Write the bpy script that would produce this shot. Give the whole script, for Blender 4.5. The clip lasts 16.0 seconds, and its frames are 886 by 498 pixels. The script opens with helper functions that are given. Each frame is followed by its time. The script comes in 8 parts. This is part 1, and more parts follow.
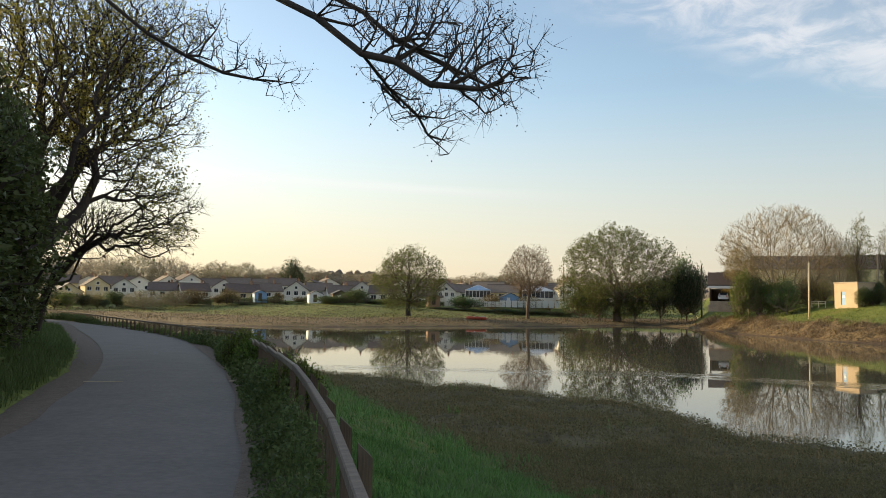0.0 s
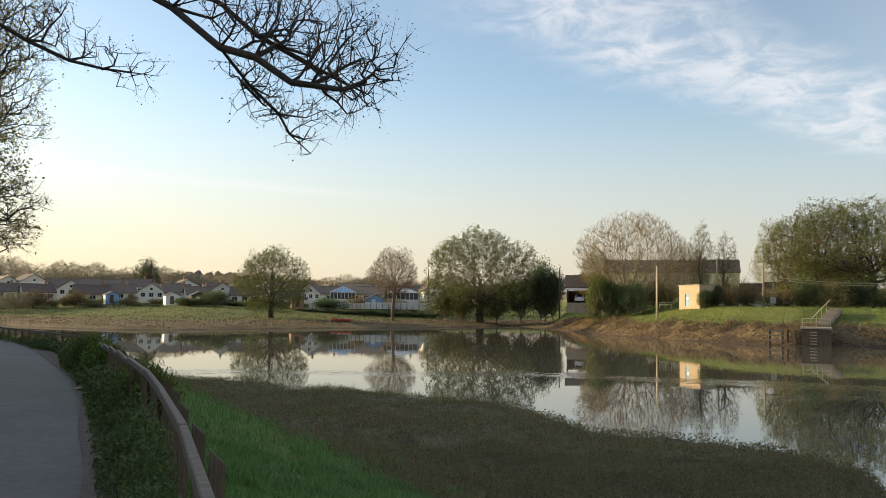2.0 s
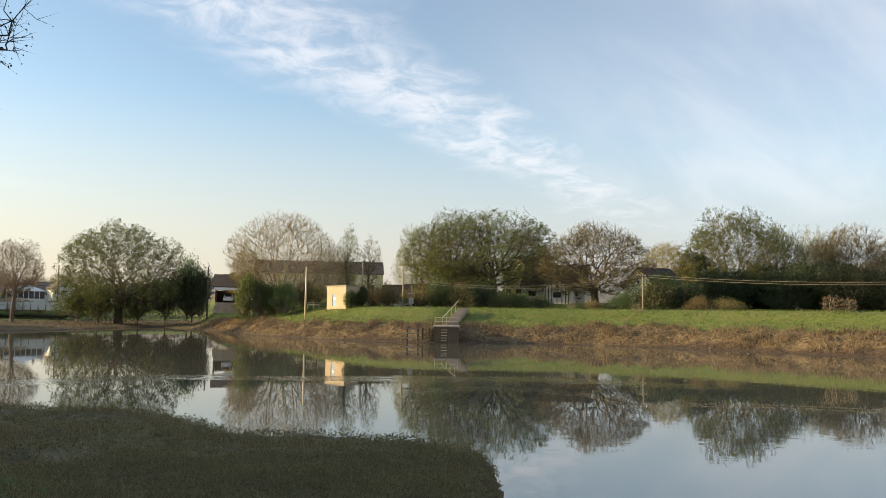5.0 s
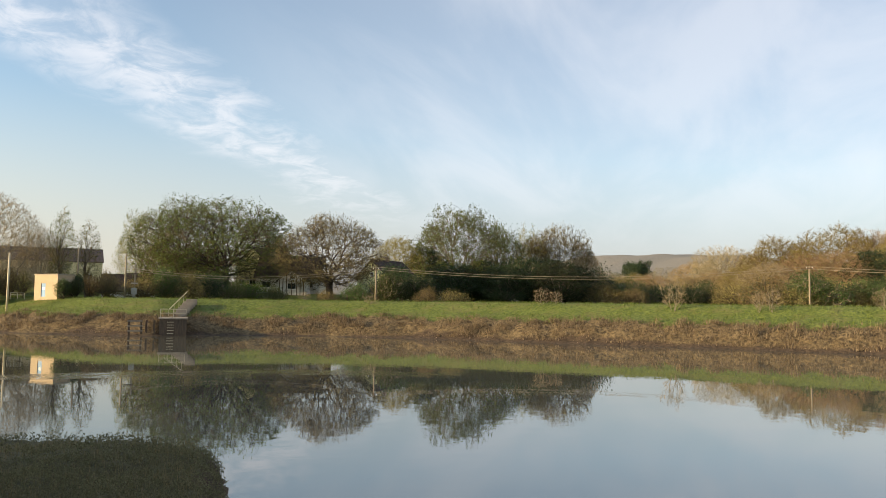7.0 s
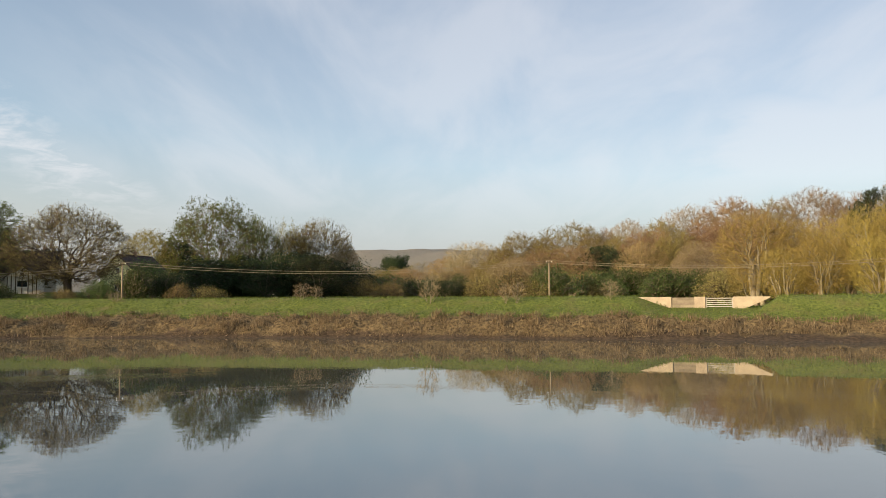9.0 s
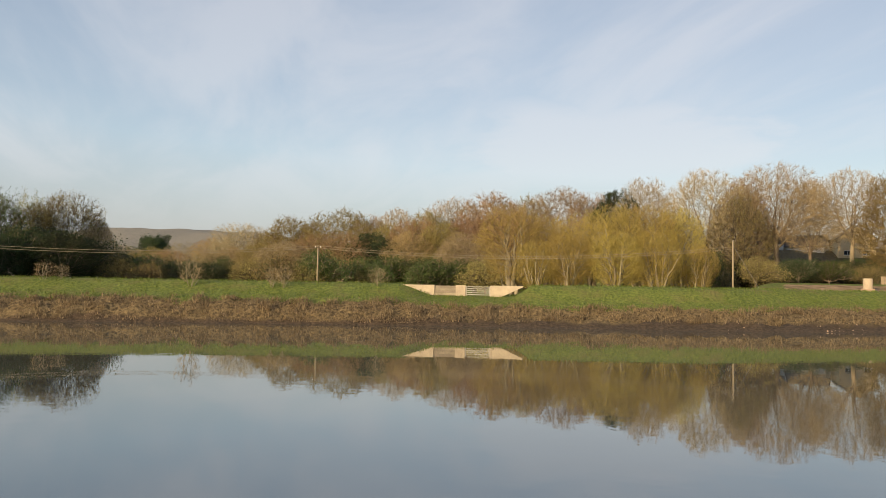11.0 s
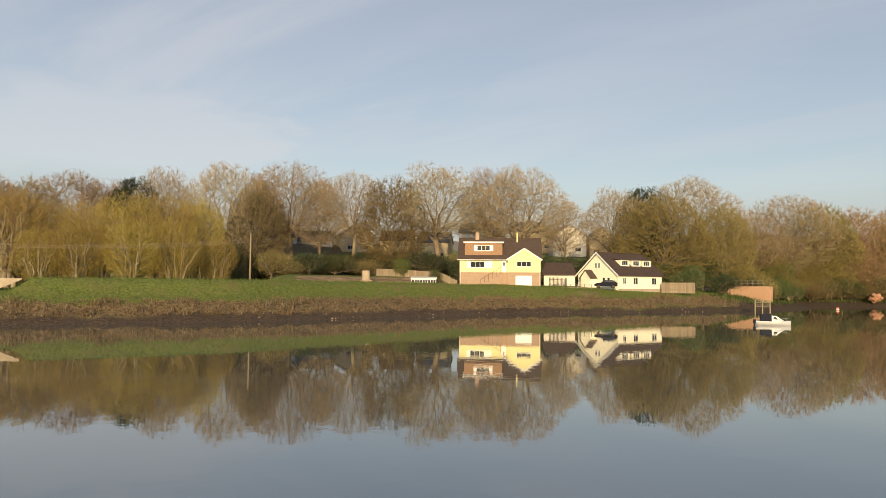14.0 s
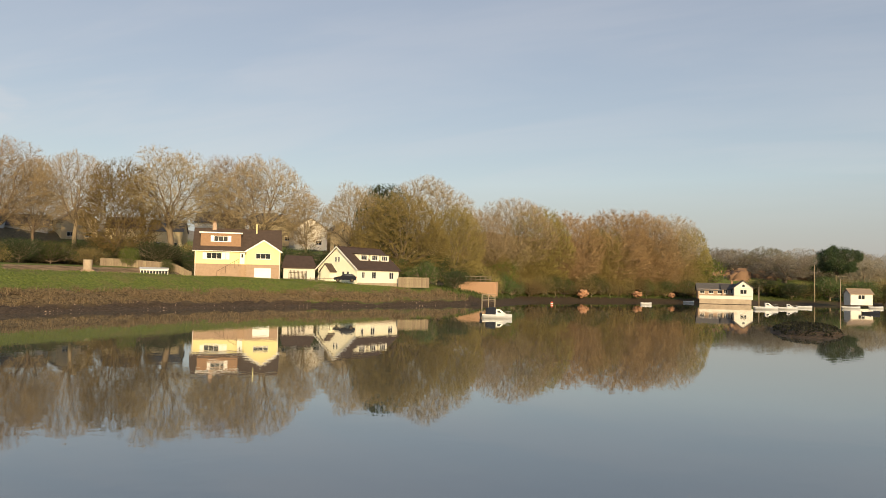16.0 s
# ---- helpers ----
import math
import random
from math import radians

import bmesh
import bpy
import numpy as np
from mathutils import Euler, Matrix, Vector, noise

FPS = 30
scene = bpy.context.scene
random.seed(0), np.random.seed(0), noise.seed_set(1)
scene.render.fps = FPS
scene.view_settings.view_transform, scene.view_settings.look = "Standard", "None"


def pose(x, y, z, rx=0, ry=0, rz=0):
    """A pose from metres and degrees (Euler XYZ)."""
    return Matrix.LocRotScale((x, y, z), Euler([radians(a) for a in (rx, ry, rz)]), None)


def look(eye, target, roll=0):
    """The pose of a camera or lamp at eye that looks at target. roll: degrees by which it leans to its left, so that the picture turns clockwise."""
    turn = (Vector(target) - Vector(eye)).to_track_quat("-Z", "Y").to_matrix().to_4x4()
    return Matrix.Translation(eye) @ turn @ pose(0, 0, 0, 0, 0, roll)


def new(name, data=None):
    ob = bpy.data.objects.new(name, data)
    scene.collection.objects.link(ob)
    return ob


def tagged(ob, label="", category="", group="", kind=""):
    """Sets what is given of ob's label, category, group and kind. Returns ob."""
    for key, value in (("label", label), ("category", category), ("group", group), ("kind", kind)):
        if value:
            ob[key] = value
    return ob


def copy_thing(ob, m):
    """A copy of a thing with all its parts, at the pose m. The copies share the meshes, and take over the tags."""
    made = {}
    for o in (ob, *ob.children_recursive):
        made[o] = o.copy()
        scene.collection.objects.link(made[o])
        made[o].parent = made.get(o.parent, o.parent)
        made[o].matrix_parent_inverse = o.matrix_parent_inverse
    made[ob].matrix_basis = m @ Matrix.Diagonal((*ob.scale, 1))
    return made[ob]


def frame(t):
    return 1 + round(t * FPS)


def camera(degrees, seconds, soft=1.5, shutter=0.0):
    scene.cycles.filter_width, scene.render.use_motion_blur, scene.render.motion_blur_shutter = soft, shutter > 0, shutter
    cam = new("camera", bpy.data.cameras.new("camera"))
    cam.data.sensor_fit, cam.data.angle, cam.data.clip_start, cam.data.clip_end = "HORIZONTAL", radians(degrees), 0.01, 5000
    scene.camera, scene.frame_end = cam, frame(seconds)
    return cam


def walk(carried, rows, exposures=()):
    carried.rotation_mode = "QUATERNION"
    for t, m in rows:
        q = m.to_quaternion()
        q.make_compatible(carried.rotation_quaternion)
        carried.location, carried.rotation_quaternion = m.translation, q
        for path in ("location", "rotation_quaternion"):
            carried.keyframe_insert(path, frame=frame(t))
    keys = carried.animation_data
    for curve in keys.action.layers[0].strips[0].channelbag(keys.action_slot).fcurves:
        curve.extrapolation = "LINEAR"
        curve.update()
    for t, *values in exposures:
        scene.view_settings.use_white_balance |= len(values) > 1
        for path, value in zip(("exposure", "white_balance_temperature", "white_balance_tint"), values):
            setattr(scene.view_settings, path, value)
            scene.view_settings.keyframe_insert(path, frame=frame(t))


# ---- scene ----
# Camera: a phone turned by hand on the spot, held a little out from the body.
cam = camera(57.8, 16.0, 0.8)
EYE, REACH = 4.0, 0.22
EXPOSURES = [(0.0, 0.65, 6750, 10), (3.0, 0.68, 6650, 10), (6.0, 0.80, 6500, 10), (8.0, 0.58, 6500, 10), (11.0, 0.39, 6650, 11), (13.0, 0.20, 6720, 12), (16.0, 0.18, 6770, 12)]
ROWS = [
    (0.0, -0.01, 3.88, 0.94),
    (0.5, -2.33, 4.01, 0.92),
    (1.0, -4.62, 3.97, 1.00),
    (1.5, -6.71, 3.99, 1.03),
    (2.0, -9.59, 4.15, 0.84),
    (2.5, -13.21, 4.13, 0.64),
    (3.0, -16.69, 3.92, 0.70),
    (5.5, -39.25, 4.65, 0.82),
    (6.0, -44.11, 4.59, 0.87),
    (6.5, -47.86, 4.22, 0.72),
    (7.0, -52.87, 4.14, 0.78),
    (7.5, -57.26, 4.25, 0.63),
    (8.0, -62.08, 4.15, 0.41),
    (10.5, -81.05, 3.15, -0.01),
    (11.0, -86.25, 2.89, 0.88),
    (11.5, -92.72, 2.77, 1.56),
    (12.0, -100.29, 3.36, 1.34),
    (12.5, -104.23, 3.69, 0.82),
    (13.0, -108.39, 3.46, 0.09),
    (13.5, -113.57, 3.03, 0.06),
    (14.0, -119.58, 2.69, 0.44),
    (14.5, -124.49, 2.64, 0.81),
    (15.0, -129.74, 2.68, 1.26),
    (15.5, -133.68, 2.76, 1.22),
    (16.0, -137.94, 2.47, 1.15),
]


def stand(yaw, pitch, roll):
    a = radians(yaw)
    return pose(-REACH * math.sin(a), REACH * (math.cos(a) - 1), EYE, 90 + pitch, 0, yaw) @ pose(0, 0, 0, 0, 0, roll)


walk(cam, [(t, stand(yaw, pitch, roll)) for t, yaw, pitch, roll in ROWS], EXPOSURES)

# ---- light ----
SUN_LEFT, SUN_UP = 56.0, 12.0          # degrees left of the first view, and above the horizon
world = bpy.data.worlds.new("world")
scene.world = world
world.use_nodes = True
wn, wl = world.node_tree.nodes, world.node_tree.links
wn.clear()


def wnode(kind, **inputs):
    n = wn.new(kind)
    for k, v in inputs.items():
        n.inputs[k.replace("_", " ")].default_value = v
    return n


sky = wn.new("ShaderNodeTexSky")
sky.sky_type, sky.sun_disc = "NISHITA", False
sky.sun_elevation, sky.sun_rotation = radians(SUN_UP), radians(360 - SUN_LEFT)
sky.altitude, sky.air_density, sky.dust_density, sky.ozone_density = 0, 1.0, 0.55, 1.4
coord = wn.new("ShaderNodeTexCoord")
sep = wn.new("ShaderNodeSeparateXYZ")
wl.new(coord.outputs["Generated"], sep.inputs[0])
lift = wn.new("ShaderNodeMath")
lift.operation, lift.inputs[1].default_value = "ADD", 0.13
wl.new(sep.outputs[2], lift.inputs[0])
flat = wn.new("ShaderNodeCombineXYZ")
for i in (0, 1):
    d = wn.new("ShaderNodeMath")
    d.operation = "DIVIDE"
    wl.new(sep.outputs[i], d.inputs[0])
    wl.new(lift.outputs[0], d.inputs[1])
    wl.new(d.outputs[0], flat.inputs[i])
def wmath(op, a, b_=None, c=None):
    n = wn.new("ShaderNodeMath")
    n.operation = op
    for i, v in enumerate((a, b_, c)):
        if v is None:
            continue
        if isinstance(v, (int, float)):
            n.inputs[i].default_value = v
        else:
            wl.new(v, n.inputs[i])
    return n.outputs[0]


def wrange(value, lo, hi, to_lo=0.0, to_hi=1.0):
    n = wnode("ShaderNodeMapRange", From_Min=lo, From_Max=hi, To_Min=to_lo, To_Max=to_hi)
    n.interpolation_type = "SMOOTHSTEP"
    wl.new(value, n.inputs[0])
    return n.outputs[0]


def wnoise(vector, scale, detail, rough, twist=0.0):
    n = wnode("ShaderNodeTexNoise", Scale=scale, Detail=detail, Roughness=rough, Distortion=twist)
    wl.new(vector, n.inputs["Vector"])
    return n.outputs[0]


turn = wn.new("ShaderNodeMapping")              # along and across the long bank of high cloud
turn.inputs["Rotation"].default_value = (0, 0, radians(-20))
wl.new(flat.outputs[0], turn.inputs[0])
tsep = wn.new("ShaderNodeSeparateXYZ")
wl.new(turn.outputs[0], tsep.inputs[0])
across = wmath("ADD", tsep.outputs[1], wmath("MULTIPLY_ADD", wnoise(turn.outputs[0], 1.6, 4.0, 0.55), 0.5, -0.25))
gap = wmath("ABSOLUTE", wmath("SUBTRACT", across, 1.52))
puffs = wrange(wnoise(turn.outputs[0], 6.5, 9.0, 0.62, 0.5), 0.36, 0.66)
bank = wmath("MULTIPLY", wrange(gap, 0.04, 0.34, 1.0, 0.0), wmath("MULTIPLY_ADD", puffs, 0.50, 0.12))
bank = wmath("MULTIPLY", bank, wmath("MULTIPLY", wrange(tsep.outputs[0], 0.75, 1.25), wrange(tsep.outputs[0], 2.6, 4.5, 1.0, 0.35)))
bearing = wmath("ARCTAN2", sep.outputs[0], sep.outputs[1])
soft = wn.new("ShaderNodeMapping")
soft.inputs["Scale"].default_value = (0.45, 1.3, 1)
wl.new(turn.outputs[0], soft.inputs[0])
sheet = wrange(wnoise(soft.outputs[0], 1.5, 7.0, 0.55, 0.5), 0.36, 0.68)
sheet = wmath("MULTIPLY", wmath("MULTIPLY_ADD", sheet, 0.30, 0.10), wmath("MULTIPLY", wrange(bearing, 0.55, 1.0), wrange(bearing, 1.9, 2.4, 1.0, 0.45)))
warp = wmath("MULTIPLY_ADD", wnoise(flat.outputs[0], 1.1, 5.0, 0.6), 0.5, -0.25)
east = wmath("ADD", bearing, warp)
level = wmath("MULTIPLY_ADD", warp, 0.10, sep.outputs[2])
puff = wmath("MULTIPLY", wmath("MULTIPLY", wrange(east, 1.45, 1.62), wrange(east, 1.80, 1.92, 1.0, 0.0)), wmath("MULTIPLY", wrange(level, 0.10, 0.15), wrange(level, 0.21, 0.26, 1.0, 0.0)))
line_off = wmath("ABSOLUTE", wmath("SUBTRACT", wmath("MULTIPLY_ADD", bearing, 0.045, wmath("MULTIPLY_ADD", warp, 0.03, sep.outputs[2])), 0.140))
streak = wmath("MULTIPLY", wrange(line_off, 0.001, 0.010, 1.0, 0.0), wrange(bearing, -0.1, 0.22, 0.34, 0.0))
ragged = wmath("MAXIMUM", wmath("MAXIMUM", bank, sheet), wmath("MAXIMUM", streak, wmath("MULTIPLY", puff, 0.45)))
aside = wn.new("ShaderNodeVectorMath")          # the high veil thickens away from the sun
aside.operation = "DOT_PRODUCT"
aside.inputs[1].default_value = (0.72, -0.69, 0.0)
wl.new(coord.outputs["Generated"], aside.inputs[0])
haze = wnode("ShaderNodeMapRange", From_Min=-0.4, From_Max=1.0, To_Min=0.04, To_Max=0.55)
wl.new(aside.outputs["Value"], haze.inputs[0])
low = wnode("ShaderNodeMapRange", From_Min=0.0, From_Max=0.30, To_Min=0.86, To_Max=0.0)   # milky air near the horizon
low.interpolation_type = "SMOOTHSTEP"
wl.new(sep.outputs[2], low.inputs[0])
milk = wn.new("ShaderNodeMath")
milk.operation = "MAXIMUM"
wl.new(haze.outputs[0], milk.inputs[0])
wl.new(low.outputs[0], milk.inputs[1])
tone = wnode("ShaderNodeMapRange", From_Min=-0.95, From_Max=0.25)
wl.new(aside.outputs["Value"], tone.inputs[0])
air = wn.new("ShaderNodeMix")
air.data_type = "RGBA"
air.inputs["A"].default_value, air.inputs["B"].default_value = (3.9, 3.3, 2.45, 1), (2.15, 2.13, 2.36, 1)
wl.new(tone.outputs[0], air.inputs["Factor"])
thin = wn.new("ShaderNodeMix")
thin.data_type = "RGBA"
wl.new(milk.outputs[0], thin.inputs["Factor"])
wl.new(sky.outputs[0], thin.inputs["A"])
wl.new(air.outputs["Result"], thin.inputs["B"])
cloud = wn.new("ShaderNodeMix")
cloud.data_type = "RGBA"
fade = wnode("ShaderNodeMapRange", From_Min=0.03, From_Max=0.17)   # the high cloud thins out in the haze
fade.interpolation_type = "SMOOTHSTEP"
wl.new(sep.outputs[2], fade.inputs[0])
shown = wn.new("ShaderNodeMath")
shown.operation = "MULTIPLY"
wl.new(ragged, shown.inputs[0])
wl.new(fade.outputs[0], shown.inputs[1])
cloud.inputs["B"].default_value = (4.3, 4.25, 4.35, 1)
wl.new(shown.outputs[0], cloud.inputs["Factor"])
wl.new(thin.outputs["Result"], cloud.inputs["A"])
back = wnode("ShaderNodeBackground", Strength=0.15)
wl.new(cloud.outputs["Result"], back.inputs[0])
wl.new(back.outputs[0], wn.new("ShaderNodeOutputWorld").inputs[0])

sun_data = bpy.data.lights.new("sun", "SUN")
sun_data.energy, sun_data.angle, sun_data.color = 4.8, radians(0.6), (1.0, 0.78, 0.46)
sa, se = radians(SUN_LEFT), radians(SUN_UP)
sun_way = Vector((-math.sin(sa) * math.cos(se), math.cos(sa) * math.cos(se), math.sin(se)))
sun = new("sun", sun_data)
sun.matrix_world = look(sun_way * 100, (0, 0, 0))


# ---- materials ----
def material(name, base, dark=None, scale=3.0, rough=0.8, bump=0.2, metal=0.0, vary=0.0, detail=6.0, stretch=(1, 1, 1), fine=0.35):
    """Two tones mixed by noise at two scales, with fine relief; vary: brightness and hue from piece to piece."""
    m = bpy.data.materials.new(name)
    m.use_nodes = True
    nt = m.node_tree
    b = nt.nodes["Principled BSDF"]
    b.inputs["Roughness"].default_value, b.inputs["Metallic"].default_value = rough, metal
    dark = dark or tuple(c * 0.6 for c in base)
    co = nt.nodes.new("ShaderNodeTexCoord")
    mp = nt.nodes.new("ShaderNodeMapping")
    mp.inputs["Scale"].default_value = stretch
    nt.links.new(co.outputs["Object"], mp.inputs[0])
    n1 = nt.nodes.new("ShaderNodeTexNoise")
    n1.inputs["Scale"].default_value, n1.inputs["Detail"].default_value = scale, detail
    n2 = nt.nodes.new("ShaderNodeTexNoise")
    n2.inputs["Scale"].default_value, n2.inputs["Detail"].default_value = scale * 9, 4.0
    for n in (n1, n2):
        nt.links.new(mp.outputs[0], n.inputs["Vector"])
    mixf = nt.nodes.new("ShaderNodeMix")
    mixf.inputs["Factor"].default_value = fine
    nt.links.new(n1.outputs[0], mixf.inputs["A"])
    nt.links.new(n2.outputs[0], mixf.inputs["B"])
    rg = nt.nodes.new("ShaderNodeMapRange")
    rg.inputs["From Min"].default_value, rg.inputs["From Max"].default_value = 0.32, 0.68
    nt.links.new(mixf.outputs["Result"], rg.inputs[0])
    mix = nt.nodes.new("ShaderNodeMix")
    mix.data_type = "RGBA"
    mix.inputs["A"].default_value, mix.inputs["B"].default_value = (*dark, 1), (*base, 1)
    nt.links.new(rg.outputs[0], mix.inputs["Factor"])
    out = mix.outputs["Result"]
    if vary:
        oi = nt.nodes.new("ShaderNodeObjectInfo")
        hs = nt.nodes.new("ShaderNodeHueSaturation")
        for key, lo, hi in (("Value", 1 - vary, 1 + vary), ("Hue", 0.5 - vary * 0.07, 0.5 + vary * 0.07)):
            r = nt.nodes.new("ShaderNodeMapRange")
            r.inputs["To Min"].default_value, r.inputs["To Max"].default_value = lo, hi
            nt.links.new(oi.outputs["Random"], r.inputs[0])
            nt.links.new(r.outputs[0], hs.inputs[key])
        nt.links.new(out, hs.inputs["Color"])
        out = hs.outputs[0]
    nt.links.new(out, b.inputs["Base Color"])
    if bump:
        bp = nt.nodes.new("ShaderNodeBump")
        bp.inputs["Strength"].default_value, bp.inputs["Distance"].default_value = bump, 0.05
        nt.links.new(mixf.outputs["Result"], bp.inputs["Height"])
        nt.links.new(bp.outputs[0], b.inputs["Normal"])
    return m


def leafy(name, base, dark, vary=0.25, shine=0.5, through_light=0.35):
    """Leaves and thin twigs: colour from leaf to leaf, some light through the leaf."""
    m = bpy.data.materials.new(name)
    m.use_nodes = True
    nt = m.node_tree
    b = nt.nodes["Principled BSDF"]
    b.inputs["Roughness"].default_value = shine
    b.inputs["Specular IOR Level"].default_value = 0.25
    geo = nt.nodes.new("ShaderNodeNewGeometry")
    mix = nt.nodes.new("ShaderNodeMix")
    mix.data_type = "RGBA"
    mix.inputs["A"].default_value, mix.inputs["B"].default_value = (*dark, 1), (*base, 1)
    nt.links.new(geo.outputs["Random Per Island"], mix.inputs["Factor"])
    oi = nt.nodes.new("ShaderNodeObjectInfo")
    hs = nt.nodes.new("ShaderNodeHueSaturation")
    for key, lo, hi in (("Value", 1 - vary, 1 + vary), ("Hue", 0.5 - vary * 0.08, 0.5 + vary * 0.08)):
        r = nt.nodes.new("ShaderNodeMapRange")
        r.inputs["To Min"].default_value, r.inputs["To Max"].default_value = lo, hi
        nt.links.new(oi.outputs["Random"], r.inputs[0])
        nt.links.new(r.outputs[0], hs.inputs[key])
    nt.links.new(mix.outputs["Result"], hs.inputs["Color"])
    nt.links.new(hs.outputs[0], b.inputs["Base Color"])
    if through_light:
        tr = nt.nodes.new("ShaderNodeBsdfTranslucent")
        nt.links.new(hs.outputs[0], tr.inputs["Color"])
        ms = nt.nodes.new("ShaderNodeMixShader")
        ms.inputs[0].default_value = through_light
        nt.links.new(b.outputs[0], ms.inputs[1])
        nt.links.new(tr.outputs[0], ms.inputs[2])
        nt.links.new(ms.outputs[0], nt.nodes["Material Output"].inputs[0])
    return m


def glassy(name, tint, rough=0.05):
    m = bpy.data.materials.new(name)
    m.use_nodes = True
    b = m.node_tree.nodes["Principled BSDF"]
    b.inputs["Base Color"].default_value = (*tint, 1)
    b.inputs["Roughness"].default_value = rough
    b.inputs["IOR"].default_value = 1.5
    b.inputs["Coat Weight"].default_value = 0.1
    return m


BARK = material("bark", (0.27, 0.205, 0.14), (0.11, 0.085, 0.06), 2.0, 0.9, 0.5, vary=0.2, stretch=(1, 1, 0.3))
BARK_PALE = material("pale bark", (0.34, 0.29, 0.20), (0.16, 0.13, 0.09), 2.0, 0.9, 0.4, vary=0.15, stretch=(1, 1, 0.3))
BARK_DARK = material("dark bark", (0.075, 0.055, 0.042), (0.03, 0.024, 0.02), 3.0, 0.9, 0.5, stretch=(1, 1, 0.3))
TWIG = leafy("bare twigs", (0.41, 0.315, 0.19), (0.20, 0.155, 0.096), 0.2, 0.85, 0.0)
# dim copy of the bare twigs: the shade of side-lit crowns is in the colour
TWIG_DIM = leafy("twigs dimmed as if side-lit", (0.17, 0.13, 0.075), (0.085, 0.066, 0.04), 0.15, 0.85, 0.0)
TWIG_PALE = leafy("pale bare twigs", (0.405, 0.304, 0.182), (0.216, 0.162, 0.101), 0.12, 0.85, 0.0)
# distance haze is painted into this pale twig colour
TWIG_HAZE = leafy("far twigs paled as by haze", (0.36, 0.31, 0.24), (0.25, 0.22, 0.175), 0.15, 0.9, 0.3)
TWIG_RED = leafy("reddish budding twigs", (0.41, 0.27, 0.145), (0.20, 0.135, 0.078), 0.25, 0.8, 0.1)
TWIG_OLIVE = leafy("olive budding twigs", (0.36, 0.285, 0.105), (0.175, 0.142, 0.055), 0.25, 0.8, 0.2)
LEAF_BUD = leafy("brownish olive buds", (0.38, 0.315, 0.095), (0.19, 0.16, 0.056), 0.22, 0.6, 0.3)
# far leaves: haze put into the colour as a duller, flatter green
LEAF_HAZE = leafy("green leaves paled as by haze", (0.21, 0.205, 0.11), (0.14, 0.14, 0.085), 0.15, 0.7, 0.35)
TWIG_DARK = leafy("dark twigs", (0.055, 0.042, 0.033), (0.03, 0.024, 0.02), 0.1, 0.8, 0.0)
LEAF_OAK = leafy("young oak leaves", (0.20, 0.24, 0.055), (0.085, 0.11, 0.03), 0.2)
# brighter and yellower than the oak leaves: sun from behind put into the colour
LEAF_LANE = leafy("young leaves brightened as if backlit", (0.38, 0.35, 0.085), (0.16, 0.17, 0.045), 0.2, 0.5, 0.5)
LEAF_WILLOW = leafy("yellow willow shoots", (0.50, 0.385, 0.11), (0.26, 0.20, 0.065), 0.15, 0.6, 0.3)
LEAF_DARK = leafy("dark evergreen leaves", (0.0696, 0.096, 0.0371), (0.0309, 0.0464, 0.0217), 0.3)
LEAF_BUSH = leafy("bush leaves", (0.133, 0.179, 0.0546), (0.0546, 0.078, 0.0281), 0.35)
LEAF_VERGE = leafy("verge weeds", (0.17, 0.25, 0.08), (0.075, 0.115, 0.04), 0.2)
LEAF_FRESH = leafy("fresh green leaves", (0.172, 0.23, 0.0403), (0.0805, 0.115, 0.0287), 0.25)
LEAF_IVY = leafy("ivy leaves", (0.13, 0.16, 0.05), (0.055, 0.068, 0.024), 0.2, 0.35)
GRASS = leafy("grass blades", (0.215, 0.255, 0.055), (0.10, 0.13, 0.028), 0.15)
GRASS_PALE = leafy("dewy grass blades", (0.29, 0.38, 0.18), (0.13, 0.20, 0.08), 0.15)
REED = leafy("dry reed stalks", (0.394, 0.305, 0.172), (0.133, 0.0994, 0.0571), 0.15, 0.8, 0.2)
SEDGE = leafy("low saltmarsh shrub", (0.30, 0.275, 0.135), (0.135, 0.125, 0.06), 0.15, 0.95)
MARSH_GRASS = leafy("brown marsh grass", (0.38, 0.28, 0.14), (0.16, 0.145, 0.06), 0.15, 0.9)
MEADOW = leafy("lush grass blades", (0.21, 0.37, 0.10), (0.08, 0.165, 0.045), 0.15)
# far woods, greyed in the base colour to stand in for haze
FAR_WOOD_HAZE = leafy("distant bare woods greyed as by haze", (0.25, 0.225, 0.195), (0.19, 0.172, 0.155), 0.1, 0.9, 0.25)
WEED = leafy("dark weed on mud", (0.04, 0.042, 0.022), (0.016, 0.015, 0.01), 0.1)
FLATS = leafy("dull tidal grass", (0.106, 0.0892, 0.051), (0.0467, 0.0408, 0.0255), 0.15)
ASPHALT = material("worn asphalt", (0.20, 0.178, 0.155), (0.135, 0.122, 0.108), 1.2, 0.85, 0.35, fine=0.6)
GRAVEL = material("roadside grit", (0.24, 0.19, 0.145), (0.10, 0.078, 0.06), 6.0, 0.95, 0.8, fine=0.6)
TIMBER = material("weathered timber", (0.31, 0.255, 0.19), (0.155, 0.125, 0.09), 1.5, 0.85, 0.35, vary=0.15, stretch=(1, 8, 1))
POLE_WOOD = material("pole timber", (0.33, 0.26, 0.17), (0.18, 0.14, 0.10), 2.0, 0.85, 0.3, vary=0.15, stretch=(4, 4, 0.3))
POST_WOOD = material("dark brown fence post", (0.17, 0.12, 0.08), (0.075, 0.055, 0.04), 1.5, 0.9, 0.35, vary=0.15, stretch=(6, 6, 0.6))
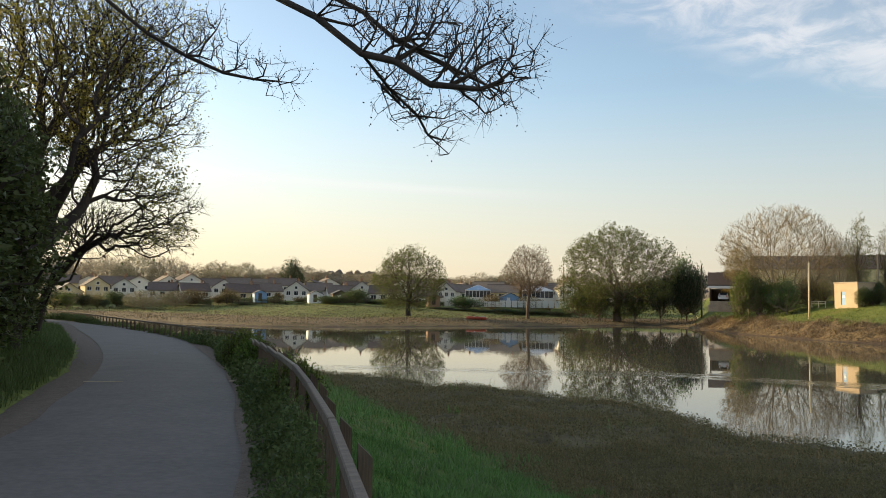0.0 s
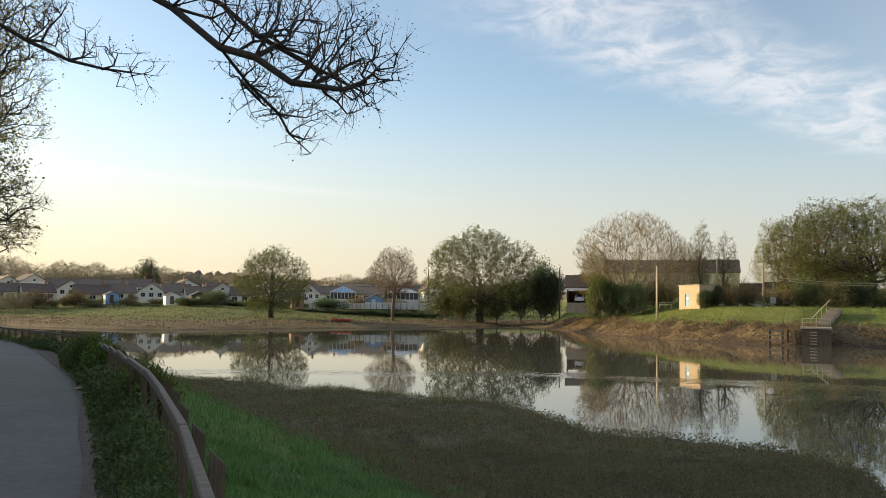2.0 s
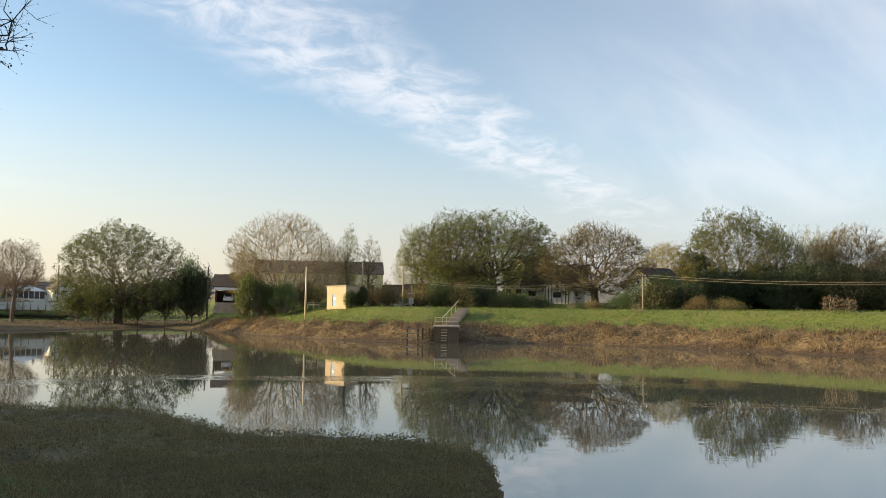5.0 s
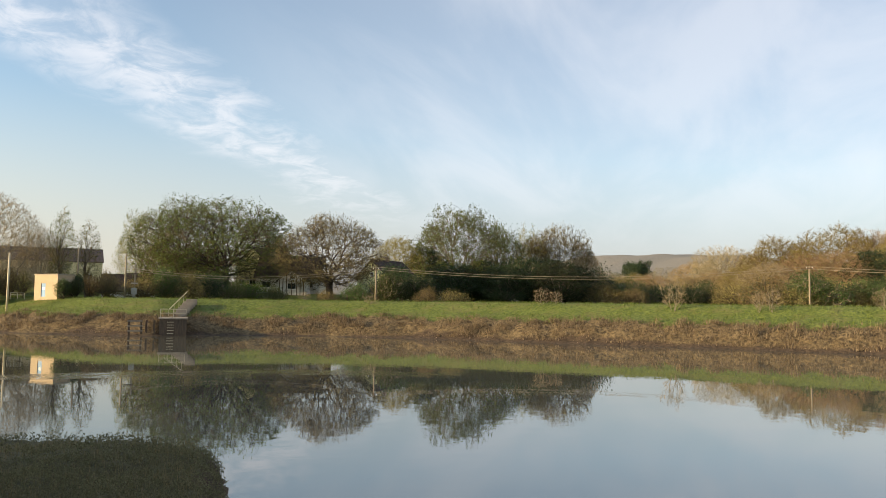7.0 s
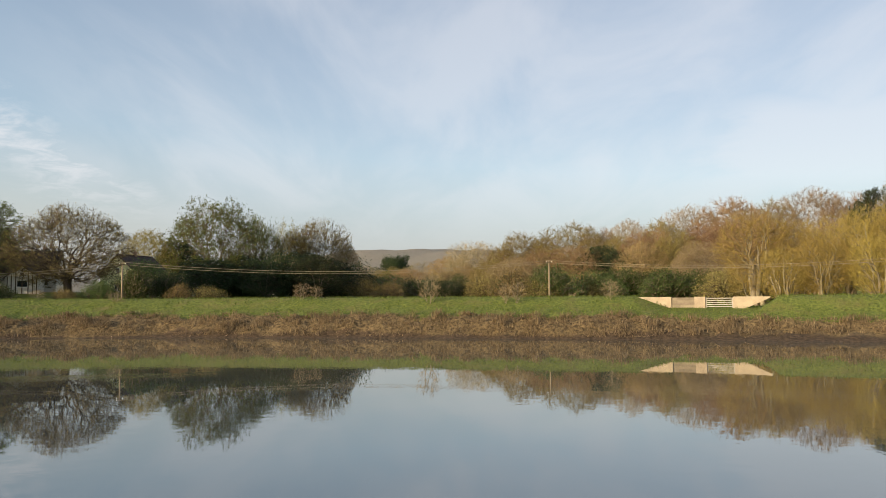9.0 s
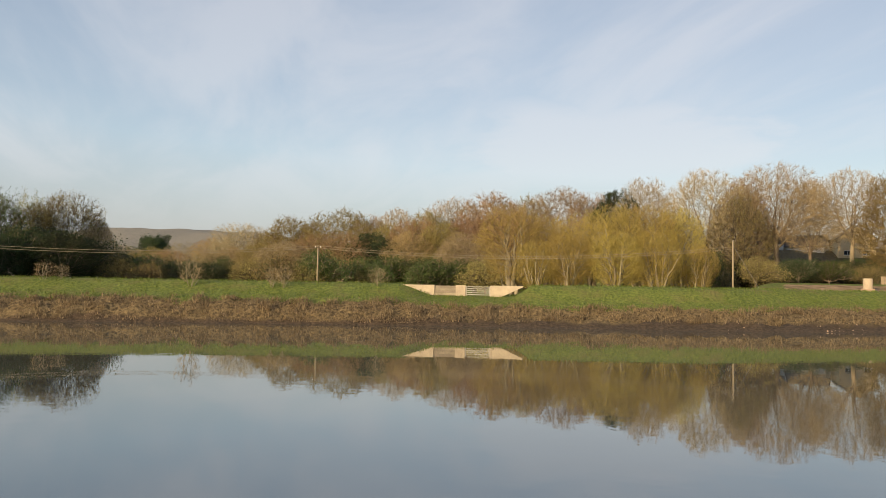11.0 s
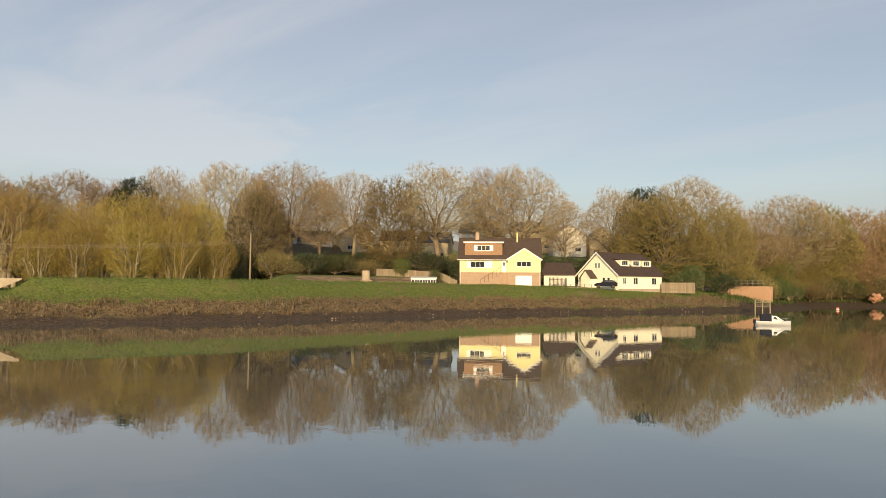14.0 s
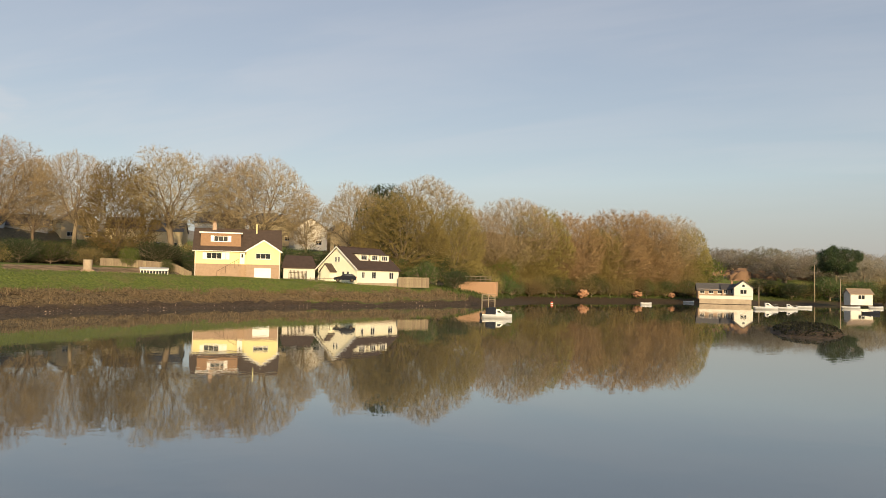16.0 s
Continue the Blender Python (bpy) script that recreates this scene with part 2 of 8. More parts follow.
POST_DARK = material("old dark timber", (0.13, 0.09, 0.06), (0.05, 0.036, 0.026), 2.0, 0.9, 0.4, vary=0.2, stretch=(3, 3, 0.5))
WHITE_WALL = material("white render", (0.78, 0.74, 0.66), (0.66, 0.62, 0.55), 0.6, 0.85, 0.1, vary=0.08)
WARM_WHITE = material("warm white render", (0.90, 0.86, 0.70), (0.84, 0.79, 0.63), 0.5, 0.8, 0.08)
SAND_WALL = material("sandy render", (0.60, 0.46, 0.30), (0.48, 0.36, 0.23), 0.7, 0.9, 0.15)
CREAM_WALL = material("pale yellow render", (0.86, 0.78, 0.40), (0.79, 0.70, 0.35), 0.5, 0.85, 0.1)
BUFF_WALL = material("buff render", (0.74, 0.60, 0.36), (0.62, 0.49, 0.29), 0.7, 0.9, 0.15, vary=0.12)
STONE_BASE = material("pinkish plinth stone", (0.44, 0.31, 0.22), (0.33, 0.23, 0.16), 2.0, 0.9, 0.3)
BRICK_BROWN = material("brown hung tiles", (0.36, 0.22, 0.13), (0.27, 0.16, 0.095), 3.0, 0.9, 0.3)
ROOF_BROWN = material("brown roof tiles", (0.082, 0.052, 0.04), (0.048, 0.031, 0.025), 1.5, 0.85, 0.4, vary=0.2)
ROOF_ESTATE = material("faded brown roof tiles", (0.20, 0.15, 0.12), (0.13, 0.10, 0.082), 1.5, 0.85, 0.4, vary=0.25)
ROOF_GREY = material("grey slate", (0.115, 0.105, 0.10), (0.07, 0.065, 0.062), 1.5, 0.7, 0.3, vary=0.2)
ROOF_TAN = material("tan roof", (0.36, 0.27, 0.19), (0.26, 0.19, 0.13), 1.5, 0.8, 0.3)
UPVC = material("white plastic frame", (0.82, 0.81, 0.78), (0.76, 0.75, 0.72), 1.0, 0.45, 0.0)
PANE = glassy("window pane", (0.03, 0.035, 0.04))
PANE_BLUE = glassy("blue conservatory glazing", (0.36, 0.50, 0.66), 0.15)
CONCRETE = material("pale concrete", (0.50, 0.41, 0.30), (0.34, 0.27, 0.20), 1.0, 0.9, 0.3, vary=0.06)
STONE_RED = material("red sandstone", (0.58, 0.37, 0.24), (0.42, 0.25, 0.155), 0.8, 0.9, 0.6)
ROCK = material("orange sandstone rock", (0.46, 0.25, 0.14), (0.27, 0.14, 0.08), 0.9, 0.95, 0.8)
METAL = material("galvanised steel", (0.42, 0.40, 0.36), (0.3, 0.28, 0.25), 3.0, 0.45, 0.05, 0.8)
METAL_PAINT = material("pale yellow painted steel", (0.72, 0.62, 0.42), (0.58, 0.48, 0.31), 3.0, 0.6, 0.05)
BLUE_DOOR = material("pale blue door paint", (0.24, 0.40, 0.62), (0.20, 0.34, 0.54), 1.0, 0.6, 0.05)
DARK = material("dark cloth", (0.016, 0.02, 0.036), (0.01, 0.012, 0.02), 2.0, 1.0, 0.1)
BOAT_WHITE = material("boat gelcoat", (0.50, 0.51, 0.53), (0.42, 0.43, 0.44), 0.8, 0.35, 0.0)
RED_PAINT = material("faded red paint", (0.60, 0.12, 0.06), (0.42, 0.08, 0.045), 2.0, 0.5, 0.1)
CAR_DARK = material("dark blue car paint", (0.012, 0.014, 0.024), (0.008, 0.010, 0.018), 1.0, 1.0, 0.0)
CAR_WHITE = glassy("white car paint", (0.75, 0.75, 0.74), 0.25)
TYRE = material("tyre rubber", (0.02, 0.02, 0.02), (0.012, 0.012, 0.012), 5.0, 0.9, 0.1)
WIRE = material("cable", (0.33, 0.28, 0.2), (0.25, 0.2, 0.15), 1.0, 0.6, 0.0)

# water: muddy, almost still, with light ripples and patches of breeze
WATER = bpy.data.materials.new("river water")
WATER.use_nodes = True
nt = WATER.node_tree
b = nt.nodes["Principled BSDF"]
b.inputs["Base Color"].default_value = (0.115, 0.11, 0.082, 1)
b.inputs["IOR"].default_value = 2.6
b.inputs["Roughness"].default_value = 0.008
co = nt.nodes.new("ShaderNodeTexCoord")
n1 = nt.nodes.new("ShaderNodeTexNoise")
n1.inputs["Scale"].default_value, n1.inputs["Detail"].default_value, n1.inputs["Roughness"].default_value = 1.1, 3.0, 0.5
n2 = nt.nodes.new("ShaderNodeTexNoise")
n2.inputs["Scale"].default_value, n2.inputs["Detail"].default_value = 0.045, 3.0
for n in (n1, n2):
    nt.links.new(co.outputs["Object"], n.inputs["Vector"])
r2 = nt.nodes.new("ShaderNodeMapRange")
r2.inputs["From Min"].default_value, r2.inputs["From Max"].default_value = 0.44, 0.66
r2.inputs["To Min"].default_value, r2.inputs["To Max"].default_value = 0.25, 1.0
nt.links.new(n2.outputs[0], r2.inputs[0])
ln = nt.nodes.new("ShaderNodeVectorMath")       # a seam of ruffled water where the current turns
ln.operation = "LENGTH"
nt.links.new(co.outputs["Object"], ln.inputs[0])
n3 = nt.nodes.new("ShaderNodeTexNoise")
n3.inputs["Scale"].default_value, n3.inputs["Detail"].default_value = 0.06, 3.0
nt.links.new(co.outputs["Object"], n3.inputs["Vector"])
wv = nt.nodes.new("ShaderNodeMath")
wv.operation, wv.inputs[1].default_value = "MULTIPLY_ADD", 9.0
nt.links.new(n3.outputs[0], wv.inputs[0])
nt.links.new(ln.outputs["Value"], wv.inputs[2])
df = nt.nodes.new("ShaderNodeMath")
df.operation, df.inputs[1].default_value, df.inputs[2].default_value = "COMPARE", 53.5, 1.6
nt.links.new(wv.outputs[0], df.inputs[0])
wsep = nt.nodes.new("ShaderNodeSeparateXYZ")
nt.links.new(co.outputs["Object"], wsep.inputs[0])
waz = nt.nodes.new("ShaderNodeMath")
waz.operation = "ARCTAN2"
nt.links.new(wsep.outputs[0], waz.inputs[0])
nt.links.new(wsep.outputs[1], waz.inputs[1])
reach = nt.nodes.new("ShaderNodeMapRange")
reach.inputs["From Min"].default_value, reach.inputs["From Max"].default_value = 0.75, 1.0
reach.inputs["To Min"].default_value, reach.inputs["To Max"].default_value = 7.0, 0.0
nt.links.new(waz.outputs[0], reach.inputs[0])
seam = nt.nodes.new("ShaderNodeMath")
seam.operation = "MULTIPLY_ADD"
nt.links.new(reach.outputs[0], seam.inputs[1])
nt.links.new(df.outputs[0], seam.inputs[0])
nt.links.new(r2.outputs[0], seam.inputs[2])
bp = nt.nodes.new("ShaderNodeBump")
bp.inputs["Distance"].default_value = 0.0045
ruf = nt.nodes.new("ShaderNodeMath")
ruf.operation = "MULTIPLY"
nt.links.new(n1.outputs[0], ruf.inputs[0])
nt.links.new(seam.outputs[0], ruf.inputs[1])
nt.links.new(ruf.outputs[0], bp.inputs["Height"])
nt.links.new(bp.outputs[0], b.inputs["Normal"])


# ground: mud, dry reeds, grass, saltmarsh and tilled soil, by the masks on the sheet
GROUND = bpy.data.materials.new("river banks")
GROUND.use_nodes = True
nt = GROUND.node_tree
b = nt.nodes["Principled BSDF"]
b.inputs["Roughness"].default_value = 0.9
b.inputs["Specular IOR Level"].default_value = 0.2
co = nt.nodes.new("ShaderNodeTexCoord")
nz = []
for s, d in ((0.35, 6.0), (2.6, 6.0), (14.0, 4.0)):
    n = nt.nodes.new("ShaderNodeTexNoise")
    n.inputs["Scale"].default_value, n.inputs["Detail"].default_value = s, d
    nt.links.new(co.outputs["Object"], n.inputs["Vector"])
    nz.append(n)


def gmix(a, bcol, fac):
    mx = nt.nodes.new("ShaderNodeMix")
    mx.data_type = "RGBA"
    for key, v in (("A", a), ("B", bcol)):
        if isinstance(v, tuple):
            mx.inputs[key].default_value = (*v, 1)
        else:
            nt.links.new(v, mx.inputs[key])
    nt.links.new(fac, mx.inputs["Factor"])
    return mx.outputs["Result"]


def spread(n, lo=0.35, hi=0.65):
    r = nt.nodes.new("ShaderNodeMapRange")
    r.inputs["From Min"].default_value, r.inputs["From Max"].default_value = lo, hi
    nt.links.new(n.outputs[0], r.inputs[0])
    return r.outputs[0]


grass_c = gmix(gmix((0.10, 0.13, 0.028), (0.195, 0.225, 0.048), spread(nz[1])), (0.19, 0.16, 0.06), spread(nz[0], 0.5, 0.8))
mud_c = gmix((0.05, 0.034, 0.021), (0.125, 0.085, 0.052), spread(nz[1]))
reed_c = gmix((0.075, 0.053, 0.029), (0.25, 0.178, 0.088), spread(nz[1]))
marsh_c = gmix((0.10, 0.088, 0.048), (0.21, 0.18, 0.095), spread(nz[1]))
soil_c = gmix((0.20, 0.13, 0.075), (0.46, 0.31, 0.185), spread(nz[0]))
colour = grass_c
# far wooded ground, its colour lightened and greyed in place of haze
wood_haze_c = gmix((0.23, 0.205, 0.165), (0.33, 0.295, 0.24), spread(nz[0]))
for mask, c in (("wood", wood_haze_c), ("marsh", marsh_c), ("reed", reed_c), ("soil", soil_c), ("mud", mud_c)):
    at = nt.nodes.new("ShaderNodeAttribute")
    at.attribute_name = mask
    ad = nt.nodes.new("ShaderNodeMath")
    ad.operation = "ADD"
    nt.links.new(at.outputs["Fac"], ad.inputs[0])
    nt.links.new(nz[1].outputs[0], ad.inputs[1])
    rr = nt.nodes.new("ShaderNodeMapRange")
    rr.inputs["From Min"].default_value, rr.inputs["From Max"].default_value = 0.9, 1.1
    nt.links.new(ad.outputs[0], rr.inputs[0])
    colour = gmix(colour, c, rr.outputs[0])
nt.links.new(colour, b.inputs["Base Color"])
bp = nt.nodes.new("ShaderNodeBump")
bp.inputs["Strength"].default_value, bp.inputs["Distance"].default_value = 0.9, 0.25
nt.links.new(nz[1].outputs[0], bp.inputs["Height"])
nt.links.new(bp.outputs[0], b.inputs["Normal"])


# ---- mesh helpers ----
def spot(left, far, z=0.0):
    """A place by its bearing, degrees left of the first view, and its distance."""
    a = radians(left)
    return Vector((-far * math.sin(a), far * math.cos(a), z))


class Geo:
    """Collects vertices and faces for one mesh."""

    def __init__(self):
        self.v, self.f = [], []

    def add(self, verts, faces):
        n = len(self.v)
        self.v += [tuple(p) for p in verts]
        self.f += [tuple(i + n for i in q) for q in faces]
        return self

    def box(self, x0, y0, z0, x1, y1, z1):
        v = [(x, y, z) for z in (z0, z1) for y in (y0, y1) for x in (x0, x1)]
        return self.add(v, [(0, 2, 3, 1), (4, 5, 7, 6), (0, 1, 5, 4), (2, 6, 7, 3), (0, 4, 6, 2), (1, 3, 7, 5)])

    def beam(self, p, q, w, h, up=(0, 0, 1)):
        """A squared bar from p to q."""
        p, q = Vector(p), Vector(q)
        d = (q - p).normalized()
        s = d.cross(Vector(up))
        s = s.normalized() if s.length > 1e-4 else Vector((1, 0, 0))
        u = s.cross(d)
        v = [e + s * a + u * c for e in (p, q) for a, c in ((-w / 2, -h / 2), (w / 2, -h / 2), (w / 2, h / 2), (-w / 2, h / 2))]
        return self.add(v, [(3, 2, 1, 0), (4, 5, 6, 7), (0, 1, 5, 4), (1, 2, 6, 5), (2, 3, 7, 6), (3, 0, 4, 7)])

    def tube(self, p, q, r, r2=None, n=8, caps=True):
        p, q = Vector(p), Vector(q)
        r2 = r if r2 is None else r2
        d = (q - p).normalized()
        s = d.orthogonal().normalized()
        u = d.cross(s)
        v = []
        for e, rad in ((p, r), (q, r2)):
            v += [e + (s * math.cos(2 * math.pi * k / n) + u * math.sin(2 * math.pi * k / n)) * rad for k in range(n)]
        f = [(k, (k + 1) % n, n + (k + 1) % n, n + k) for k in range(n)]
        if caps:
            f += [tuple(range(n - 1, -1, -1)), tuple(range(n, 2 * n))]
        return self.add(v, f)

    def pipe(self, pts, r, n=5):
        """One tube through many points."""
        pts = [Vector(p) for p in pts]
        v = []
        for i, p in enumerate(pts):
            d = (pts[min(i + 1, len(pts) - 1)] - pts[max(i - 1, 0)]).normalized()
            s = d.cross(Vector((0, 0, 1))).normalized()
            u = s.cross(d)
            v += [p + (s * math.cos(2 * math.pi * k / n) + u * math.sin(2 * math.pi * k / n)) * r for k in range(n)]
        f = [(n * i + k, n * i + (k + 1) % n, n * i + n + (k + 1) % n, n * i + n + k) for i in range(len(pts) - 1) for k in range(n)]
        return self.add(v, f)

    def slab(self, pts, way):
        """A flat polygon thickened along way."""
        n = len(pts)
        w = Vector(way)
        v = [Vector(p) for p in pts] + [Vector(p) + w for p in pts]
        f = [tuple(range(n - 1, -1, -1)), tuple(range(n, 2 * n))] + [(k, (k + 1) % n, n + (k + 1) % n, n + k) for k in range(n)]
        return self.add(v, f)

    def mesh(self, name, mat, smooth=False):
        me = bpy.data.meshes.new(name)
        me.from_pydata(self.v, [], self.f)
        me.materials.append(mat)
        if smooth:
            me.polygons.foreach_set("use_smooth", [True] * len(me.polygons))
        me.update()
        return me


def part(name, geo, mat, parent=None, label="", m=None, smooth=False):
    me = geo if isinstance(geo, bpy.types.Mesh) else geo.mesh(name, mat, smooth)
    ob = new(name, me)
    if parent:
        ob.parent = parent
    if m is not None:
        ob.matrix_local = m
    return tagged(ob, label) if label else ob


def thing(name, label, category, m=None, group="", kind=""):
    ob = new(name)
    ob.empty_display_size = 0.3
    if m is not None:
        ob.matrix_world = m
    return tagged(ob, label, category, group, kind)


def arrays(name, verts, faces, mat, smooth=False):
    """A mesh from numpy arrays; faces all have the same number of corners."""
    me = bpy.data.meshes.new(name)
    verts, faces = np.asarray(verts, np.float32), np.asarray(faces, np.int32)
    k = faces.shape[1]
    me.vertices.add(len(verts))
    me.vertices.foreach_set("co", verts.ravel())
    me.loops.add(faces.size)
    me.loops.foreach_set("vertex_index", faces.ravel())
    me.polygons.add(len(faces))
    me.polygons.foreach_set("loop_start", np.arange(0, faces.size, k, dtype=np.int32))
    if smooth:
        me.polygons.foreach_set("use_smooth", np.ones(len(faces), bool))
    me.update(calc_edges=True)
    me.validate()
    me.materials.append(mat)
    return me


# ---- the river and its banks ----
NEAR = [(-240, 190), (-90, 128), (-45, 104), (-20, 80), (-10.6, 55), (-6.3, 41.4), (-2.1, 38.4), (-0.3, 36.4), (3.1, 34.5), (5.3, 31.9), (7.1, 30.3), (8.3, 29.2), (8.7, 26.0), (8.9, 23.6), (9.9, 22.7), (11.2, 22.0), (11.8, 20.2), (12.8, 19.3), (13.3, 18.0), (12.7, 16.2), (11.6, 14.3), (10.4, 12.9), (9.8, 11.9), (8.6, 9.0), (7.6, 4.0), (7.0, -1.0), (5.0, -5.5), (2.6, -8.6), (-1.0, -11.5), (-8, -30), (-24, -90), (-50, -190), (-130, -420)]
FAR = [(-240, 250), (-110, 175), (-63, 150), (-28, 123), (-16, 127), (2, 141), (24, 153), (46, 177), (48, 150), (46, 126), (49, 103), (57, 88), (65, 86), (73, 78), (79, 66), (83, 46), (86, 28), (88, 7), (87, -12), (87, -29), (94, -50), (100, -74), (96, -90), (99, -115), (101, -140), (118, -168), (106, -212), (88, -238), (66, -252), (60, -300), (20, -420)]
ROAD_R = [(-48, 84), (-34, 70), (-26.6, 61), (-20.6, 53.2), (-15.7, 45.6), (-12.0, 38.1), (-8.7, 29.9), (-5.94, 22.1), (-4.24, 16.7), (-3.12, 12.8), (-2.27, 9.65), (-1.65, 7.3), (-0.75, 2.0), (-0.3, -4), (-0.5, -12), (-6, -40)]
ROAD_L = [(-51, 85), (-37, 71.6), (-28.6, 61.4), (-22.1, 49.2), (-16.5, 38.3), (-12.9, 30.7), (-9.96, 23.8), (-7.56, 17.5), (-6.2, 13.1), (-5.17, 9.6), (-4.4, 2.0), (-3.8, -4), (-3.8, -12), (-9, -40)]
VERGE_L = [(-52, 85.6), (-38, 72), (-29.6, 61.6), (-23.2, 49.4), (-17.9, 38.9), (-14.3, 31.6), (-11.8, 26.0), (-9.0, 19.4), (-7.86, 16.1), (-6.42, 11.9), (-5.6, 9.0), (-4.8, 2.0), (-4.2, -4), (-4.2, -12), (-9.4, -40)]
FENCE = [(-48.1, 90.0), (-36.1, 76.0), (-32.7, 71.5), (-25.2, 59.7), (-19.9, 51.3), (-15.8, 45.0), (-12.7, 40.1), (-10.2, 36.1), (-8.1, 32.0), (-4.2, 18.5), (-2.7, 13.2), (-1.8, 10.1), (-1.2, 7.6), (-0.7, 5.4), (-0.3, 3.3), (0.05, 1.6), (0.35, -0.6), (0.45, -3), (0.2, -7), (-1.2, -12)]


def dip(y):
    """How far the lane has fallen by then, going ahead."""
    t = np.clip((np.asarray(y, float) - 10) / 24, 0, 1)
    return 0.34 * t * t * (3 - 2 * t)



def away(xy, line):
    """Distance of points from a line of points, and how far along the line."""
    best, along = np.full(len(xy), 1e9), np.zeros(len(xy))
    run = 0.0
    for a, b in zip(line, line[1:]):
        a, b = np.array(a, float), np.array(b, float)
        d = b - a
        t = np.clip(((xy - a) @ d) / (d @ d), 0, 1)
        r = np.hypot(*(xy - a - t[:, None] * d).T)
        hit = r < best
        best[hit], along[hit] = r[hit], run + t[hit] * np.hypot(*d)
        run += np.hypot(*d)
    return best, along


def inside(xy, poly):
    x, y = xy.T
    got = np.zeros(len(xy), bool)
    for (ax, ay), (bx, by) in zip(poly, poly[1:] + poly[:1]):
        if ay != by:
            got ^= ((ay > y) != (by > y)) & (x < (bx - ax) * (y - ay) / (by - ay) + ax)
    return got


def ease(x, a, b):
    t = np.clip((x - a) / (b - a), 0, 1)
    return t * t * (3 - 2 * t)


def waves(xy, size, seed=0.0):
    x, y = xy.T / size
    return (np.sin(x * 1.7 + 1.3 * np.sin(y * 1.1 + seed)) + np.sin(y * 2.3 + 1.1 * np.sin(x * 1.9 + seed * 2)) + 0.5 * np.sin(x * 4.1 + y * 3.3 + seed)) / 2.5


RIVER = NEAR + FAR[::-1]
CREST = ([-200, -139, -133, -127, -118, -100, -92.6, -91.6, -85.6, -83.6, -60, -19.5, -17, 40], [2.5, 3.0, 3.6, 3.95, 4.55, 4.7, 4.65, 3.3, 3.3, 4.7, 4.75, 4.65, 2.5, 2.5])


def land(xy):
    """Height of the ground and its masks at an array of places."""
    xy = np.asarray(xy, float)
    dn, _ = away(xy, NEAR)
    df, _ = away(xy, FAR)
    wet = inside(xy, RIVER)
    left = np.degrees(np.arctan2(-xy[:, 0], xy[:, 1]))
    left = np.where(left > 100, left - 360, left)
    far = np.hypot(*xy.T)
    near_side = (dn < df)
    wob = waves(xy, 1.4) * 0.5 + waves(xy, 0.55, 2.0) * 0.3
    s = np.where(near_side, dn, df) + wob * np.where(near_side, 0.42, 0.5)
    # far banks
    crest = np.interp(left, *CREST)
    top = np.where(s < 9, np.interp(s, [0, 1.2, 2.6, 5, 9], [0, 0.35, 1.3, 2.25, 3.1]), np.interp(s, [9, 15.5, 19, 30], [0, 1, 1, 0]))
    soft = ease(-left, 80, 92)
    top = np.where(s < 9, top * (1 - soft) + np.interp(s, [0, 4.5, 6, 9], [0, 0.8, 1.6, 2.6]) * soft, top)
    z_levee = np.where(s < 9, np.minimum(top, crest * 0.93), np.where(s < 19, (3.1 - 0.5 * soft) + (crest - 3.1 + 0.5 * soft) * ease(s, 9, 15.5), 3.2 + (crest - 3.2) * top))
    z_flat = np.interp(s, [0, 3, 14, 34, 50, 70, 95, 600], [0, 0.45, 0.9, 1.5, 2.6, 3.6, 4.2, 6])
    z_cove = np.interp(s, [0, 4, 12, 20, 32, 60], [0, 0.5, 1.5, 2.2, 4.5, 9])
    wl_ = ease(-left, 17.0, 18.8) * ease(left, -141.5, -138.0)
    wc = ease(-left, 138.5, 142)
    z_far = z_levee * wl_ + z_flat * (1 - wl_) * (1 - wc) + z_cove * wc
    # the hill behind the houses, and the hills far off
    z_far += 11.0 * ease(-left, 92, 108) * ease(s, 88, 130) * (1 - ease(-left, 150, 158))
    z_far += 0.34 * (waves(xy, 1.1, 7.0) + 0.7 * waves(xy, 0.6, 3.0)) * wl_ * ease(s, 0.8, 2.2) * (1 - ease(s, 6, 8.5))
    z_far += 3.0 * ease(-left, 105, 109) * ease(s, 26, 56) * (1 - ease(-left, 119.3, 121.2))
    z_far += (3.0 * waves(xy, 60.0, 2.0) + 2.0 * waves(xy, 22.0, 5.0)) * ease(far, 900, 1400) * ease(-left, 52, 60)          # uneven treetops along the ridge
    z_far += 98 * ease(far, 700, 1500) * ease(-left, 52, 64) * (1 - 0.75 * ease(-left, 71, 92)) + 27 * ease(far, 450, 900) * (0.8 + 0.25 * np.sin(left * 0.23)) * (1 - ease(-left, 40, 60)) + 22 * ease(far, 330, 600) * ease(-left, 74, 90) * (1 - 0.75 * ease(-left, 138, 152))
    z_far += 3.1 * ease(-left, 34, 38.5) * (1 - ease(-left, 49, 53)) * ease(s, 34, 58)          # gardens behind the oaks
    z_far += 0.75 * ease(-left, 119, 123) * ease(s, 17, 24) * (1 - ease(s, 70, 90)) * (1 - ease(-left, 136.5, 139))          # the two houses' plot
    z_far += 8.0 * ease(-left, 17, 19.5) * (1 - ease(-left, 32, 36)) * ease(s, 90, 150)          # rising ground under the terrace
    # this bank
    dr, _ = away(xy, ROAD_R)
    dl, _ = away(xy, VERGE_L)
    dfe, _ = away(xy, FENCE)
    river_side = inside(xy, FENCE + NEAR[::-1])
    on_road = inside(xy, ROAD_R + VERGE_L[::-1])
    z_bank = np.interp(dfe, [0, 0.5, 2.5, 5.2, 7], [2.15, 2.0, 1.35, 0.72, 0.5]) + 0.07 * waves(xy, 0.5) + 0.05 * waves(xy, 0.23, 3.0)
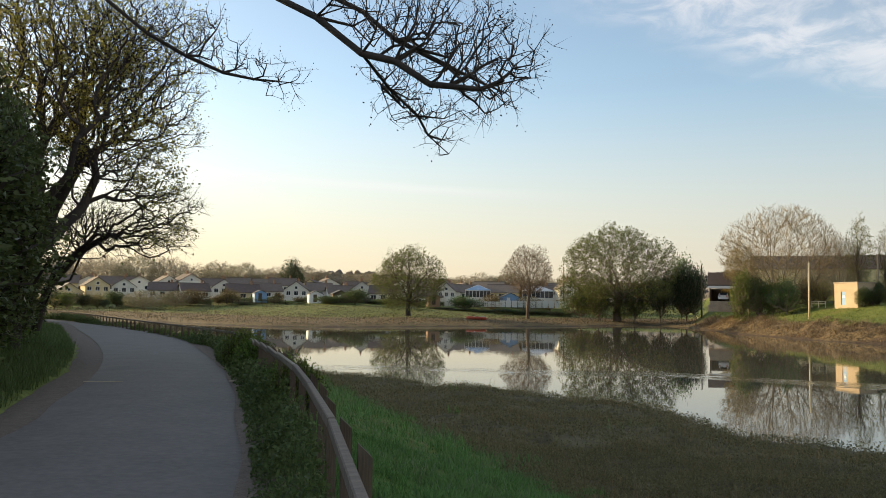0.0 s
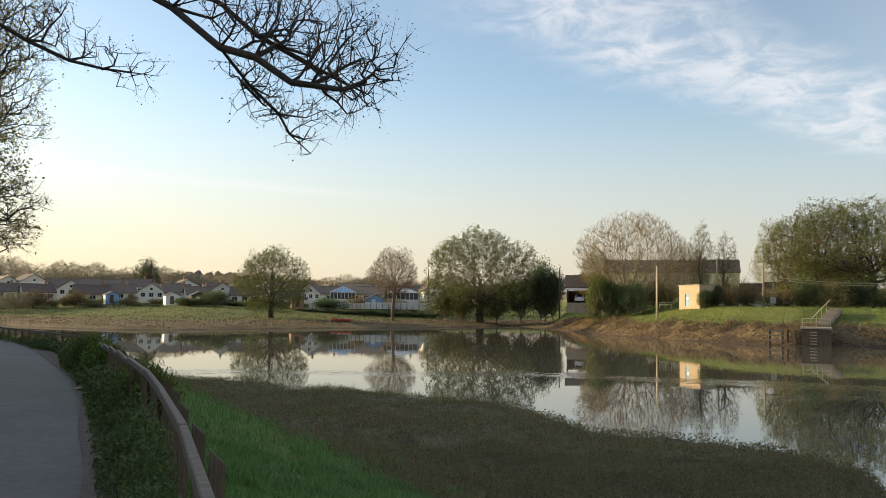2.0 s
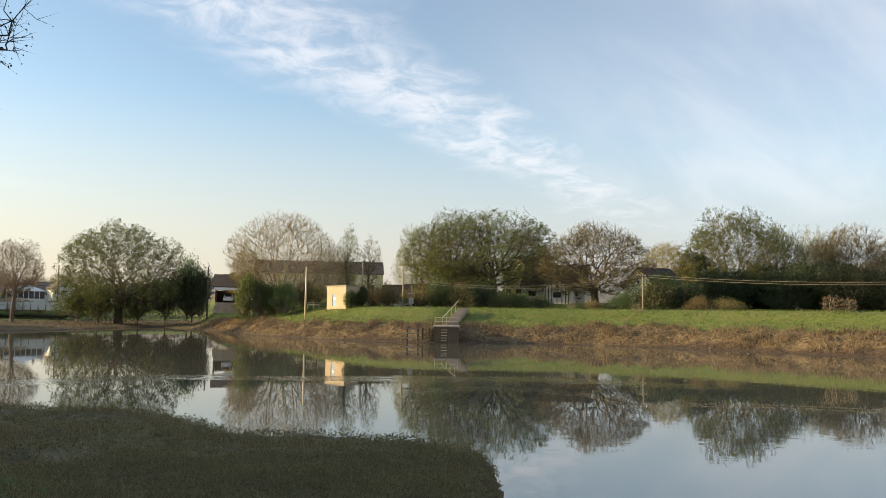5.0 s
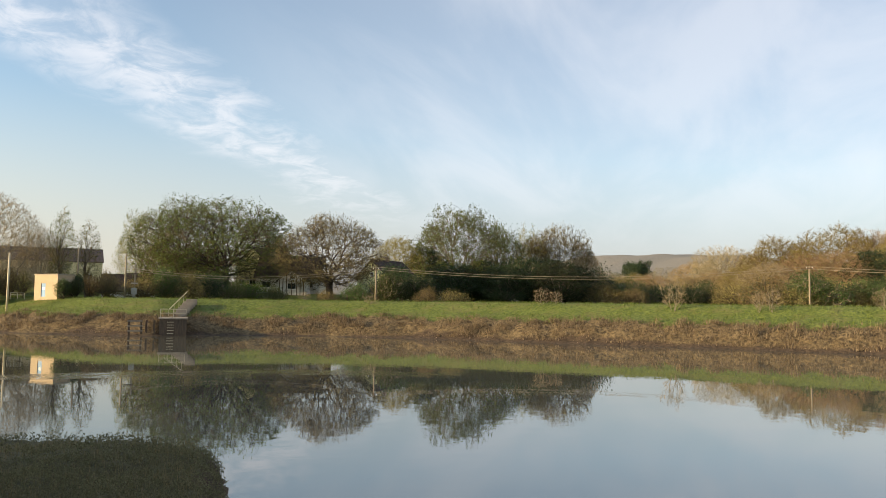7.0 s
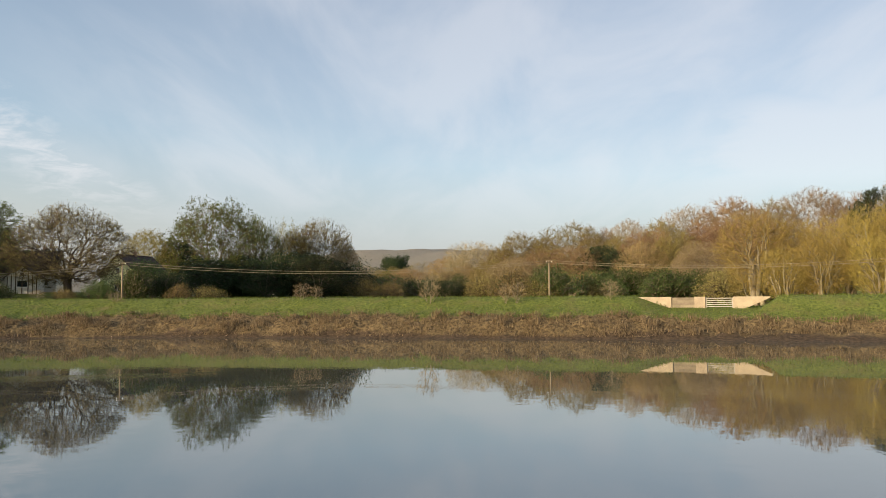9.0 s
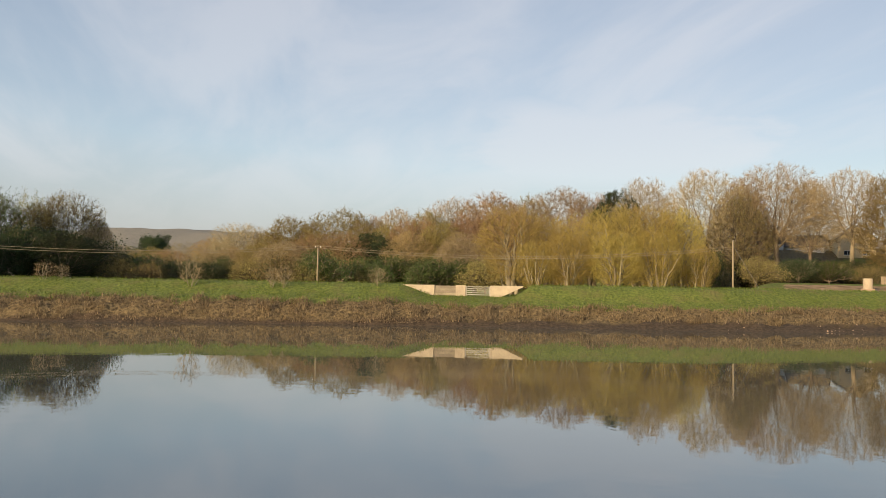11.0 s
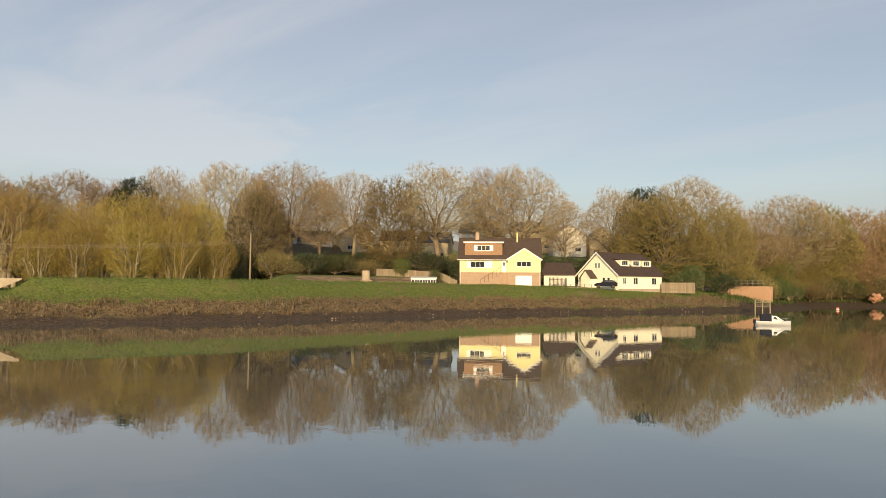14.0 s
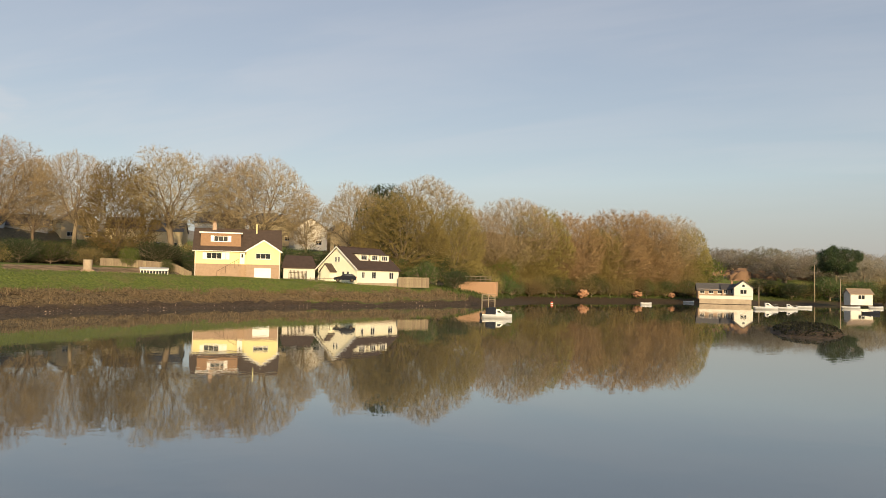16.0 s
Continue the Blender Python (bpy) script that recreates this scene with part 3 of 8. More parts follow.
    z_marsh = np.interp(s, [0, 0.35, 1.0, 3], [0.0, 0.30, 0.46, 0.52]) + (0.12 * waves(xy, 1.1, 1.0) + 0.06 * waves(xy, 0.4, 5.0) + 0.13 * waves(xy, 2.6, 2.0)) * ease(s, 0.2, 1.4)
    z_left = np.interp(dl, [0, 0.8, 2.2, 4, 9, 30, 60], [2.34, 2.45, 3.0, 4.2, 5.2, 7.5, 8]) + 0.08 * waves(xy, 0.7)
    z_verge = np.minimum(2.31, 2.31 - 0.05 * dr)
    fall = dip(xy[:, 1])
    z_near = np.where(river_side, np.minimum(np.maximum(z_bank - fall, z_marsh), np.interp(s, [0, 0.35, 1.0, 4], [0, 0.4, 0.75, 3])), np.where(on_road, 2.30, np.where(dl < dr, z_left, z_verge)) - fall)
    z = np.where(near_side, z_near, z_far)
    # a mud bank in the stream
    isle = np.array(spot(-162.3, 88))[:2]
    e = xy - isle
    ux, uy = math.cos(radians(-162.3)), math.sin(radians(-162.3))
    q = np.hypot((e[:, 0] * ux + e[:, 1] * uy) / 3.6, (-e[:, 0] * uy + e[:, 1] * ux) / 15.0) + 0.12 * waves(xy, 2.2)
    z_wet = np.maximum(-0.12 - 0.08 * s, 0.62 * ease(1 - q, 0.0, 0.4) - 0.1)
    z = np.where(wet, z_wet, z)
    far_side = ~near_side
    strip = s + 1.2 * waves(xy, 6.0, 3.0)
    mud = np.where(wet, 1.0, 0.0)
    lev = far_side & (wl_ > 0.5)
    mud_w = np.interp(left, [-170, -115, -100, -90, -84, -40, 40], [4.2, 4.2, 4.0, 2.8, 1.1, 0.25, 0.4])
    mud = np.where(far_side & ~wet, np.clip(1.3 - strip / (mud_w + 0.6), 0, 1) * 1.0, mud)
    mud = np.where(far_side & ~lev & (left < -138), np.clip(1.5 - strip / 9, 0, 1), mud)
    mud = np.where(near_side & ~wet, np.clip(1.2 - s / 0.7, 0, 1), mud)
    reed_at = np.interp(left, [-105, -90, -82, -40], [6.3, 5.4, 4.0, 3.4])
    reed = np.where(lev, np.clip(1.25 - np.abs(strip - reed_at) / np.interp(left, [-128, -95, -84], [2.0, 2.2, 3.0]), 0, 1), 0)
    reed = np.where(lev & (strip < reed_at), 1.0, reed)
    reed = np.where(far_side & ~lev & (left > -20), np.clip(1.1 - np.abs(strip - 10) / 18, 0, 0.68), reed)
    reed = np.where(far_side & (left < -128) & lev, np.clip(1.2 - np.abs(strip - 6) / 2.6, 0, 1), reed)
    marsh = np.where(near_side & river_side, ease(-z, -0.95, -0.65), 0) * (1 - ease(-xy[:, 1], -9, -4))
    soil = np.where(far_side & (left < -109) & (left > -121) & (s > 24) & (s < 50), 0.66, 0) + np.where(far_side & (left < -128.5) & (left > -131) & (s < 14) & (s > 6), 0.45, 0)
    reed = np.where(far_side & (left < -100) & (s > 56) & (far < 380), 0.8, reed)
    wood = ease(far, 380, 520) * np.where(near_side, 0, 1)
    return z, dict(wood=wood, mud=mud, reed=reed, marsh=marsh, soil=soil), s


def height(x, y):
    return float(land([(x, y)])[0][0])


def ground_sheet():
    rings = [0.0]
    r = 0.6
    while r < 4200:
        rings.append(r)
        r *= 1.015 if 70 < r < 235 else (1.03 if r < 60 else 1.06)
    turn_by = np.concatenate([np.arange(34, -172, -0.5), np.arange(-172, -326, -2.2)])
    aa = np.radians(turn_by)
    rr = np.array(rings[1:])
    xy = np.stack([-np.outer(rr, np.sin(aa)), np.outer(rr, np.cos(aa))], -1).reshape(-1, 2)
    xy = np.concatenate([[[0, 0]], xy])
    z, masks, _ = land(xy)
    n = len(aa)
    i = np.arange(len(rr) - 1)[:, None] * n + np.arange(n)[None, :] + 1
    j = np.arange(len(rr) - 1)[:, None] * n + (np.arange(n)[None, :] + 1) % n + 1
    quads = np.stack([i, i + n, j + n, j], -1).reshape(-1, 4)
    k = np.arange(n)
    hub = np.stack([np.zeros(n, int), k + 1, (k + 1) % n + 1, np.zeros(n, int)], -1)[:, :3]
    tri = np.concatenate([quads[:, :3], quads[:, [0, 2, 3]], hub])
    me = arrays("ground", np.concatenate([xy, z[:, None]], 1), tri, GROUND, True)
    for key, val in masks.items():
        me.attributes.new(key, "FLOAT", "POINT").data.foreach_set("value", val.astype(np.float32))
    ob = new("ground", me)
    tagged(ob, "river banks of mud, dry reeds and green grass", "ground", kind="structure")


ground_sheet()
me = arrays("water", [(-900, -900, 0), (900, -900, 0), (900, 900, 0), (-900, 900, 0)], [(0, 1, 2, 3)], WATER)
tagged(new("water", me), "still muddy tidal river mirroring the banks", "water", kind="structure")


def ribbon(name, left_line, right_line, mat, z, label, category, step=0.7):
    """A strip of surface between two lines."""
    def even(line, n):
        p = np.array(line, float)
        c = np.concatenate([[0], np.cumsum(np.hypot(*np.diff(p, axis=0).T))])
        u = np.linspace(0, c[-1], n)
        return np.stack([np.interp(u, c, p[:, 0]), np.interp(u, c, p[:, 1])], -1)
    n, k = 260, 7
    a, b_ = even(left_line, n), even(right_line, n)
    t = np.linspace(0, 1, k)[None, :, None]
    xy = a[:, None] * (1 - t) + b_[:, None] * t
    crown = 0.04 * (1 - (2 * t[..., 0] - 1) ** 2) + np.zeros((n, 1))
    v = np.concatenate([xy.reshape(-1, 2), (z + crown - dip(xy[..., 1])).reshape(-1, 1)], 1)
    i = np.arange(n - 1)[:, None] * k + np.arange(k - 1)[None, :]
    f = np.stack([i, i + 1, i + k + 1, i + k], -1).reshape(-1, 4)
    return tagged(new(name, arrays(name, v, f, mat, True)), label, category, kind="structure")


def smooth_line(line, n=8):
    """The line rounded off through its points."""
    p = [np.array(q, float) for q in line]
    p = [2 * p[0] - p[1]] + p + [2 * p[-1] - p[-2]]
    out = []
    for i in range(1, len(p) - 2):
        for k in range(n):
            t = k / n
            out.append(tuple(0.5 * (2 * p[i] + (p[i + 1] - p[i - 1]) * t + (2 * p[i - 1] - 5 * p[i] + 4 * p[i + 1] - p[i + 2]) * t * t + (3 * p[i] - p[i - 1] - 3 * p[i + 1] + p[i + 2]) * t ** 3)))
    return out + [tuple(p[-2])]


ribbon("road", smooth_line(ROAD_L), smooth_line(ROAD_R), ASPHALT, 2.34, "narrow worn grey asphalt lane curving along the bank", "road")


# ---- trees ----
def grow(rng, blobs, count, trunk, balance=0.35, reach=0.05, gnarl=0.12):
    """A branching skeleton: a trunk, then the nearest free point of the crown joined to the tree, again and again.
    blobs: (centre, radii) ellipsoids that fill the crown. Gives nodes, parents and how much each node carries."""
    pts = []
    vol = np.array([r[0] * r[1] * r[2] for _, r in blobs])
    for (c, r), n in zip(blobs, np.maximum(4, (count * vol / vol.sum()).astype(int))):
        d = rng.normal(size=(n, 3))
        d /= np.linalg.norm(d, axis=1)[:, None]
        pts.append(np.array(c) + d * np.array(r) * (rng.random(n)[:, None] ** 0.42))
    pts = np.concatenate(pts)
    nodes = [np.array(p, float) for p in trunk]
    parent = [-1] + list(range(len(trunk) - 1))
    path = [0.0]
    for i in range(1, len(nodes)):
        path.append(path[-1] + np.linalg.norm(nodes[i] - nodes[i - 1]))
    size = len(nodes) + 2 * len(pts)
    P, L = np.zeros((size, 3)), np.zeros(size)
    n = len(nodes)
    P[:n], L[:n] = nodes, path
    L[: max(1, n // 3)] += 1e3
    base = P[n - 1].copy()
    order = np.argsort(np.linalg.norm(pts - base, axis=1))
    for k in order:
        q = pts[k]
        d = np.linalg.norm(P[:n] - q, axis=1)
        j = int(np.argmin(d + balance * L[:n]))
        if d[j] > reach * 6:
            mid = (P[j] + q) / 2 + rng.normal(size=3) * d[j] * gnarl
            P[n], L[n] = mid, L[j] + d[j] / 2
            parent.append(j)
            j = n
            n += 1
        P[n], L[n] = q, L[j] + np.linalg.norm(P[j] - q)
        parent.append(j)
        n += 1
    parent = np.array(parent)
    load = np.ones(n)
    for i in range(n - 1, 0, -1):
        load[parent[i]] += load[i]
    return P[:n], parent, load


def limbs(P, parent, load, tip, power=0.46, most=1.0, sides=4, least=0.0):
    """Tapered tubes along the skeleton."""
    i = np.arange(1, len(P))
    i = i[load[i] >= least]
    a, b_ = P[parent[i]], P[i]
    ra, rb = np.minimum(tip * load[parent[i]] ** power, most), np.minimum(tip * load[i] ** power, most)
    ra = np.minimum(ra, rb * 1.5)
    d = b_ - a
    d /= np.linalg.norm(d, axis=1)[:, None] + 1e-9
    ref = np.where(np.abs(d[:, 2:]) < 0.9, np.array([[0, 0, 1.0]]), np.array([[1.0, 0, 0]]))
    s = np.cross(d, ref)
    s /= np.linalg.norm(s, axis=1)[:, None] + 1e-9
    u = np.cross(d, s)
    th = 2 * np.pi * np.arange(sides) / sides
    ring = s[:, None] * np.cos(th)[None, :, None] + u[:, None] * np.sin(th)[None, :, None]
    v = np.concatenate([a[:, None] + ring * ra[:, None, None], b_[:, None] + ring * rb[:, None, None]], 1)
    m = len(i)
    base = (np.arange(m) * 2 * sides)[:, None]
    k = np.arange(sides)[None, :]
    k2 = (k + 1) % sides
    f = np.stack([base + k, base + k2, base + sides + k2, base + sides + k], -1).reshape(-1, 4)
    return v.reshape(-1, 3), f


def ribbons(rng, P, parent, load, tip, power, below):
    """Fine branches as narrow flat strips."""
    i = np.arange(1, len(P))
    i = i[load[i] < below]
    a, b_ = P[parent[i]], P[i]
    s = np.cross(b_ - a, rng.normal(size=a.shape))
    s /= np.linalg.norm(s, axis=1)[:, None] + 1e-9
    ra, rb = tip * np.minimum(load[parent[i]], load[i] * 2) ** power, tip * load[i] ** power
    v = np.stack([a - s * ra[:, None], a + s * ra[:, None], b_ + s * rb[:, None], b_ - s * rb[:, None]], 1).reshape(-1, 3)
    k = np.arange(len(i))[:, None] * 4
    return v, np.concatenate([k + np.array([[0, 1, 2]]), k + np.array([[0, 2, 3]])])


def sprigs(rng, at, way, each, length, width, up=0.2, spread_by=0.65, cut=None):
    """Thin pointed twigs at each place; gives triangles and the twigs' tips."""
    n = len(at) * each
    o = np.repeat(at, each, 0)
    d = np.repeat(way, each, 0) + rng.normal(size=(n, 3)) * spread_by
    d[:, 2] += up
    d /= np.linalg.norm(d, axis=1)[:, None] + 1e-9
    s = np.cross(d, rng.normal(size=(n, 3)))
    s /= np.linalg.norm(s, axis=1)[:, None] + 1e-9
    ln = length * (0.5 + rng.random(n))[:, None]
    if cut is not None:
        ln = ln * np.repeat(cut, each)[:, None]
    tip = o + d * ln
    v = np.stack([o - s * width / 2, o + s * width / 2, tip], 1)
    return v.reshape(-1, 3), np.arange(3 * n).reshape(-1, 3), tip, o + d * ln * rng.random((n, 1))


def leaves(rng, at, size, jitter, droop=0.0):
    """Small leaf clumps as bent diamonds, each of its own turn."""
    n = len(at)
    c = at + rng.normal(size=(n, 3)) * jitter
    a = rng.normal(size=(n, 3))
    a[:, 2] -= droop
    a /= np.linalg.norm(a, axis=1)[:, None]
    b_ = np.cross(a, rng.normal(size=(n, 3)))
    b_ /= np.linalg.norm(b_, axis=1)[:, None]
    nn = np.cross(a, b_)
    ln = size * (0.6 + 0.8 * rng.random(n))[:, None]
    v = np.stack([c - a * ln, c + b_ * ln * 0.6 + nn * ln * 0.15, c + a * ln, c - b_ * ln * 0.6 + nn * ln * 0.15], 1).reshape(-1, 3)
    i = np.arange(n)[:, None] * 4
    return v, np.concatenate([i + np.array([[0, 1, 2]]), i + np.array([[0, 2, 3]])])


def joined(*pairs):
    v, f, n = [], [], 0
    for a, b_ in pairs:
        b_ = np.asarray(b_)
        if b_.shape[1] == 4:
            b_ = np.concatenate([b_[:, :3], b_[:, [0, 2, 3]]])
        v.append(a)
        f.append(b_ + n)
        n += len(a)
    return np.concatenate(v), np.concatenate(f)


SIZE = {}


def span(top):
    """Height and width of a thing's own meshes, stray tips left out."""
    co = []
    for ob in top.children:
        a = np.empty(3 * len(ob.data.vertices), np.float32)
        ob.data.vertices.foreach_get("co", a)
        co.append(a.reshape(-1, 3))
    co = np.concatenate(co)
    return float(np.percentile(co[:, 2], 99.7)), float(2 * np.percentile(np.abs(co[:, :2]), 98.5))


def rods(a, b_, ra, rb, sides=4):
    """Tapered tubes from points a to points b_."""
    d = b_ - a
    d = d / (np.linalg.norm(d, axis=1)[:, None] + 1e-9)
    ref = np.where(np.abs(d[:, 2:]) < 0.9, np.array([[0, 0, 1.0]]), np.array([[1.0, 0, 0]]))
    s = np.cross(d, ref)
    s /= np.linalg.norm(s, axis=1)[:, None] + 1e-9
    u = np.cross(d, s)
    th = 2 * np.pi * np.arange(sides) / sides
    ring = s[:, None] * np.cos(th)[None, :, None] + u[:, None] * np.sin(th)[None, :, None]
    v = np.concatenate([a[:, None] + ring * ra[:, None, None], b_[:, None] + ring * rb[:, None, None]], 1)
    base = (np.arange(len(a)) * 2 * sides)[:, None]
    k = np.arange(sides)[None, :]
    k2 = (k + 1) % sides
    return v.reshape(-1, 3), np.stack([base + k, base + k2, base + sides + k2, base + sides + k], -1).reshape(-1, 4)


class Dome:
    """The rounded, slightly lobed outline that a crown fills."""

    def __init__(self, rng, tall, wide, low, belly=0.42, lobes=0.12):
        self.c, self.wide, self.tall, self.low = low + (tall - low) * belly, wide / 2, tall, low
        self.ph, self.lobes = rng.uniform(0, 6.28, 4), lobes

    def fill(self, p):
        """Above 1: outside."""
        z = p[..., 2] - self.c
        rz = np.where(z > 0, self.tall - self.c, self.c - self.low)
        a, e = np.arctan2(p[..., 1], p[..., 0]), z / rz
        k = 1 + self.lobes * (0.6 * np.sin(3 * a + self.ph[0] + 2 * e) + 0.5 * np.sin(5 * a + self.ph[1] - 4 * e) + 0.5 * np.sin(6 * e + 2 * a + self.ph[2])) - self.lobes * 0.5
        return np.sqrt((p[..., 0] ** 2 + p[..., 1] ** 2) / self.wide ** 2 + e ** 2) / k

    def room(self, o, d):
        """How far one may go from o along d."""
        t = np.linspace(0.04, 1.0, 24) * (self.tall + self.wide)
        ok = self.fill(o[:, None] + d[:, None] * t[None, :, None]) < 1
        return np.maximum(0.25, (np.cumprod(ok, 1) * (t[1] - t[0])).sum(1))


def bows(rng, o, d0, d1, ln, k, wob):
    """Branches as bent lines of k + 1 points, leaving along d0 and ending along d1."""
    u = np.linspace(0, 1, k + 1)[None, :, None]
    mid = o + d0 * ln[:, None] * 0.5
    end = mid + d1 * ln[:, None] * 0.55
    p = o[:, None] * (1 - u) ** 2 + 2 * u * (1 - u) * mid[:, None] + u ** 2 * end[:, None]
    return p + np.cumsum(rng.normal(size=p.shape), 1) * wob * ln[:, None, None] * (u > 0)


def unit(d):
    return d / (np.linalg.norm(d, axis=-1)[..., None] + 1e-9)


def scatter(rng, dome, n, hollow, rim=0.94, clump=0.0):
    """Places spread through the crown, fewer near its heart; clump: how far they gather in tufts."""
    got = np.zeros((0, 3))
    ph = rng.uniform(0, 6.28, 6)
    while len(got) < n:
        p = rng.uniform(-1, 1, (n * 4, 3)) * (dome.wide * 1.1, dome.wide * 1.1, (dome.tall - dome.low) / 2) + (0, 0, (dome.tall + dome.low) / 2)
        r = dome.fill(p)
        q = p * (7.5 / dome.wide)
        tuft = np.sin(q[:, 0] + ph[0] + 1.5 * np.sin(q[:, 2] * 0.9 + ph[3])) + np.sin(q[:, 1] + ph[1] + 1.5 * np.sin(q[:, 0] * 0.8 + ph[4])) + np.sin(q[:, 2] * 1.3 + ph[2] + 1.5 * np.sin(q[:, 1] * 0.9 + ph[5]))
        ok = (r < rim) & (rng.random(len(p)) < np.clip(r, 0.05, 1) ** hollow) & (rng.random(len(p)) < np.clip(1 - clump + clump * (0.5 + 0.55 * tuft), 0.04, 1))
        got = np.concatenate([got, p[ok]])
    return got[:n]


def reach_for(rng, goals, lines, heart, up, k, wob, lead=0.75, flow=1.3):
    """Branches from the fittest place on the given lines out to each goal."""
    n, m = lines.shape[0], lines.shape[1]
    P = lines[:, 1:].reshape(-1, 3)
    T = unit(lines[:, 1:] - lines[:, :-1]).reshape(-1, 3)
    row = np.repeat(np.arange(n), m - 1)
    along = np.tile(np.arange(1, m) / (m - 1), n)
    hp = np.linalg.norm(P - heart, axis=1).astype(np.float32)
    P4, T4, j = P.astype(np.float32), T.astype(np.float32), []
    for i in range(0, len(goals), 1000):
        g = goals[i:i + 1000].astype(np.float32)
        d = np.sqrt(np.maximum(0, (g * g).sum(1)[:, None] + (P4 * P4).sum(1)[None] - 2 * g @ P4.T))
        back = hp[None] - np.linalg.norm(g - heart, axis=1).astype(np.float32)[:, None]
        rise = P4[None, :, 2] - g[:, None, 2]
        ahead = (g @ T4.T - (P4 * T4).sum(1)[None]) / (d + 1e-4)
        j.append(np.argmin(d * (1 + flow - flow * ahead) + 1.6 * np.maximum(0, back + 0.45 * d) + 1.2 * np.maximum(0, rise + up * d), axis=1))
    j = np.concatenate(j)
    o = P[j]
    ln = np.linalg.norm(goals - o, axis=1)
    mid = o + unit(unit(goals - o) + lead * T[j] + np.array([[0, 0, up * 0.4]])) * ln[:, None] * 0.5
    u = np.linspace(0, 1, k + 1)[None, :, None]
    p = o[:, None] * (1 - u) ** 2 + 2 * u * (1 - u) * mid[:, None] + u ** 2 * goals[:, None]
    p[:, 1:] += np.cumsum(rng.normal(size=(len(p), k, 3)), 1) * wob * ln[:, None, None]
    return row[j], along[j], p


def strips(rng, lines, w0, w1):
    """Thin twigs as narrow strips along bent lines, tapering from w0 to w1."""
    n, m = lines.shape[0], lines.shape[1]
    s = unit(np.cross(lines[:, -1] - lines[:, 0], rng.normal(size=(n, 3))))[:, None]
    w = (np.linspace(w0, w1, m) / 2)[None, :, None]
    v = np.stack([lines - s * w, lines + s * w], 2).reshape(-1, 3)
    i = (np.arange(n)[:, None] * 2 * m + np.arange(m - 1)[None] * 2).reshape(-1, 1)
    return v, np.concatenate([i + np.array([[0, 1, 3]]), i + np.array([[0, 3, 2]])])


def make_tree(name, seed, tall, wide, low, bark, twig_mat, leaf_mat, label, mains=9, seconds=9, thirds=12, fine=7000, twig_len=0.5, twig_w=0.04, leaf_n=0, leaf=0.08, girth=0.4, stems=0, up=0.12, fork=0.24, belly=0.42, steep=(12, 80), wob=0.02, lobes=0.12, droop=0.0, clump=0.35, category="tree"):
    """A tree as one thing: trunk with forking limbs, fine twigs out to the rim of a rounded crown, and leaves where it has any."""
    rng = np.random.default_rng(seed)
    top = thing(name, label, category)
    dome = Dome(rng, tall, wide, low, belly, lobes)
    heart = np.array((0, 0, low + (tall - low) * 0.1))
    n1 = stems or mains
    k1 = np.arange(n1)
    az = 2.39996 * k1 + rng.uniform(-0.35, 0.35, n1)
    if stems:
        o1 = np.stack([np.cos(az), np.sin(az), np.zeros(n1)], 1) * (wide * 0.07 * np.sqrt(k1 / n1))[:, None]
        o1[:, 2] = -0.3
    else:
        t0 = tall * fork
        bend = np.cumsum(rng.normal(size=(6, 2)) * 0.02 * t0, 0)
        bend[0] = 0
        trunk = np.array([(bend[i][0], bend[i][1], t0 * 1.25 * i / 5 - (0.3 if i == 0 else 0)) for i in range(6)])
        hs = np.clip(0.62 + 0.38 * k1 / n1, 0, 1) * 5
        ji = np.minimum(hs.astype(int), 4)
        o1 = trunk[ji] + (trunk[ji + 1] - trunk[ji]) * (hs - ji)[:, None]
    el = np.radians(steep[0] + (steep[1] - steep[0]) * ((k1 + 0.5) / n1) ** 0.8 if not stems else rng.uniform(steep[0], steep[1], n1))
    d1 = np.stack([np.cos(az) * np.cos(el), np.sin(az) * np.cos(el), np.sin(el)], 1)
    d0 = unit(d1 + np.array([[0, 0, 0.55 if not stems else 0.3]]))
    ln = dome.room(o1 + d1 * 0.5 if not stems else o1 + d1 * (low + 1), d1) * rng.uniform(0.66, 0.8, n1) + (low + 1 if stems else 0.5)
    L1 = bows(rng, o1, d0, d1, ln, 7, wob)
    def within(L):
        """Draws stray points back to the crown's outline."""
        c = np.array((0, 0, dome.c))
        out = (L[..., 2] > dome.low) & (dome.fill(L) > 1)
        out[:, 0] = False
        return np.where(out[..., None], c + (L - c) / np.maximum(dome.fill(L), 1)[..., None], L)

    i2, u2, L2 = reach_for(rng, scatter(rng, dome, n1 * seconds, 0.7, 0.86), L1, heart, up, 5, wob * 1.5)
    L2 = within(L2)
    i3, u3, L3 = reach_for(rng, scatter(rng, dome, n1 * seconds * thirds, 1.0, 0.93), L2, heart, up - droop, 3, wob * 2, 0.75, 0.9)
    L3 = within(L3)
    i4, u4, L4 = reach_for(rng, scatter(rng, dome, fine, 1.4, 1.0, clump), L3, heart, up - droop * 2, 2, wob * 1.5, 0.3, 0.25)
    L4 = within(L4)

    def seg(L):
        return L[:, :-1].reshape(-1, 3), L[:, 1:].reshape(-1, 3)

    def taper(r0, r1, k):
        u = np.linspace(0, 1, k + 1)[None]
        r = r0[:, None] * (1 - u) + r1 * u
        return r[:, :-1].ravel(), r[:, 1:].ravel()

    r1 = np.full(n1, girth * (0.42 if not stems else 1.0 / math.sqrt(n1))) * rng.uniform(0.8, 1.1, n1)
    r2 = np.minimum(r1[i2] * (1 - 0.75 * u2) * 0.55, 0.10 * girth / 0.4)
    if not stems:
        flare = girth * np.array([1.35, 1.05, 1.0, 0.95, 0.85, 0.45])
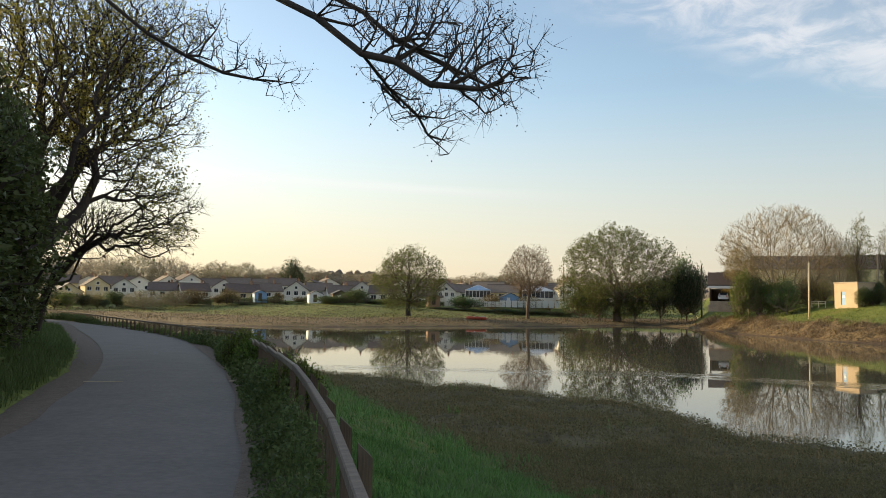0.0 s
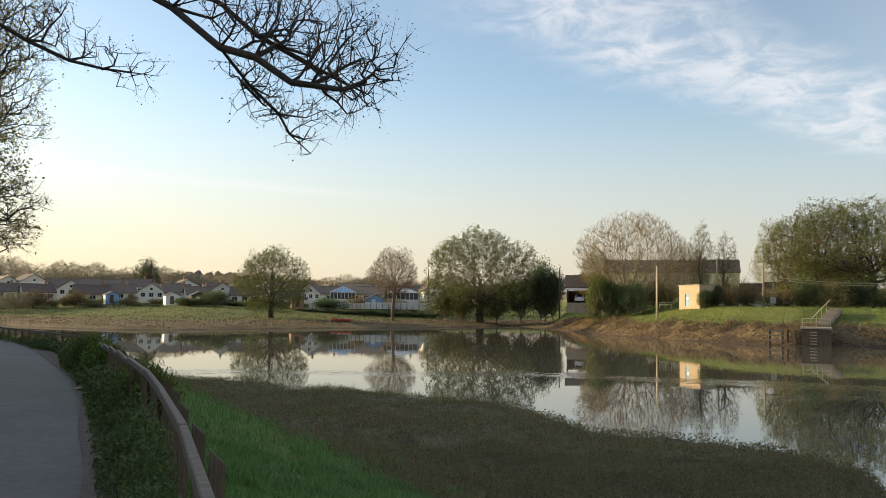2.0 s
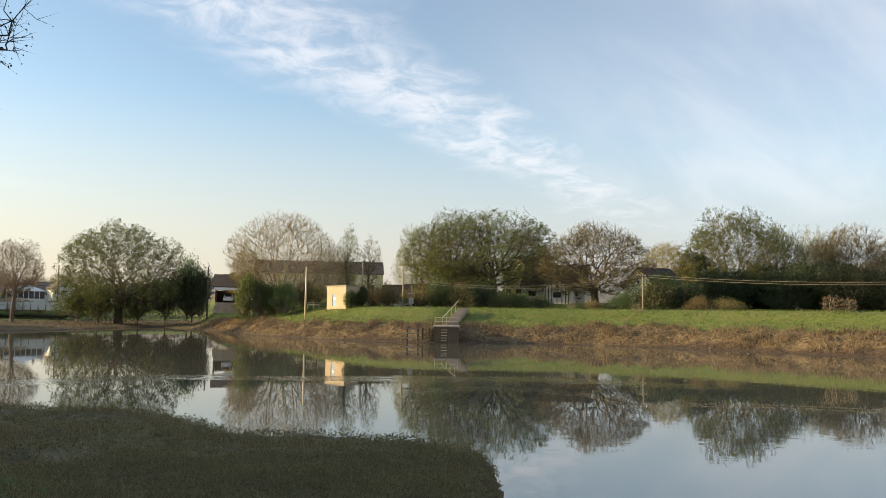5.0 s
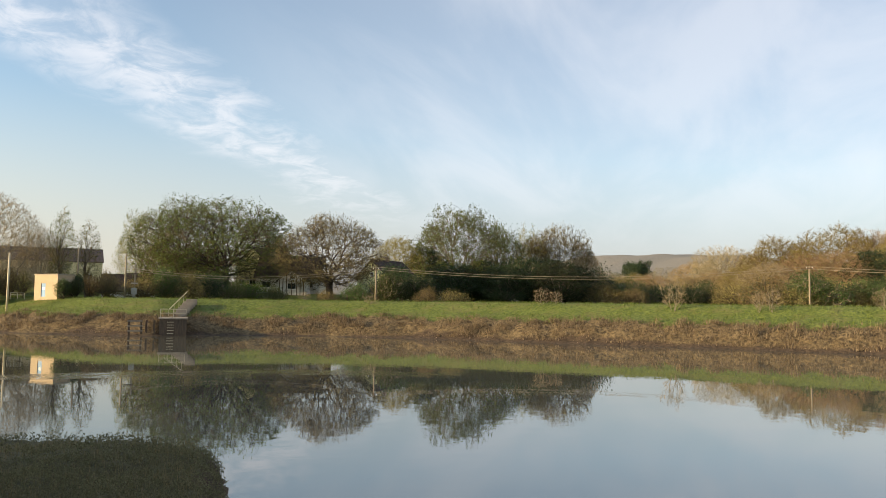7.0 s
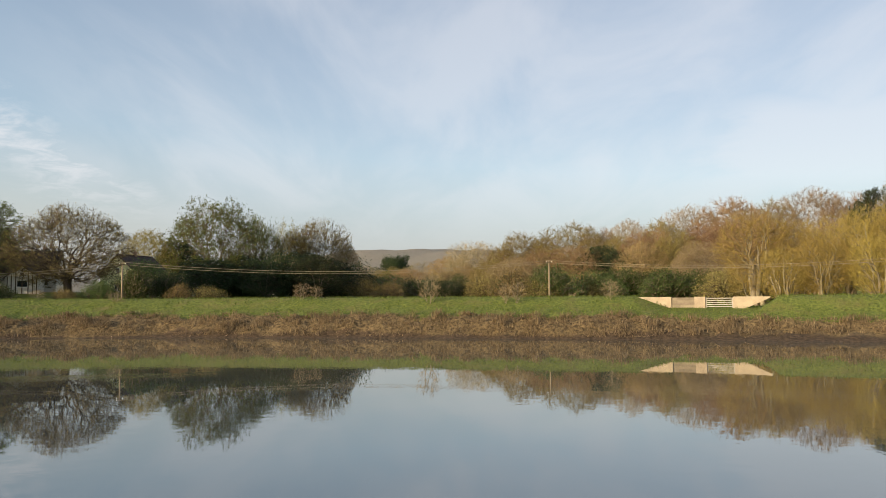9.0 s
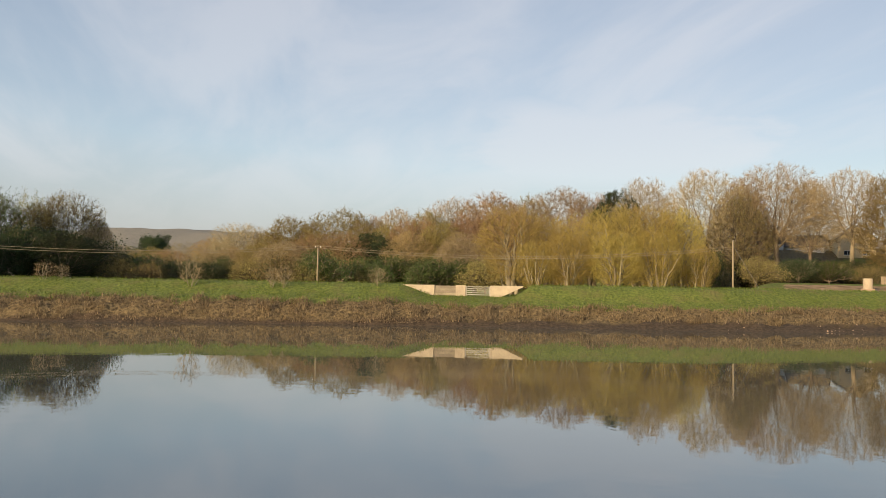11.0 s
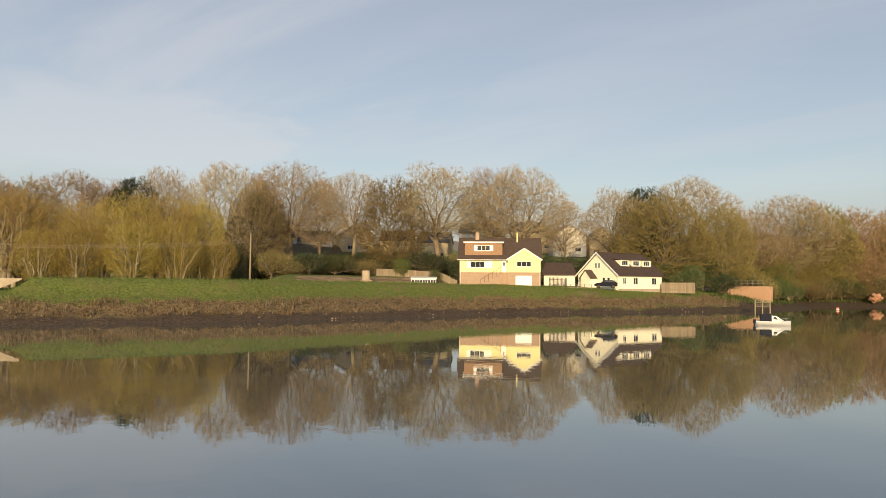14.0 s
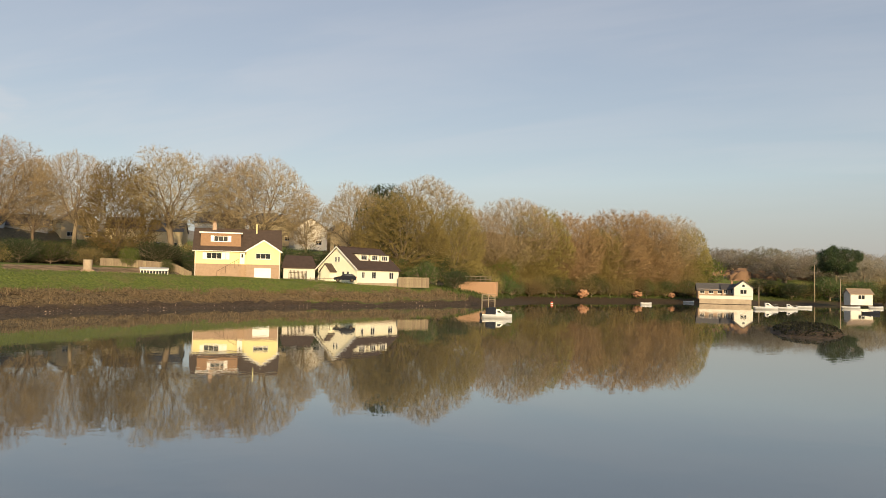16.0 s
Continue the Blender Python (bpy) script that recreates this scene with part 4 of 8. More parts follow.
        part("trunk", arrays("trunk", *rods(trunk[:-1], trunk[1:], flare[:-1], flare[1:], 7), bark, True), bark, top)
    for s in range(n1):
        a, b_ = L1[s, :-1], L1[s, 1:]
        ra, rb = taper(r1[s:s + 1], 0.02, 7)
        m = i2 == s
        a2, b2 = seg(L2[m])
        q2 = taper(r2[m], 0.014, 5)
        part("limb" if not stems else "trunk", arrays("limb", *joined(rods(a, b_, ra, rb, 5), rods(a2, b2, *q2, 3)), bark, True), bark, top)
    way = unit(L4[:, 2] - L4[:, 1])
    at = np.concatenate([L4[:, 1], L4[:, 2] * 0.7 + L4[:, 1] * 0.3])
    v, f, tips, along = sprigs(rng, at, np.concatenate([way, way]), 1, twig_len, twig_w * 0.6, up - droop, 0.6, np.clip((1.02 - dome.fill(at)) * 6, 0.25, 1.0))
    part("crown", arrays("crown", *joined(strips(rng, L3, twig_w * 1.7, twig_w), strips(rng, L4, twig_w, twig_w * 0.35), (v, f)), twig_mat), twig_mat, top, "fine spring twigs")
    if leaf_n:
        k = rng.integers(0, len(L4), leaf_n)
        u = rng.random((leaf_n, 1))
        pick = np.where(u < 0.5, L4[k, 1] + (L4[k, 2] - L4[k, 1]) * 2 * u, L4[k, 2])
        part("foliage", arrays("foliage", *leaves(rng, pick, leaf, leaf * 1.6, droop), leaf_mat), leaf_mat, top)
    SIZE[top.name] = span(top)
    return top


def make_bush(name, seed, tall, wide, count, leaf_mat, label, leaf=0.2, twig_mat=None, category="bush", deep=None):
    """A dense rounded bush: stems within, leaf clumps outside."""
    rng = np.random.default_rng(seed)
    top = thing(name, label, category)
    blobs = []
    for k in range(7):
        a, q = rng.uniform(0, 6.28), rng.uniform(0, 0.30)
        blobs.append(((wide * q * math.cos(a), wide * q * math.sin(a), tall * rng.uniform(0.35, 0.62)), (wide * 0.24, wide * 0.24, tall * rng.uniform(0.28, 0.38))))
    P, par, load = grow(rng, blobs, min(900, count // 8), [(0, 0, -0.2), (0, 0, tall * 0.1), (0.05, 0, tall * 0.2)], 0.6)
    part("stem", arrays("stem", *joined(limbs(P, par, load, 0.012, 0.46, 0.1, 3, 8), ribbons(rng, P, par, load, 0.012, 0.46, 8)), twig_mat or BARK), BARK, top)
    ends = P[load < 4]
    src = ends[rng.integers(0, len(ends), count)]
    part("foliage", arrays("foliage", *leaves(rng, src + rng.normal(size=src.shape) * wide * 0.035, leaf, leaf), leaf_mat), leaf_mat, top)
    SIZE[top.name] = span(top)
    return top


USED = set()
TWIN = {"red": "red_b", "bare": "bare_c", "willow": "willow_b"}          # a second form of the kinds that stand in rows


def ashore(left, far, gap):
    """The distance, at that bearing, at which the shore lies the gap behind."""
    while True:
        p = spot(left, far)
        at = np.array([(p.x, p.y)])
        if not inside(at, RIVER)[0] and away(at, FAR)[0][0] > gap:
            return far
        far += 2.0



def plant(kind, left, far, top_up, wide, base=None, turn_to=0.0, label=""):
    """Sets a tree of that kind at a bearing and distance; top_up: how many degrees its top stands above the eye's level."""
    p = spot(left, far)
    p.z = height(p.x, p.y) if base is None else base
    tall = EYE + far * math.tan(radians(top_up)) - p.z
    if kind in TWIN and int(abs(left) * 10) % 2:
        kind = TWIN[kind]
    k = KINDS[kind]
    sz, sx = tall / SIZE[k.name][0], wide / SIZE[k.name][1]
    m = Matrix.Translation(p) @ Matrix.Rotation(radians(turn_to), 4, "Z") @ Matrix.Diagonal((sx, sx, sz, 1))
    if kind in USED:
        ob = copy_thing(k, m @ Matrix.Diagonal([1 / q for q in k.scale]).to_4x4())
    else:
        USED.add(kind)
        k.matrix_world = m
        ob = k
    if label:
        ob["label"] = label
    return ob


KINDS = {
    "oak": make_tree("oak_tree", 11, 14, 16, 0.2, BARK, TWIG_DIM, LEAF_OAK, "spreading oak with young olive-green leaves on the bank", 10, 9, 12, 6000, 0.4, 0.03, 34000, 0.085, girth=0.5, steep=(-14, 78), wob=0.035, lobes=0.09, fork=0.2, up=0.05, clump=0.6),
    "oak_b": make_tree("oak_tree", 12, 15, 16, 0.4, BARK_DARK, TWIG_DIM, LEAF_OAK, "tall oak in thin new leaf behind the flood bank", 10, 9, 12, 6000, 0.4, 0.032, 32000, 0.08, girth=0.5, steep=(-6, 80), wob=0.035, lobes=0.09, fork=0.22, clump=0.6),
    "dark_oak": make_tree("oak_tree", 13, 13, 17, 1.8, BARK_DARK, TWIG_DIM, LEAF_BUD, "old spreading oak with brown buds and dark limbs", 10, 9, 12, 8000, 0.45, 0.04, 18000, 0.06, girth=0.55, steep=(2, 75), wob=0.05, lobes=0.09, fork=0.22, up=0.05, clump=0.6),
    "bare": make_tree("bare_tree", 21, 18, 17, 5.0, BARK, TWIG, None, "tall leafless tree with a fine rounded crown of twigs", 9, 9, 16, 13000, 0.4, 0.03, 0, girth=0.42, steep=(24, 82), fork=0.3, clump=0.0, lobes=0.1),
    "bare_b": make_tree("bare_tree", 22, 20, 15, 7.0, BARK, TWIG, None, "leafless woodland tree with pale limbs", 8, 9, 16, 11000, 0.4, 0.03, 0, girth=0.4, steep=(30, 84), fork=0.36, belly=0.5, clump=0.0, lobes=0.1),
    "bare_c": make_tree("bare_tree", 24, 18, 16, 5.5, BARK, TWIG, TWIG_OLIVE, "leafless tree with a broad domed crown", 10, 8, 16, 13000, 0.4, 0.03, 4000, 0.045, girth=0.45, steep=(20, 80), fork=0.34, lobes=0.12, wob=0.03, clump=0.1),
    "red": make_tree("budding_tree", 31, 17, 15, 0.8, BARK, TWIG_RED, TWIG_RED, "woodland tree with reddish-brown buds", 9, 8, 11, 9000, 0.5, 0.05, 12000, 0.06, girth=0.38, steep=(8, 82), fork=0.18, lobes=0.09, clump=0.1),
    "red_b": make_tree("budding_tree", 33, 18, 14, 1.2, BARK, TWIG_RED, TWIG_OLIVE, "woodland tree with brown buds on a full crown", 9, 8, 11, 9000, 0.5, 0.05, 12000, 0.06, girth=0.38, steep=(12, 84), fork=0.24, lobes=0.09, clump=0.1),
    "olive": make_tree("budding_tree", 32, 16, 14, 0.7, BARK, TWIG_OLIVE, LEAF_BUD, "woodland tree with olive-green buds", 9, 8, 11, 8500, 0.5, 0.045, 18000, 0.06, girth=0.36, steep=(8, 82), fork=0.18, lobes=0.09, clump=0.25),
    "willow": make_tree("willow_tree", 41, 11, 9, 0.6, BARK_PALE, LEAF_WILLOW, LEAF_WILLOW, "many-stemmed willow with glowing yellow shoots", 9, 9, 11, 5000, 0.6, 0.026, 2500, 0.05, girth=0.95, stems=9, steep=(58, 86), up=0.45, belly=0.55, lobes=0.1, clump=0.0),
    "willow_b": make_tree("willow_tree", 42, 12, 8, 0.6, BARK_PALE, LEAF_WILLOW, LEAF_WILLOW, "upright willow of many pale stems and yellow shoots", 9, 8, 11, 3600, 0.6, 0.026, 1500, 0.05, girth=1.0, stems=11, steep=(64, 88), up=0.5, belly=0.6, lobes=0.14, clump=0.1),
    "poplar": make_tree("poplar_tree", 51, 15, 4, 1.5, BARK, TWIG_OLIVE, LEAF_FRESH, "slim upright poplar in first leaf", 12, 6, 6, 1400, 0.4, 0.025, 1800, 0.07, girth=0.2, steep=(40, 86), fork=0.4, up=0.5, clump=0.6),
    "birch": make_tree("birch_tree", 52, 14, 8, 1.0, BARK_PALE, TWIG_OLIVE, LEAF_FRESH, "young birch hung with pale green catkins", 10, 7, 8, 4000, 0.6, 0.026, 9000, 0.055, girth=0.22, steep=(20, 82), fork=0.35, droop=0.35, clump=0.5),
    "pale": make_tree("bare_tree", 23, 15, 20, 0.6, BARK_PALE, TWIG_PALE, None, "leafless tree of many pale upright stems", 9, 9, 14, 9000, 0.6, 0.034, 0, girth=0.5, stems=11, steep=(46, 86), up=0.3, belly=0.5, lobes=0.08, fork=0.2, clump=0.2),
    "pine": make_tree("pine_tree", 61, 14, 13, 6.5, BARK, TWIG_DARK, LEAF_DARK, "dark flat-topped pine above the shore", 9, 7, 8, 2500, 0.3, 0.03, 16000, 0.15, girth=0.4, steep=(5, 60), fork=0.42, belly=0.35, wob=0.04, clump=0.85, lobes=0.22),
    "cedar": make_tree("conifer_tree", 63, 15, 9, 1.0, BARK_DARK, TWIG_DARK, LEAF_DARK, "pointed dark conifer among the bungalows", 16, 5, 5, 2500, 0.4, 0.03, 14000, 0.12, girth=0.3, steep=(-12, 70), fork=0.7, belly=0.12),
    "holm": make_tree("evergreen_tree", 62, 13, 12, 1.0, BARK, TWIG_DARK, LEAF_DARK, "dark dense evergreen tree among bare ones", 9, 7, 8, 3000, 0.3, 0.03, 22000, 0.11, girth=0.35, steep=(5, 80), fork=0.2, lobes=0.09, clump=0.4),
    "bush": make_bush("bush", 71, 3.0, 4.5, 8000, LEAF_BUSH, "dense green bush of spring leaves", 0.048),
    "thicket": make_bush("thicket", 72, 4.5, 7.0, 11000, LEAF_DARK, "dark thicket of evergreen scrub", 0.062),
    "scrub": make_bush("scrub", 73, 3.0, 5.0, 6500, TWIG_OLIVE, "brown leafless scrub behind the bank", 0.034, TWIG_DIM),
    "fresh": make_bush("bush", 74, 3.2, 4.0, 6500, LEAF_FRESH, "bush in bright new spring leaf", 0.055),
    "sapling": make_tree("sapling", 94, 3.5, 2.4, 0.2, BARK_PALE, TWIG_PALE, None, "small bare sapling on top of the bank", 5, 6, 4, 260, 0.3, 0.016, 0, girth=0.05, stems=5, steep=(50, 85), up=0.3),
    "far_bare": make_tree("bare_tree", 91, 14, 14, 1.0, BARK, TWIG_HAZE, None, "distant leafless tree on the skyline", 8, 6, 9, 4500, 0.5, 0.055, 0, girth=0.45, steep=(10, 80)),
    "far_red": make_tree("budding_tree", 92, 14, 15, 0.5, BARK, TWIG_HAZE, LEAF_BUD, "distant budding tree on the skyline", 8, 6, 8, 4000, 0.5, 0.06, 4000, 0.11, girth=0.4, steep=(5, 80), lobes=0.09),
    "far_olive": make_tree("budding_tree", 93, 14, 15, 0.5, BARK, TWIG_HAZE, LEAF_HAZE, "distant green-tinged tree on the skyline", 8, 6, 8, 3500, 0.5, 0.055, 9000, 0.12, girth=0.4, steep=(5, 80), lobes=0.09),
}

# across the water, to the estate
plant("oak_b", 2.4, 168, 4.04, 14.5, turn_to=20)
plant("bare", -6.1, 176, 4.20, 10.5, turn_to=50)
plant("oak", -12.3, 186, 5.55, 25, turn_to=130, label="broad old oak with olive-green leaves above a stony shore")
plant("bush", -16.9, 192, 3.6, 9, turn_to=10)
for left, far, up, wide in ((-9.8, 188, 1.2, 8), (-11, 184, 1.4, 7), (-13.5, 184, 1.6, 9), (-15.2, 186, 2.2, 9), (-16.6, 188, 2.6, 8), (-17.4, 188, 2.9, 6)):
    plant("thicket" if left < -12 else "bush", left, far, up, wide, turn_to=left * 40)
# behind the flood bank
plant("pale", -22.9, 150, 6.75, 19)
plant("pale", -26.4, 152, 4.6, 8, turn_to=80)
plant("olive", -20.4, 154, 4.2, 6, turn_to=140)
plant("poplar", -27.5, 150, 6.1, 4.6)
plant("poplar", -29.0, 152, 5.3, 4.4, turn_to=60)
for left, far, up, wide, kind in ((-20.4, 142, 2.6, 4, "fresh"), (-21.5, 142, 2.2, 4.5, "bush"), (-22.4, 143, 1.9, 4, "fresh"), (-23.2, 140, 2.0, 5, "bush"), (-24.6, 142, 2.3, 5, "scrub"), (-25.4, 142, 2.0, 4, "scrub"), (-20.9, 146, 2.2, 4, "thicket"), (-28.4, 136, 1.9, 3.4, "thicket"), (-29.2, 140, 2.0, 5, "scrub"), (-30.2, 142, 2.3, 5, "scrub")):
    plant(kind, left, far, up, wide, turn_to=left * 33)
plant("oak_b", -37.9, 162, 7.2, 26, turn_to=60)
plant("oak_b", -34.8, 168, 7.1, 19, turn_to=200)
plant("birch", -32.2, 185, 6.1, 10, turn_to=30)
plant("birch", -33.8, 176, 5.2, 8)
plant("bare", -35.4, 170, 4.0, 8, turn_to=15)
plant("oak_b", -40.0, 205, 6.0, 14, turn_to=300)
plant("dark_oak", -44.9, 150, 6.35, 20, turn_to=70)
for left, far, up, wide, kind in ((-32.6, 134, 1.9, 7, "scrub"), (-34.0, 136, 2.4, 6, "bush"), (-35.4, 136, 2.3, 7, "scrub"), (-36.8, 138, 2.2, 7, "thicket"), (-38.4, 136, 1.6, 6, "bush"), (-39.4, 138, 1.5, 5, "fresh"), (-41.2, 136, 1.3, 5, "bush"), (-44.6, 138, 1.2, 5, "scrub"), (-46.8, 138, 1.6, 6, "bush"), (-48.9, 138, 2.4, 8, "bush"), (-51.0, 140, 2.4, 8, "thicket"), (-52.0, 128, 1.45, 4.5, "scrub"), (-53.6, 128, 1.25, 6, "scrub"), (-50.0, 150, 3.0, 8, "bush")):
    plant(kind, left, far, up, wide, turn_to=left * 71)
plant("olive", -49.7, 190, 4.95, 13)
plant("holm", -51.9, 195, 4.2, 11.9, turn_to=90)
plant("oak", -54.0, 190, 7.05, 23, turn_to=200)
plant("oak_b", -57.0, 206, 6.0, 13, turn_to=100)
plant("poplar", -58.6, 247, 5.9, 5.3)
plant("poplar", -59.3, 247, 5.8, 5.3, turn_to=40)
plant("olive", -59.4, 208, 5.1, 12)
plant("dark_oak", -61.2, 212, 5.85, 17, turn_to=150)
plant("red", -62.9, 216, 4.3, 10, turn_to=50)
for k in range(9):
    plant(("holm", "thicket", "holm")[k % 3], -53.6 - 1.25 * k, 178 + 5 * (k % 3), (3.1, 2.6, 3.4, 3.0, 3.7, 3.5, 3.4, 3.0, 2.3)[k], 13, turn_to=k * 77)
for left, far, up, wide in ((-47.8, 118, 0.9, 2.2), (-60.0, 110, 1.5, 2.6), (-61.0, 110, 1.3, 1.8), (-69.0, 104, 2.3, 3.2), (-74.5, 102, 1.5, 2.2), (-75.3, 102, 1.7, 2.4), (-81.7, 102, 1.6, 2.4), (-43.2, 124, 1.0, 2.2)):
    plant("sapling", left, far, up, wide, turn_to=left * 19)
# the flats and the woods beyond them
random.seed(5)
for left, up, wide, kind, far in ((-66.3, 2.5, 15, "olive", 330), (-68.5, 2.9, 17, "far_red", 345), (-70.4, 3.3, 16, "red", 300), (-64.6, 2.6, 14, "far_red", 350), (-67.4, 2.4, 14, "red", 290),
                                  (-72.2, 4.32, 15, "bare", 245), (-74.0, 3.7, 13, "red", 250), (-75.5, 4.88, 15, "olive", 225), (-77.3, 4.5, 13, "red", 230), (-79.1, 5.5, 17, "olive", 222), (-81.0, 5.13, 12, "red", 226),
                                  (-83.0, 5.65, 13, "bare", 222), (-85.2, 5.55, 13, "olive", 218), (-87.0, 6.5, 14, "bare", 225), (-89.8, 6.85, 19, "red", 222), (-77.1, 3.77, 11, "red", 200), (-79.3, 3.93, 12, "red", 198),
                                  (-81.2, 3.9, 11, "holm", 200), (-83.9, 4.1, 11, "red", 196), (-88.6, 5.3, 14, "red", 205), (-86.2, 4.7, 12, "olive", 200), (-73.6, 3.0, 11, "olive", 205), (-71.5, 2.7, 10, "red", 215),
                                  (-75.2, 3.2, 11, "bare", 196), (-92.2, 6.6, 15, "olive", 222), (-94.6, 7.2, 20, "bare", 215), (-91.0, 5.6, 14, "red", 200), (-97.0, 6.8, 14, "red", 215), (-98.5, 7.0, 11, "holm", 205),
                                  (-96.0, 5.2, 13, "bare", 195), (-87.8, 4.0, 11, "bare", 190), (-82.4, 4.6, 12, "olive", 212), (-84.4, 5.0, 13, "red", 208), (-90.5, 6.0, 14, "bare", 212)):
    plant(kind, left, far, up, wide * 1.25, turn_to=random.uniform(0, 360))
for k in range(15):
    plant(random.choice(["bush", "scrub", "scrub", "thicket"]), -64.2 - 0.75 * k, 190 + random.uniform(-15, 15), random.uniform(1.3, 2.2), random.uniform(8, 12), turn_to=random.uniform(0, 360))
for k in range(22):
    plant(random.choice(["scrub", "scrub", "bush", "scrub"]), -75 - 0.9 * k, 176 + random.uniform(-6, 12), random.uniform(1.6, 2.7), random.uniform(10, 13), turn_to=random.uniform(0, 360))
plant("pine", -66.4, 480, 3.35, 24)
for left, far, up, wide in ((-91.3, 154, 6.0, 13), (-94.0, 156, 5.2, 10), (-96.3, 154, 5.6, 11), (-98.4, 152, 6.0, 11), (-100.4, 153, 6.05, 12), (-102.6, 154, 5.8, 9), (-92.9, 146, 3.6, 7), (-95.2, 147, 4.2, 8), (-98.6, 145, 4.2, 8), (-101.2, 147, 4.4, 8), (-104.0, 152, 3.4, 6)):
    plant("willow", left, far, up, wide * 1.15, turn_to=left * 53)
# the wooded slope behind the two houses
for left, far, up, wide, kind in ((-100.3, 205, 7.84, 13, "bare"), (-104.4, 200, 8.3, 18, "bare"), (-102.4, 195, 5.6, 12, "dark_oak"), (-106.6, 196, 6.6, 12, "dark_oak"), (-106.8, 205, 7.6, 12, "red"), (-108.9, 203, 8.55, 18, "bare"), (-113.2, 198, 8.0, 14, "bare_b"), (-111.0, 205, 7.4, 12, "bare"), (-116.0, 195, 7.7, 14, "olive"), (-119.3, 198, 8.6, 20, "bare"), (-123.0, 205, 8.4, 14, "bare_b"), (-125.2, 200, 8.45, 20, "bare"), (-128.2, 196, 6.1, 9, "bare_b"), (-131.7, 196, 6.9, 13, "bare"), (-133.7, 200, 6.85, 12, "holm"), (-135.0, 184, 6.35, 18, "olive"), (-136.6, 204, 7.45, 22, "bare"), (-138.8, 190, 5.6, 12, "olive")):
    plant(kind, left, far, up, wide * 1.18, turn_to=left * 29)
for left, far, up, wide, kind in ((-104.6, 165, 3.0, 7, "bush"), (-107.6, 166, 2.6, 10, "scrub"), (-110.2, 172, 2.4, 8, "thicket"), (-112, 176, 2.2, 8, "bush"), (-114.3, 178, 2.0, 8, "scrub"), (-116.8, 170, 2.0, 4, "fresh"), (-118.6, 180, 2.4, 9, "thicket"), (-121.5, 182, 2.2, 10, "thicket"), (-127.2, 178, 2.3, 10, "thicket"), (-129.6, 180, 2.2, 9, "thicket"), (-132.5, 182, 2.3, 9, "thicket"), (-136.8, 172, 1.6, 7, "bush"), (-138.9, 172, 1.0, 7, "thicket"), (-119.2, 158, 1.3, 3, "bush")):
    plant(kind, left, far, up, wide, turn_to=left * 67)
for k in range(22):
    plant(random.choice(["bush", "scrub", "thicket", "thicket"]), -105 - 1.55 * k, 190 + random.uniform(-8, 8), random.uniform(1.6, 2.3), random.uniform(8, 12), turn_to=k * 61)
for k in range(24):
    plant(random.choice(["scrub", "scrub", "olive", "fresh", "scrub"]), -140.2 - 0.66 * k, ashore(-140.2 - 0.66 * k, 195, random.uniform(12, 17)), random.uniform(0.9, 2.2), random.uniform(8, 12), turn_to=k * 97)
for k in range(13):
    plant(random.choice(["thicket", "scrub", "bush", "scrub"]), -102.5 - 1.5 * k, 212 + random.uniform(-6, 6), random.uniform(2.2, 2.7), random.uniform(11, 14), turn_to=k * 87)
for k in range(34):
    plant(random.choice(["thicket", "scrub", "bush", "thicket", "scrub"]), -103 - 1.08 * k, 200 + random.uniform(-5, 6), random.uniform(1.5, 2.35), random.uniform(8, 12), turn_to=k * 43)
# the wooded shore past the houses
for left, far, up, wide, kind in ((-140.6, 212, 5.2, 13, "bare"), (-143.0, 212, 6.1, 17, "bare"), (-144.8, 209, 5.5, 14, "olive"), (-147.0, 216, 5.1, 13, "red"), (-149.8, 226, 5.3, 17, "red"), (-149.3, 216, 4.2, 10, "olive"), (-151.8, 236, 5.2, 16, "red"), (-153.6, 246, 5.0, 14, "bare"), (-155.0, 250, 4.2, 10, "olive"), (-142.2, 206, 3.6, 11, "bare"), (-146.2, 207, 3.8, 11, "red"), (-148.6, 211, 4.0, 11, "olive"), (-151.3, 224, 3.9, 11, "red"), (-153.0, 236, 3.4, 11, "red"), (-141.2, 203, 2.6, 10, "olive"), (-144.0, 204, 3.2, 10, "olive"), (-147.4, 206, 2.8, 10, "red"), (-149.8, 212, 3.0, 10, "olive"), (-151.8, 220, 2.8, 10, "red"), (-154.2, 232, 2.8, 10, "red")):
    plant(kind, left, ashore(left, far, 15), up, wide * 1.38, turn_to=left * 37)
for k in range(26):
    plant(random.choice(["bush", "scrub", "scrub", "scrub"]), -139.8 - 0.62 * k, ashore(-139.8 - 0.62 * k, 190, random.uniform(8, 11)), random.uniform(0.3, 1.0), random.uniform(7, 10), turn_to=k * 50)
plant("fresh", -155.6, 262, 2.1, 14)
for k in range(12):
    plant(random.choice(["far_bare", "far_red", "far_bare", "far_olive"]), -156.2 - 0.95 * k, 340 + random.uniform(-20, 40), random.uniform(2.3, 2.85), random.uniform(18, 24), turn_to=random.uniform(0, 360))
for k in range(12):
    plant(random.choice(["bush", "scrub", "fresh", "thicket"]), -159.2 - 0.75 * k, 272 + random.uniform(-6, 6), random.uniform(0.5, 1.0), random.uniform(9, 13), turn_to=random.uniform(0, 360))
plant("pine", -164.1, 290, 2.9, 13.5)
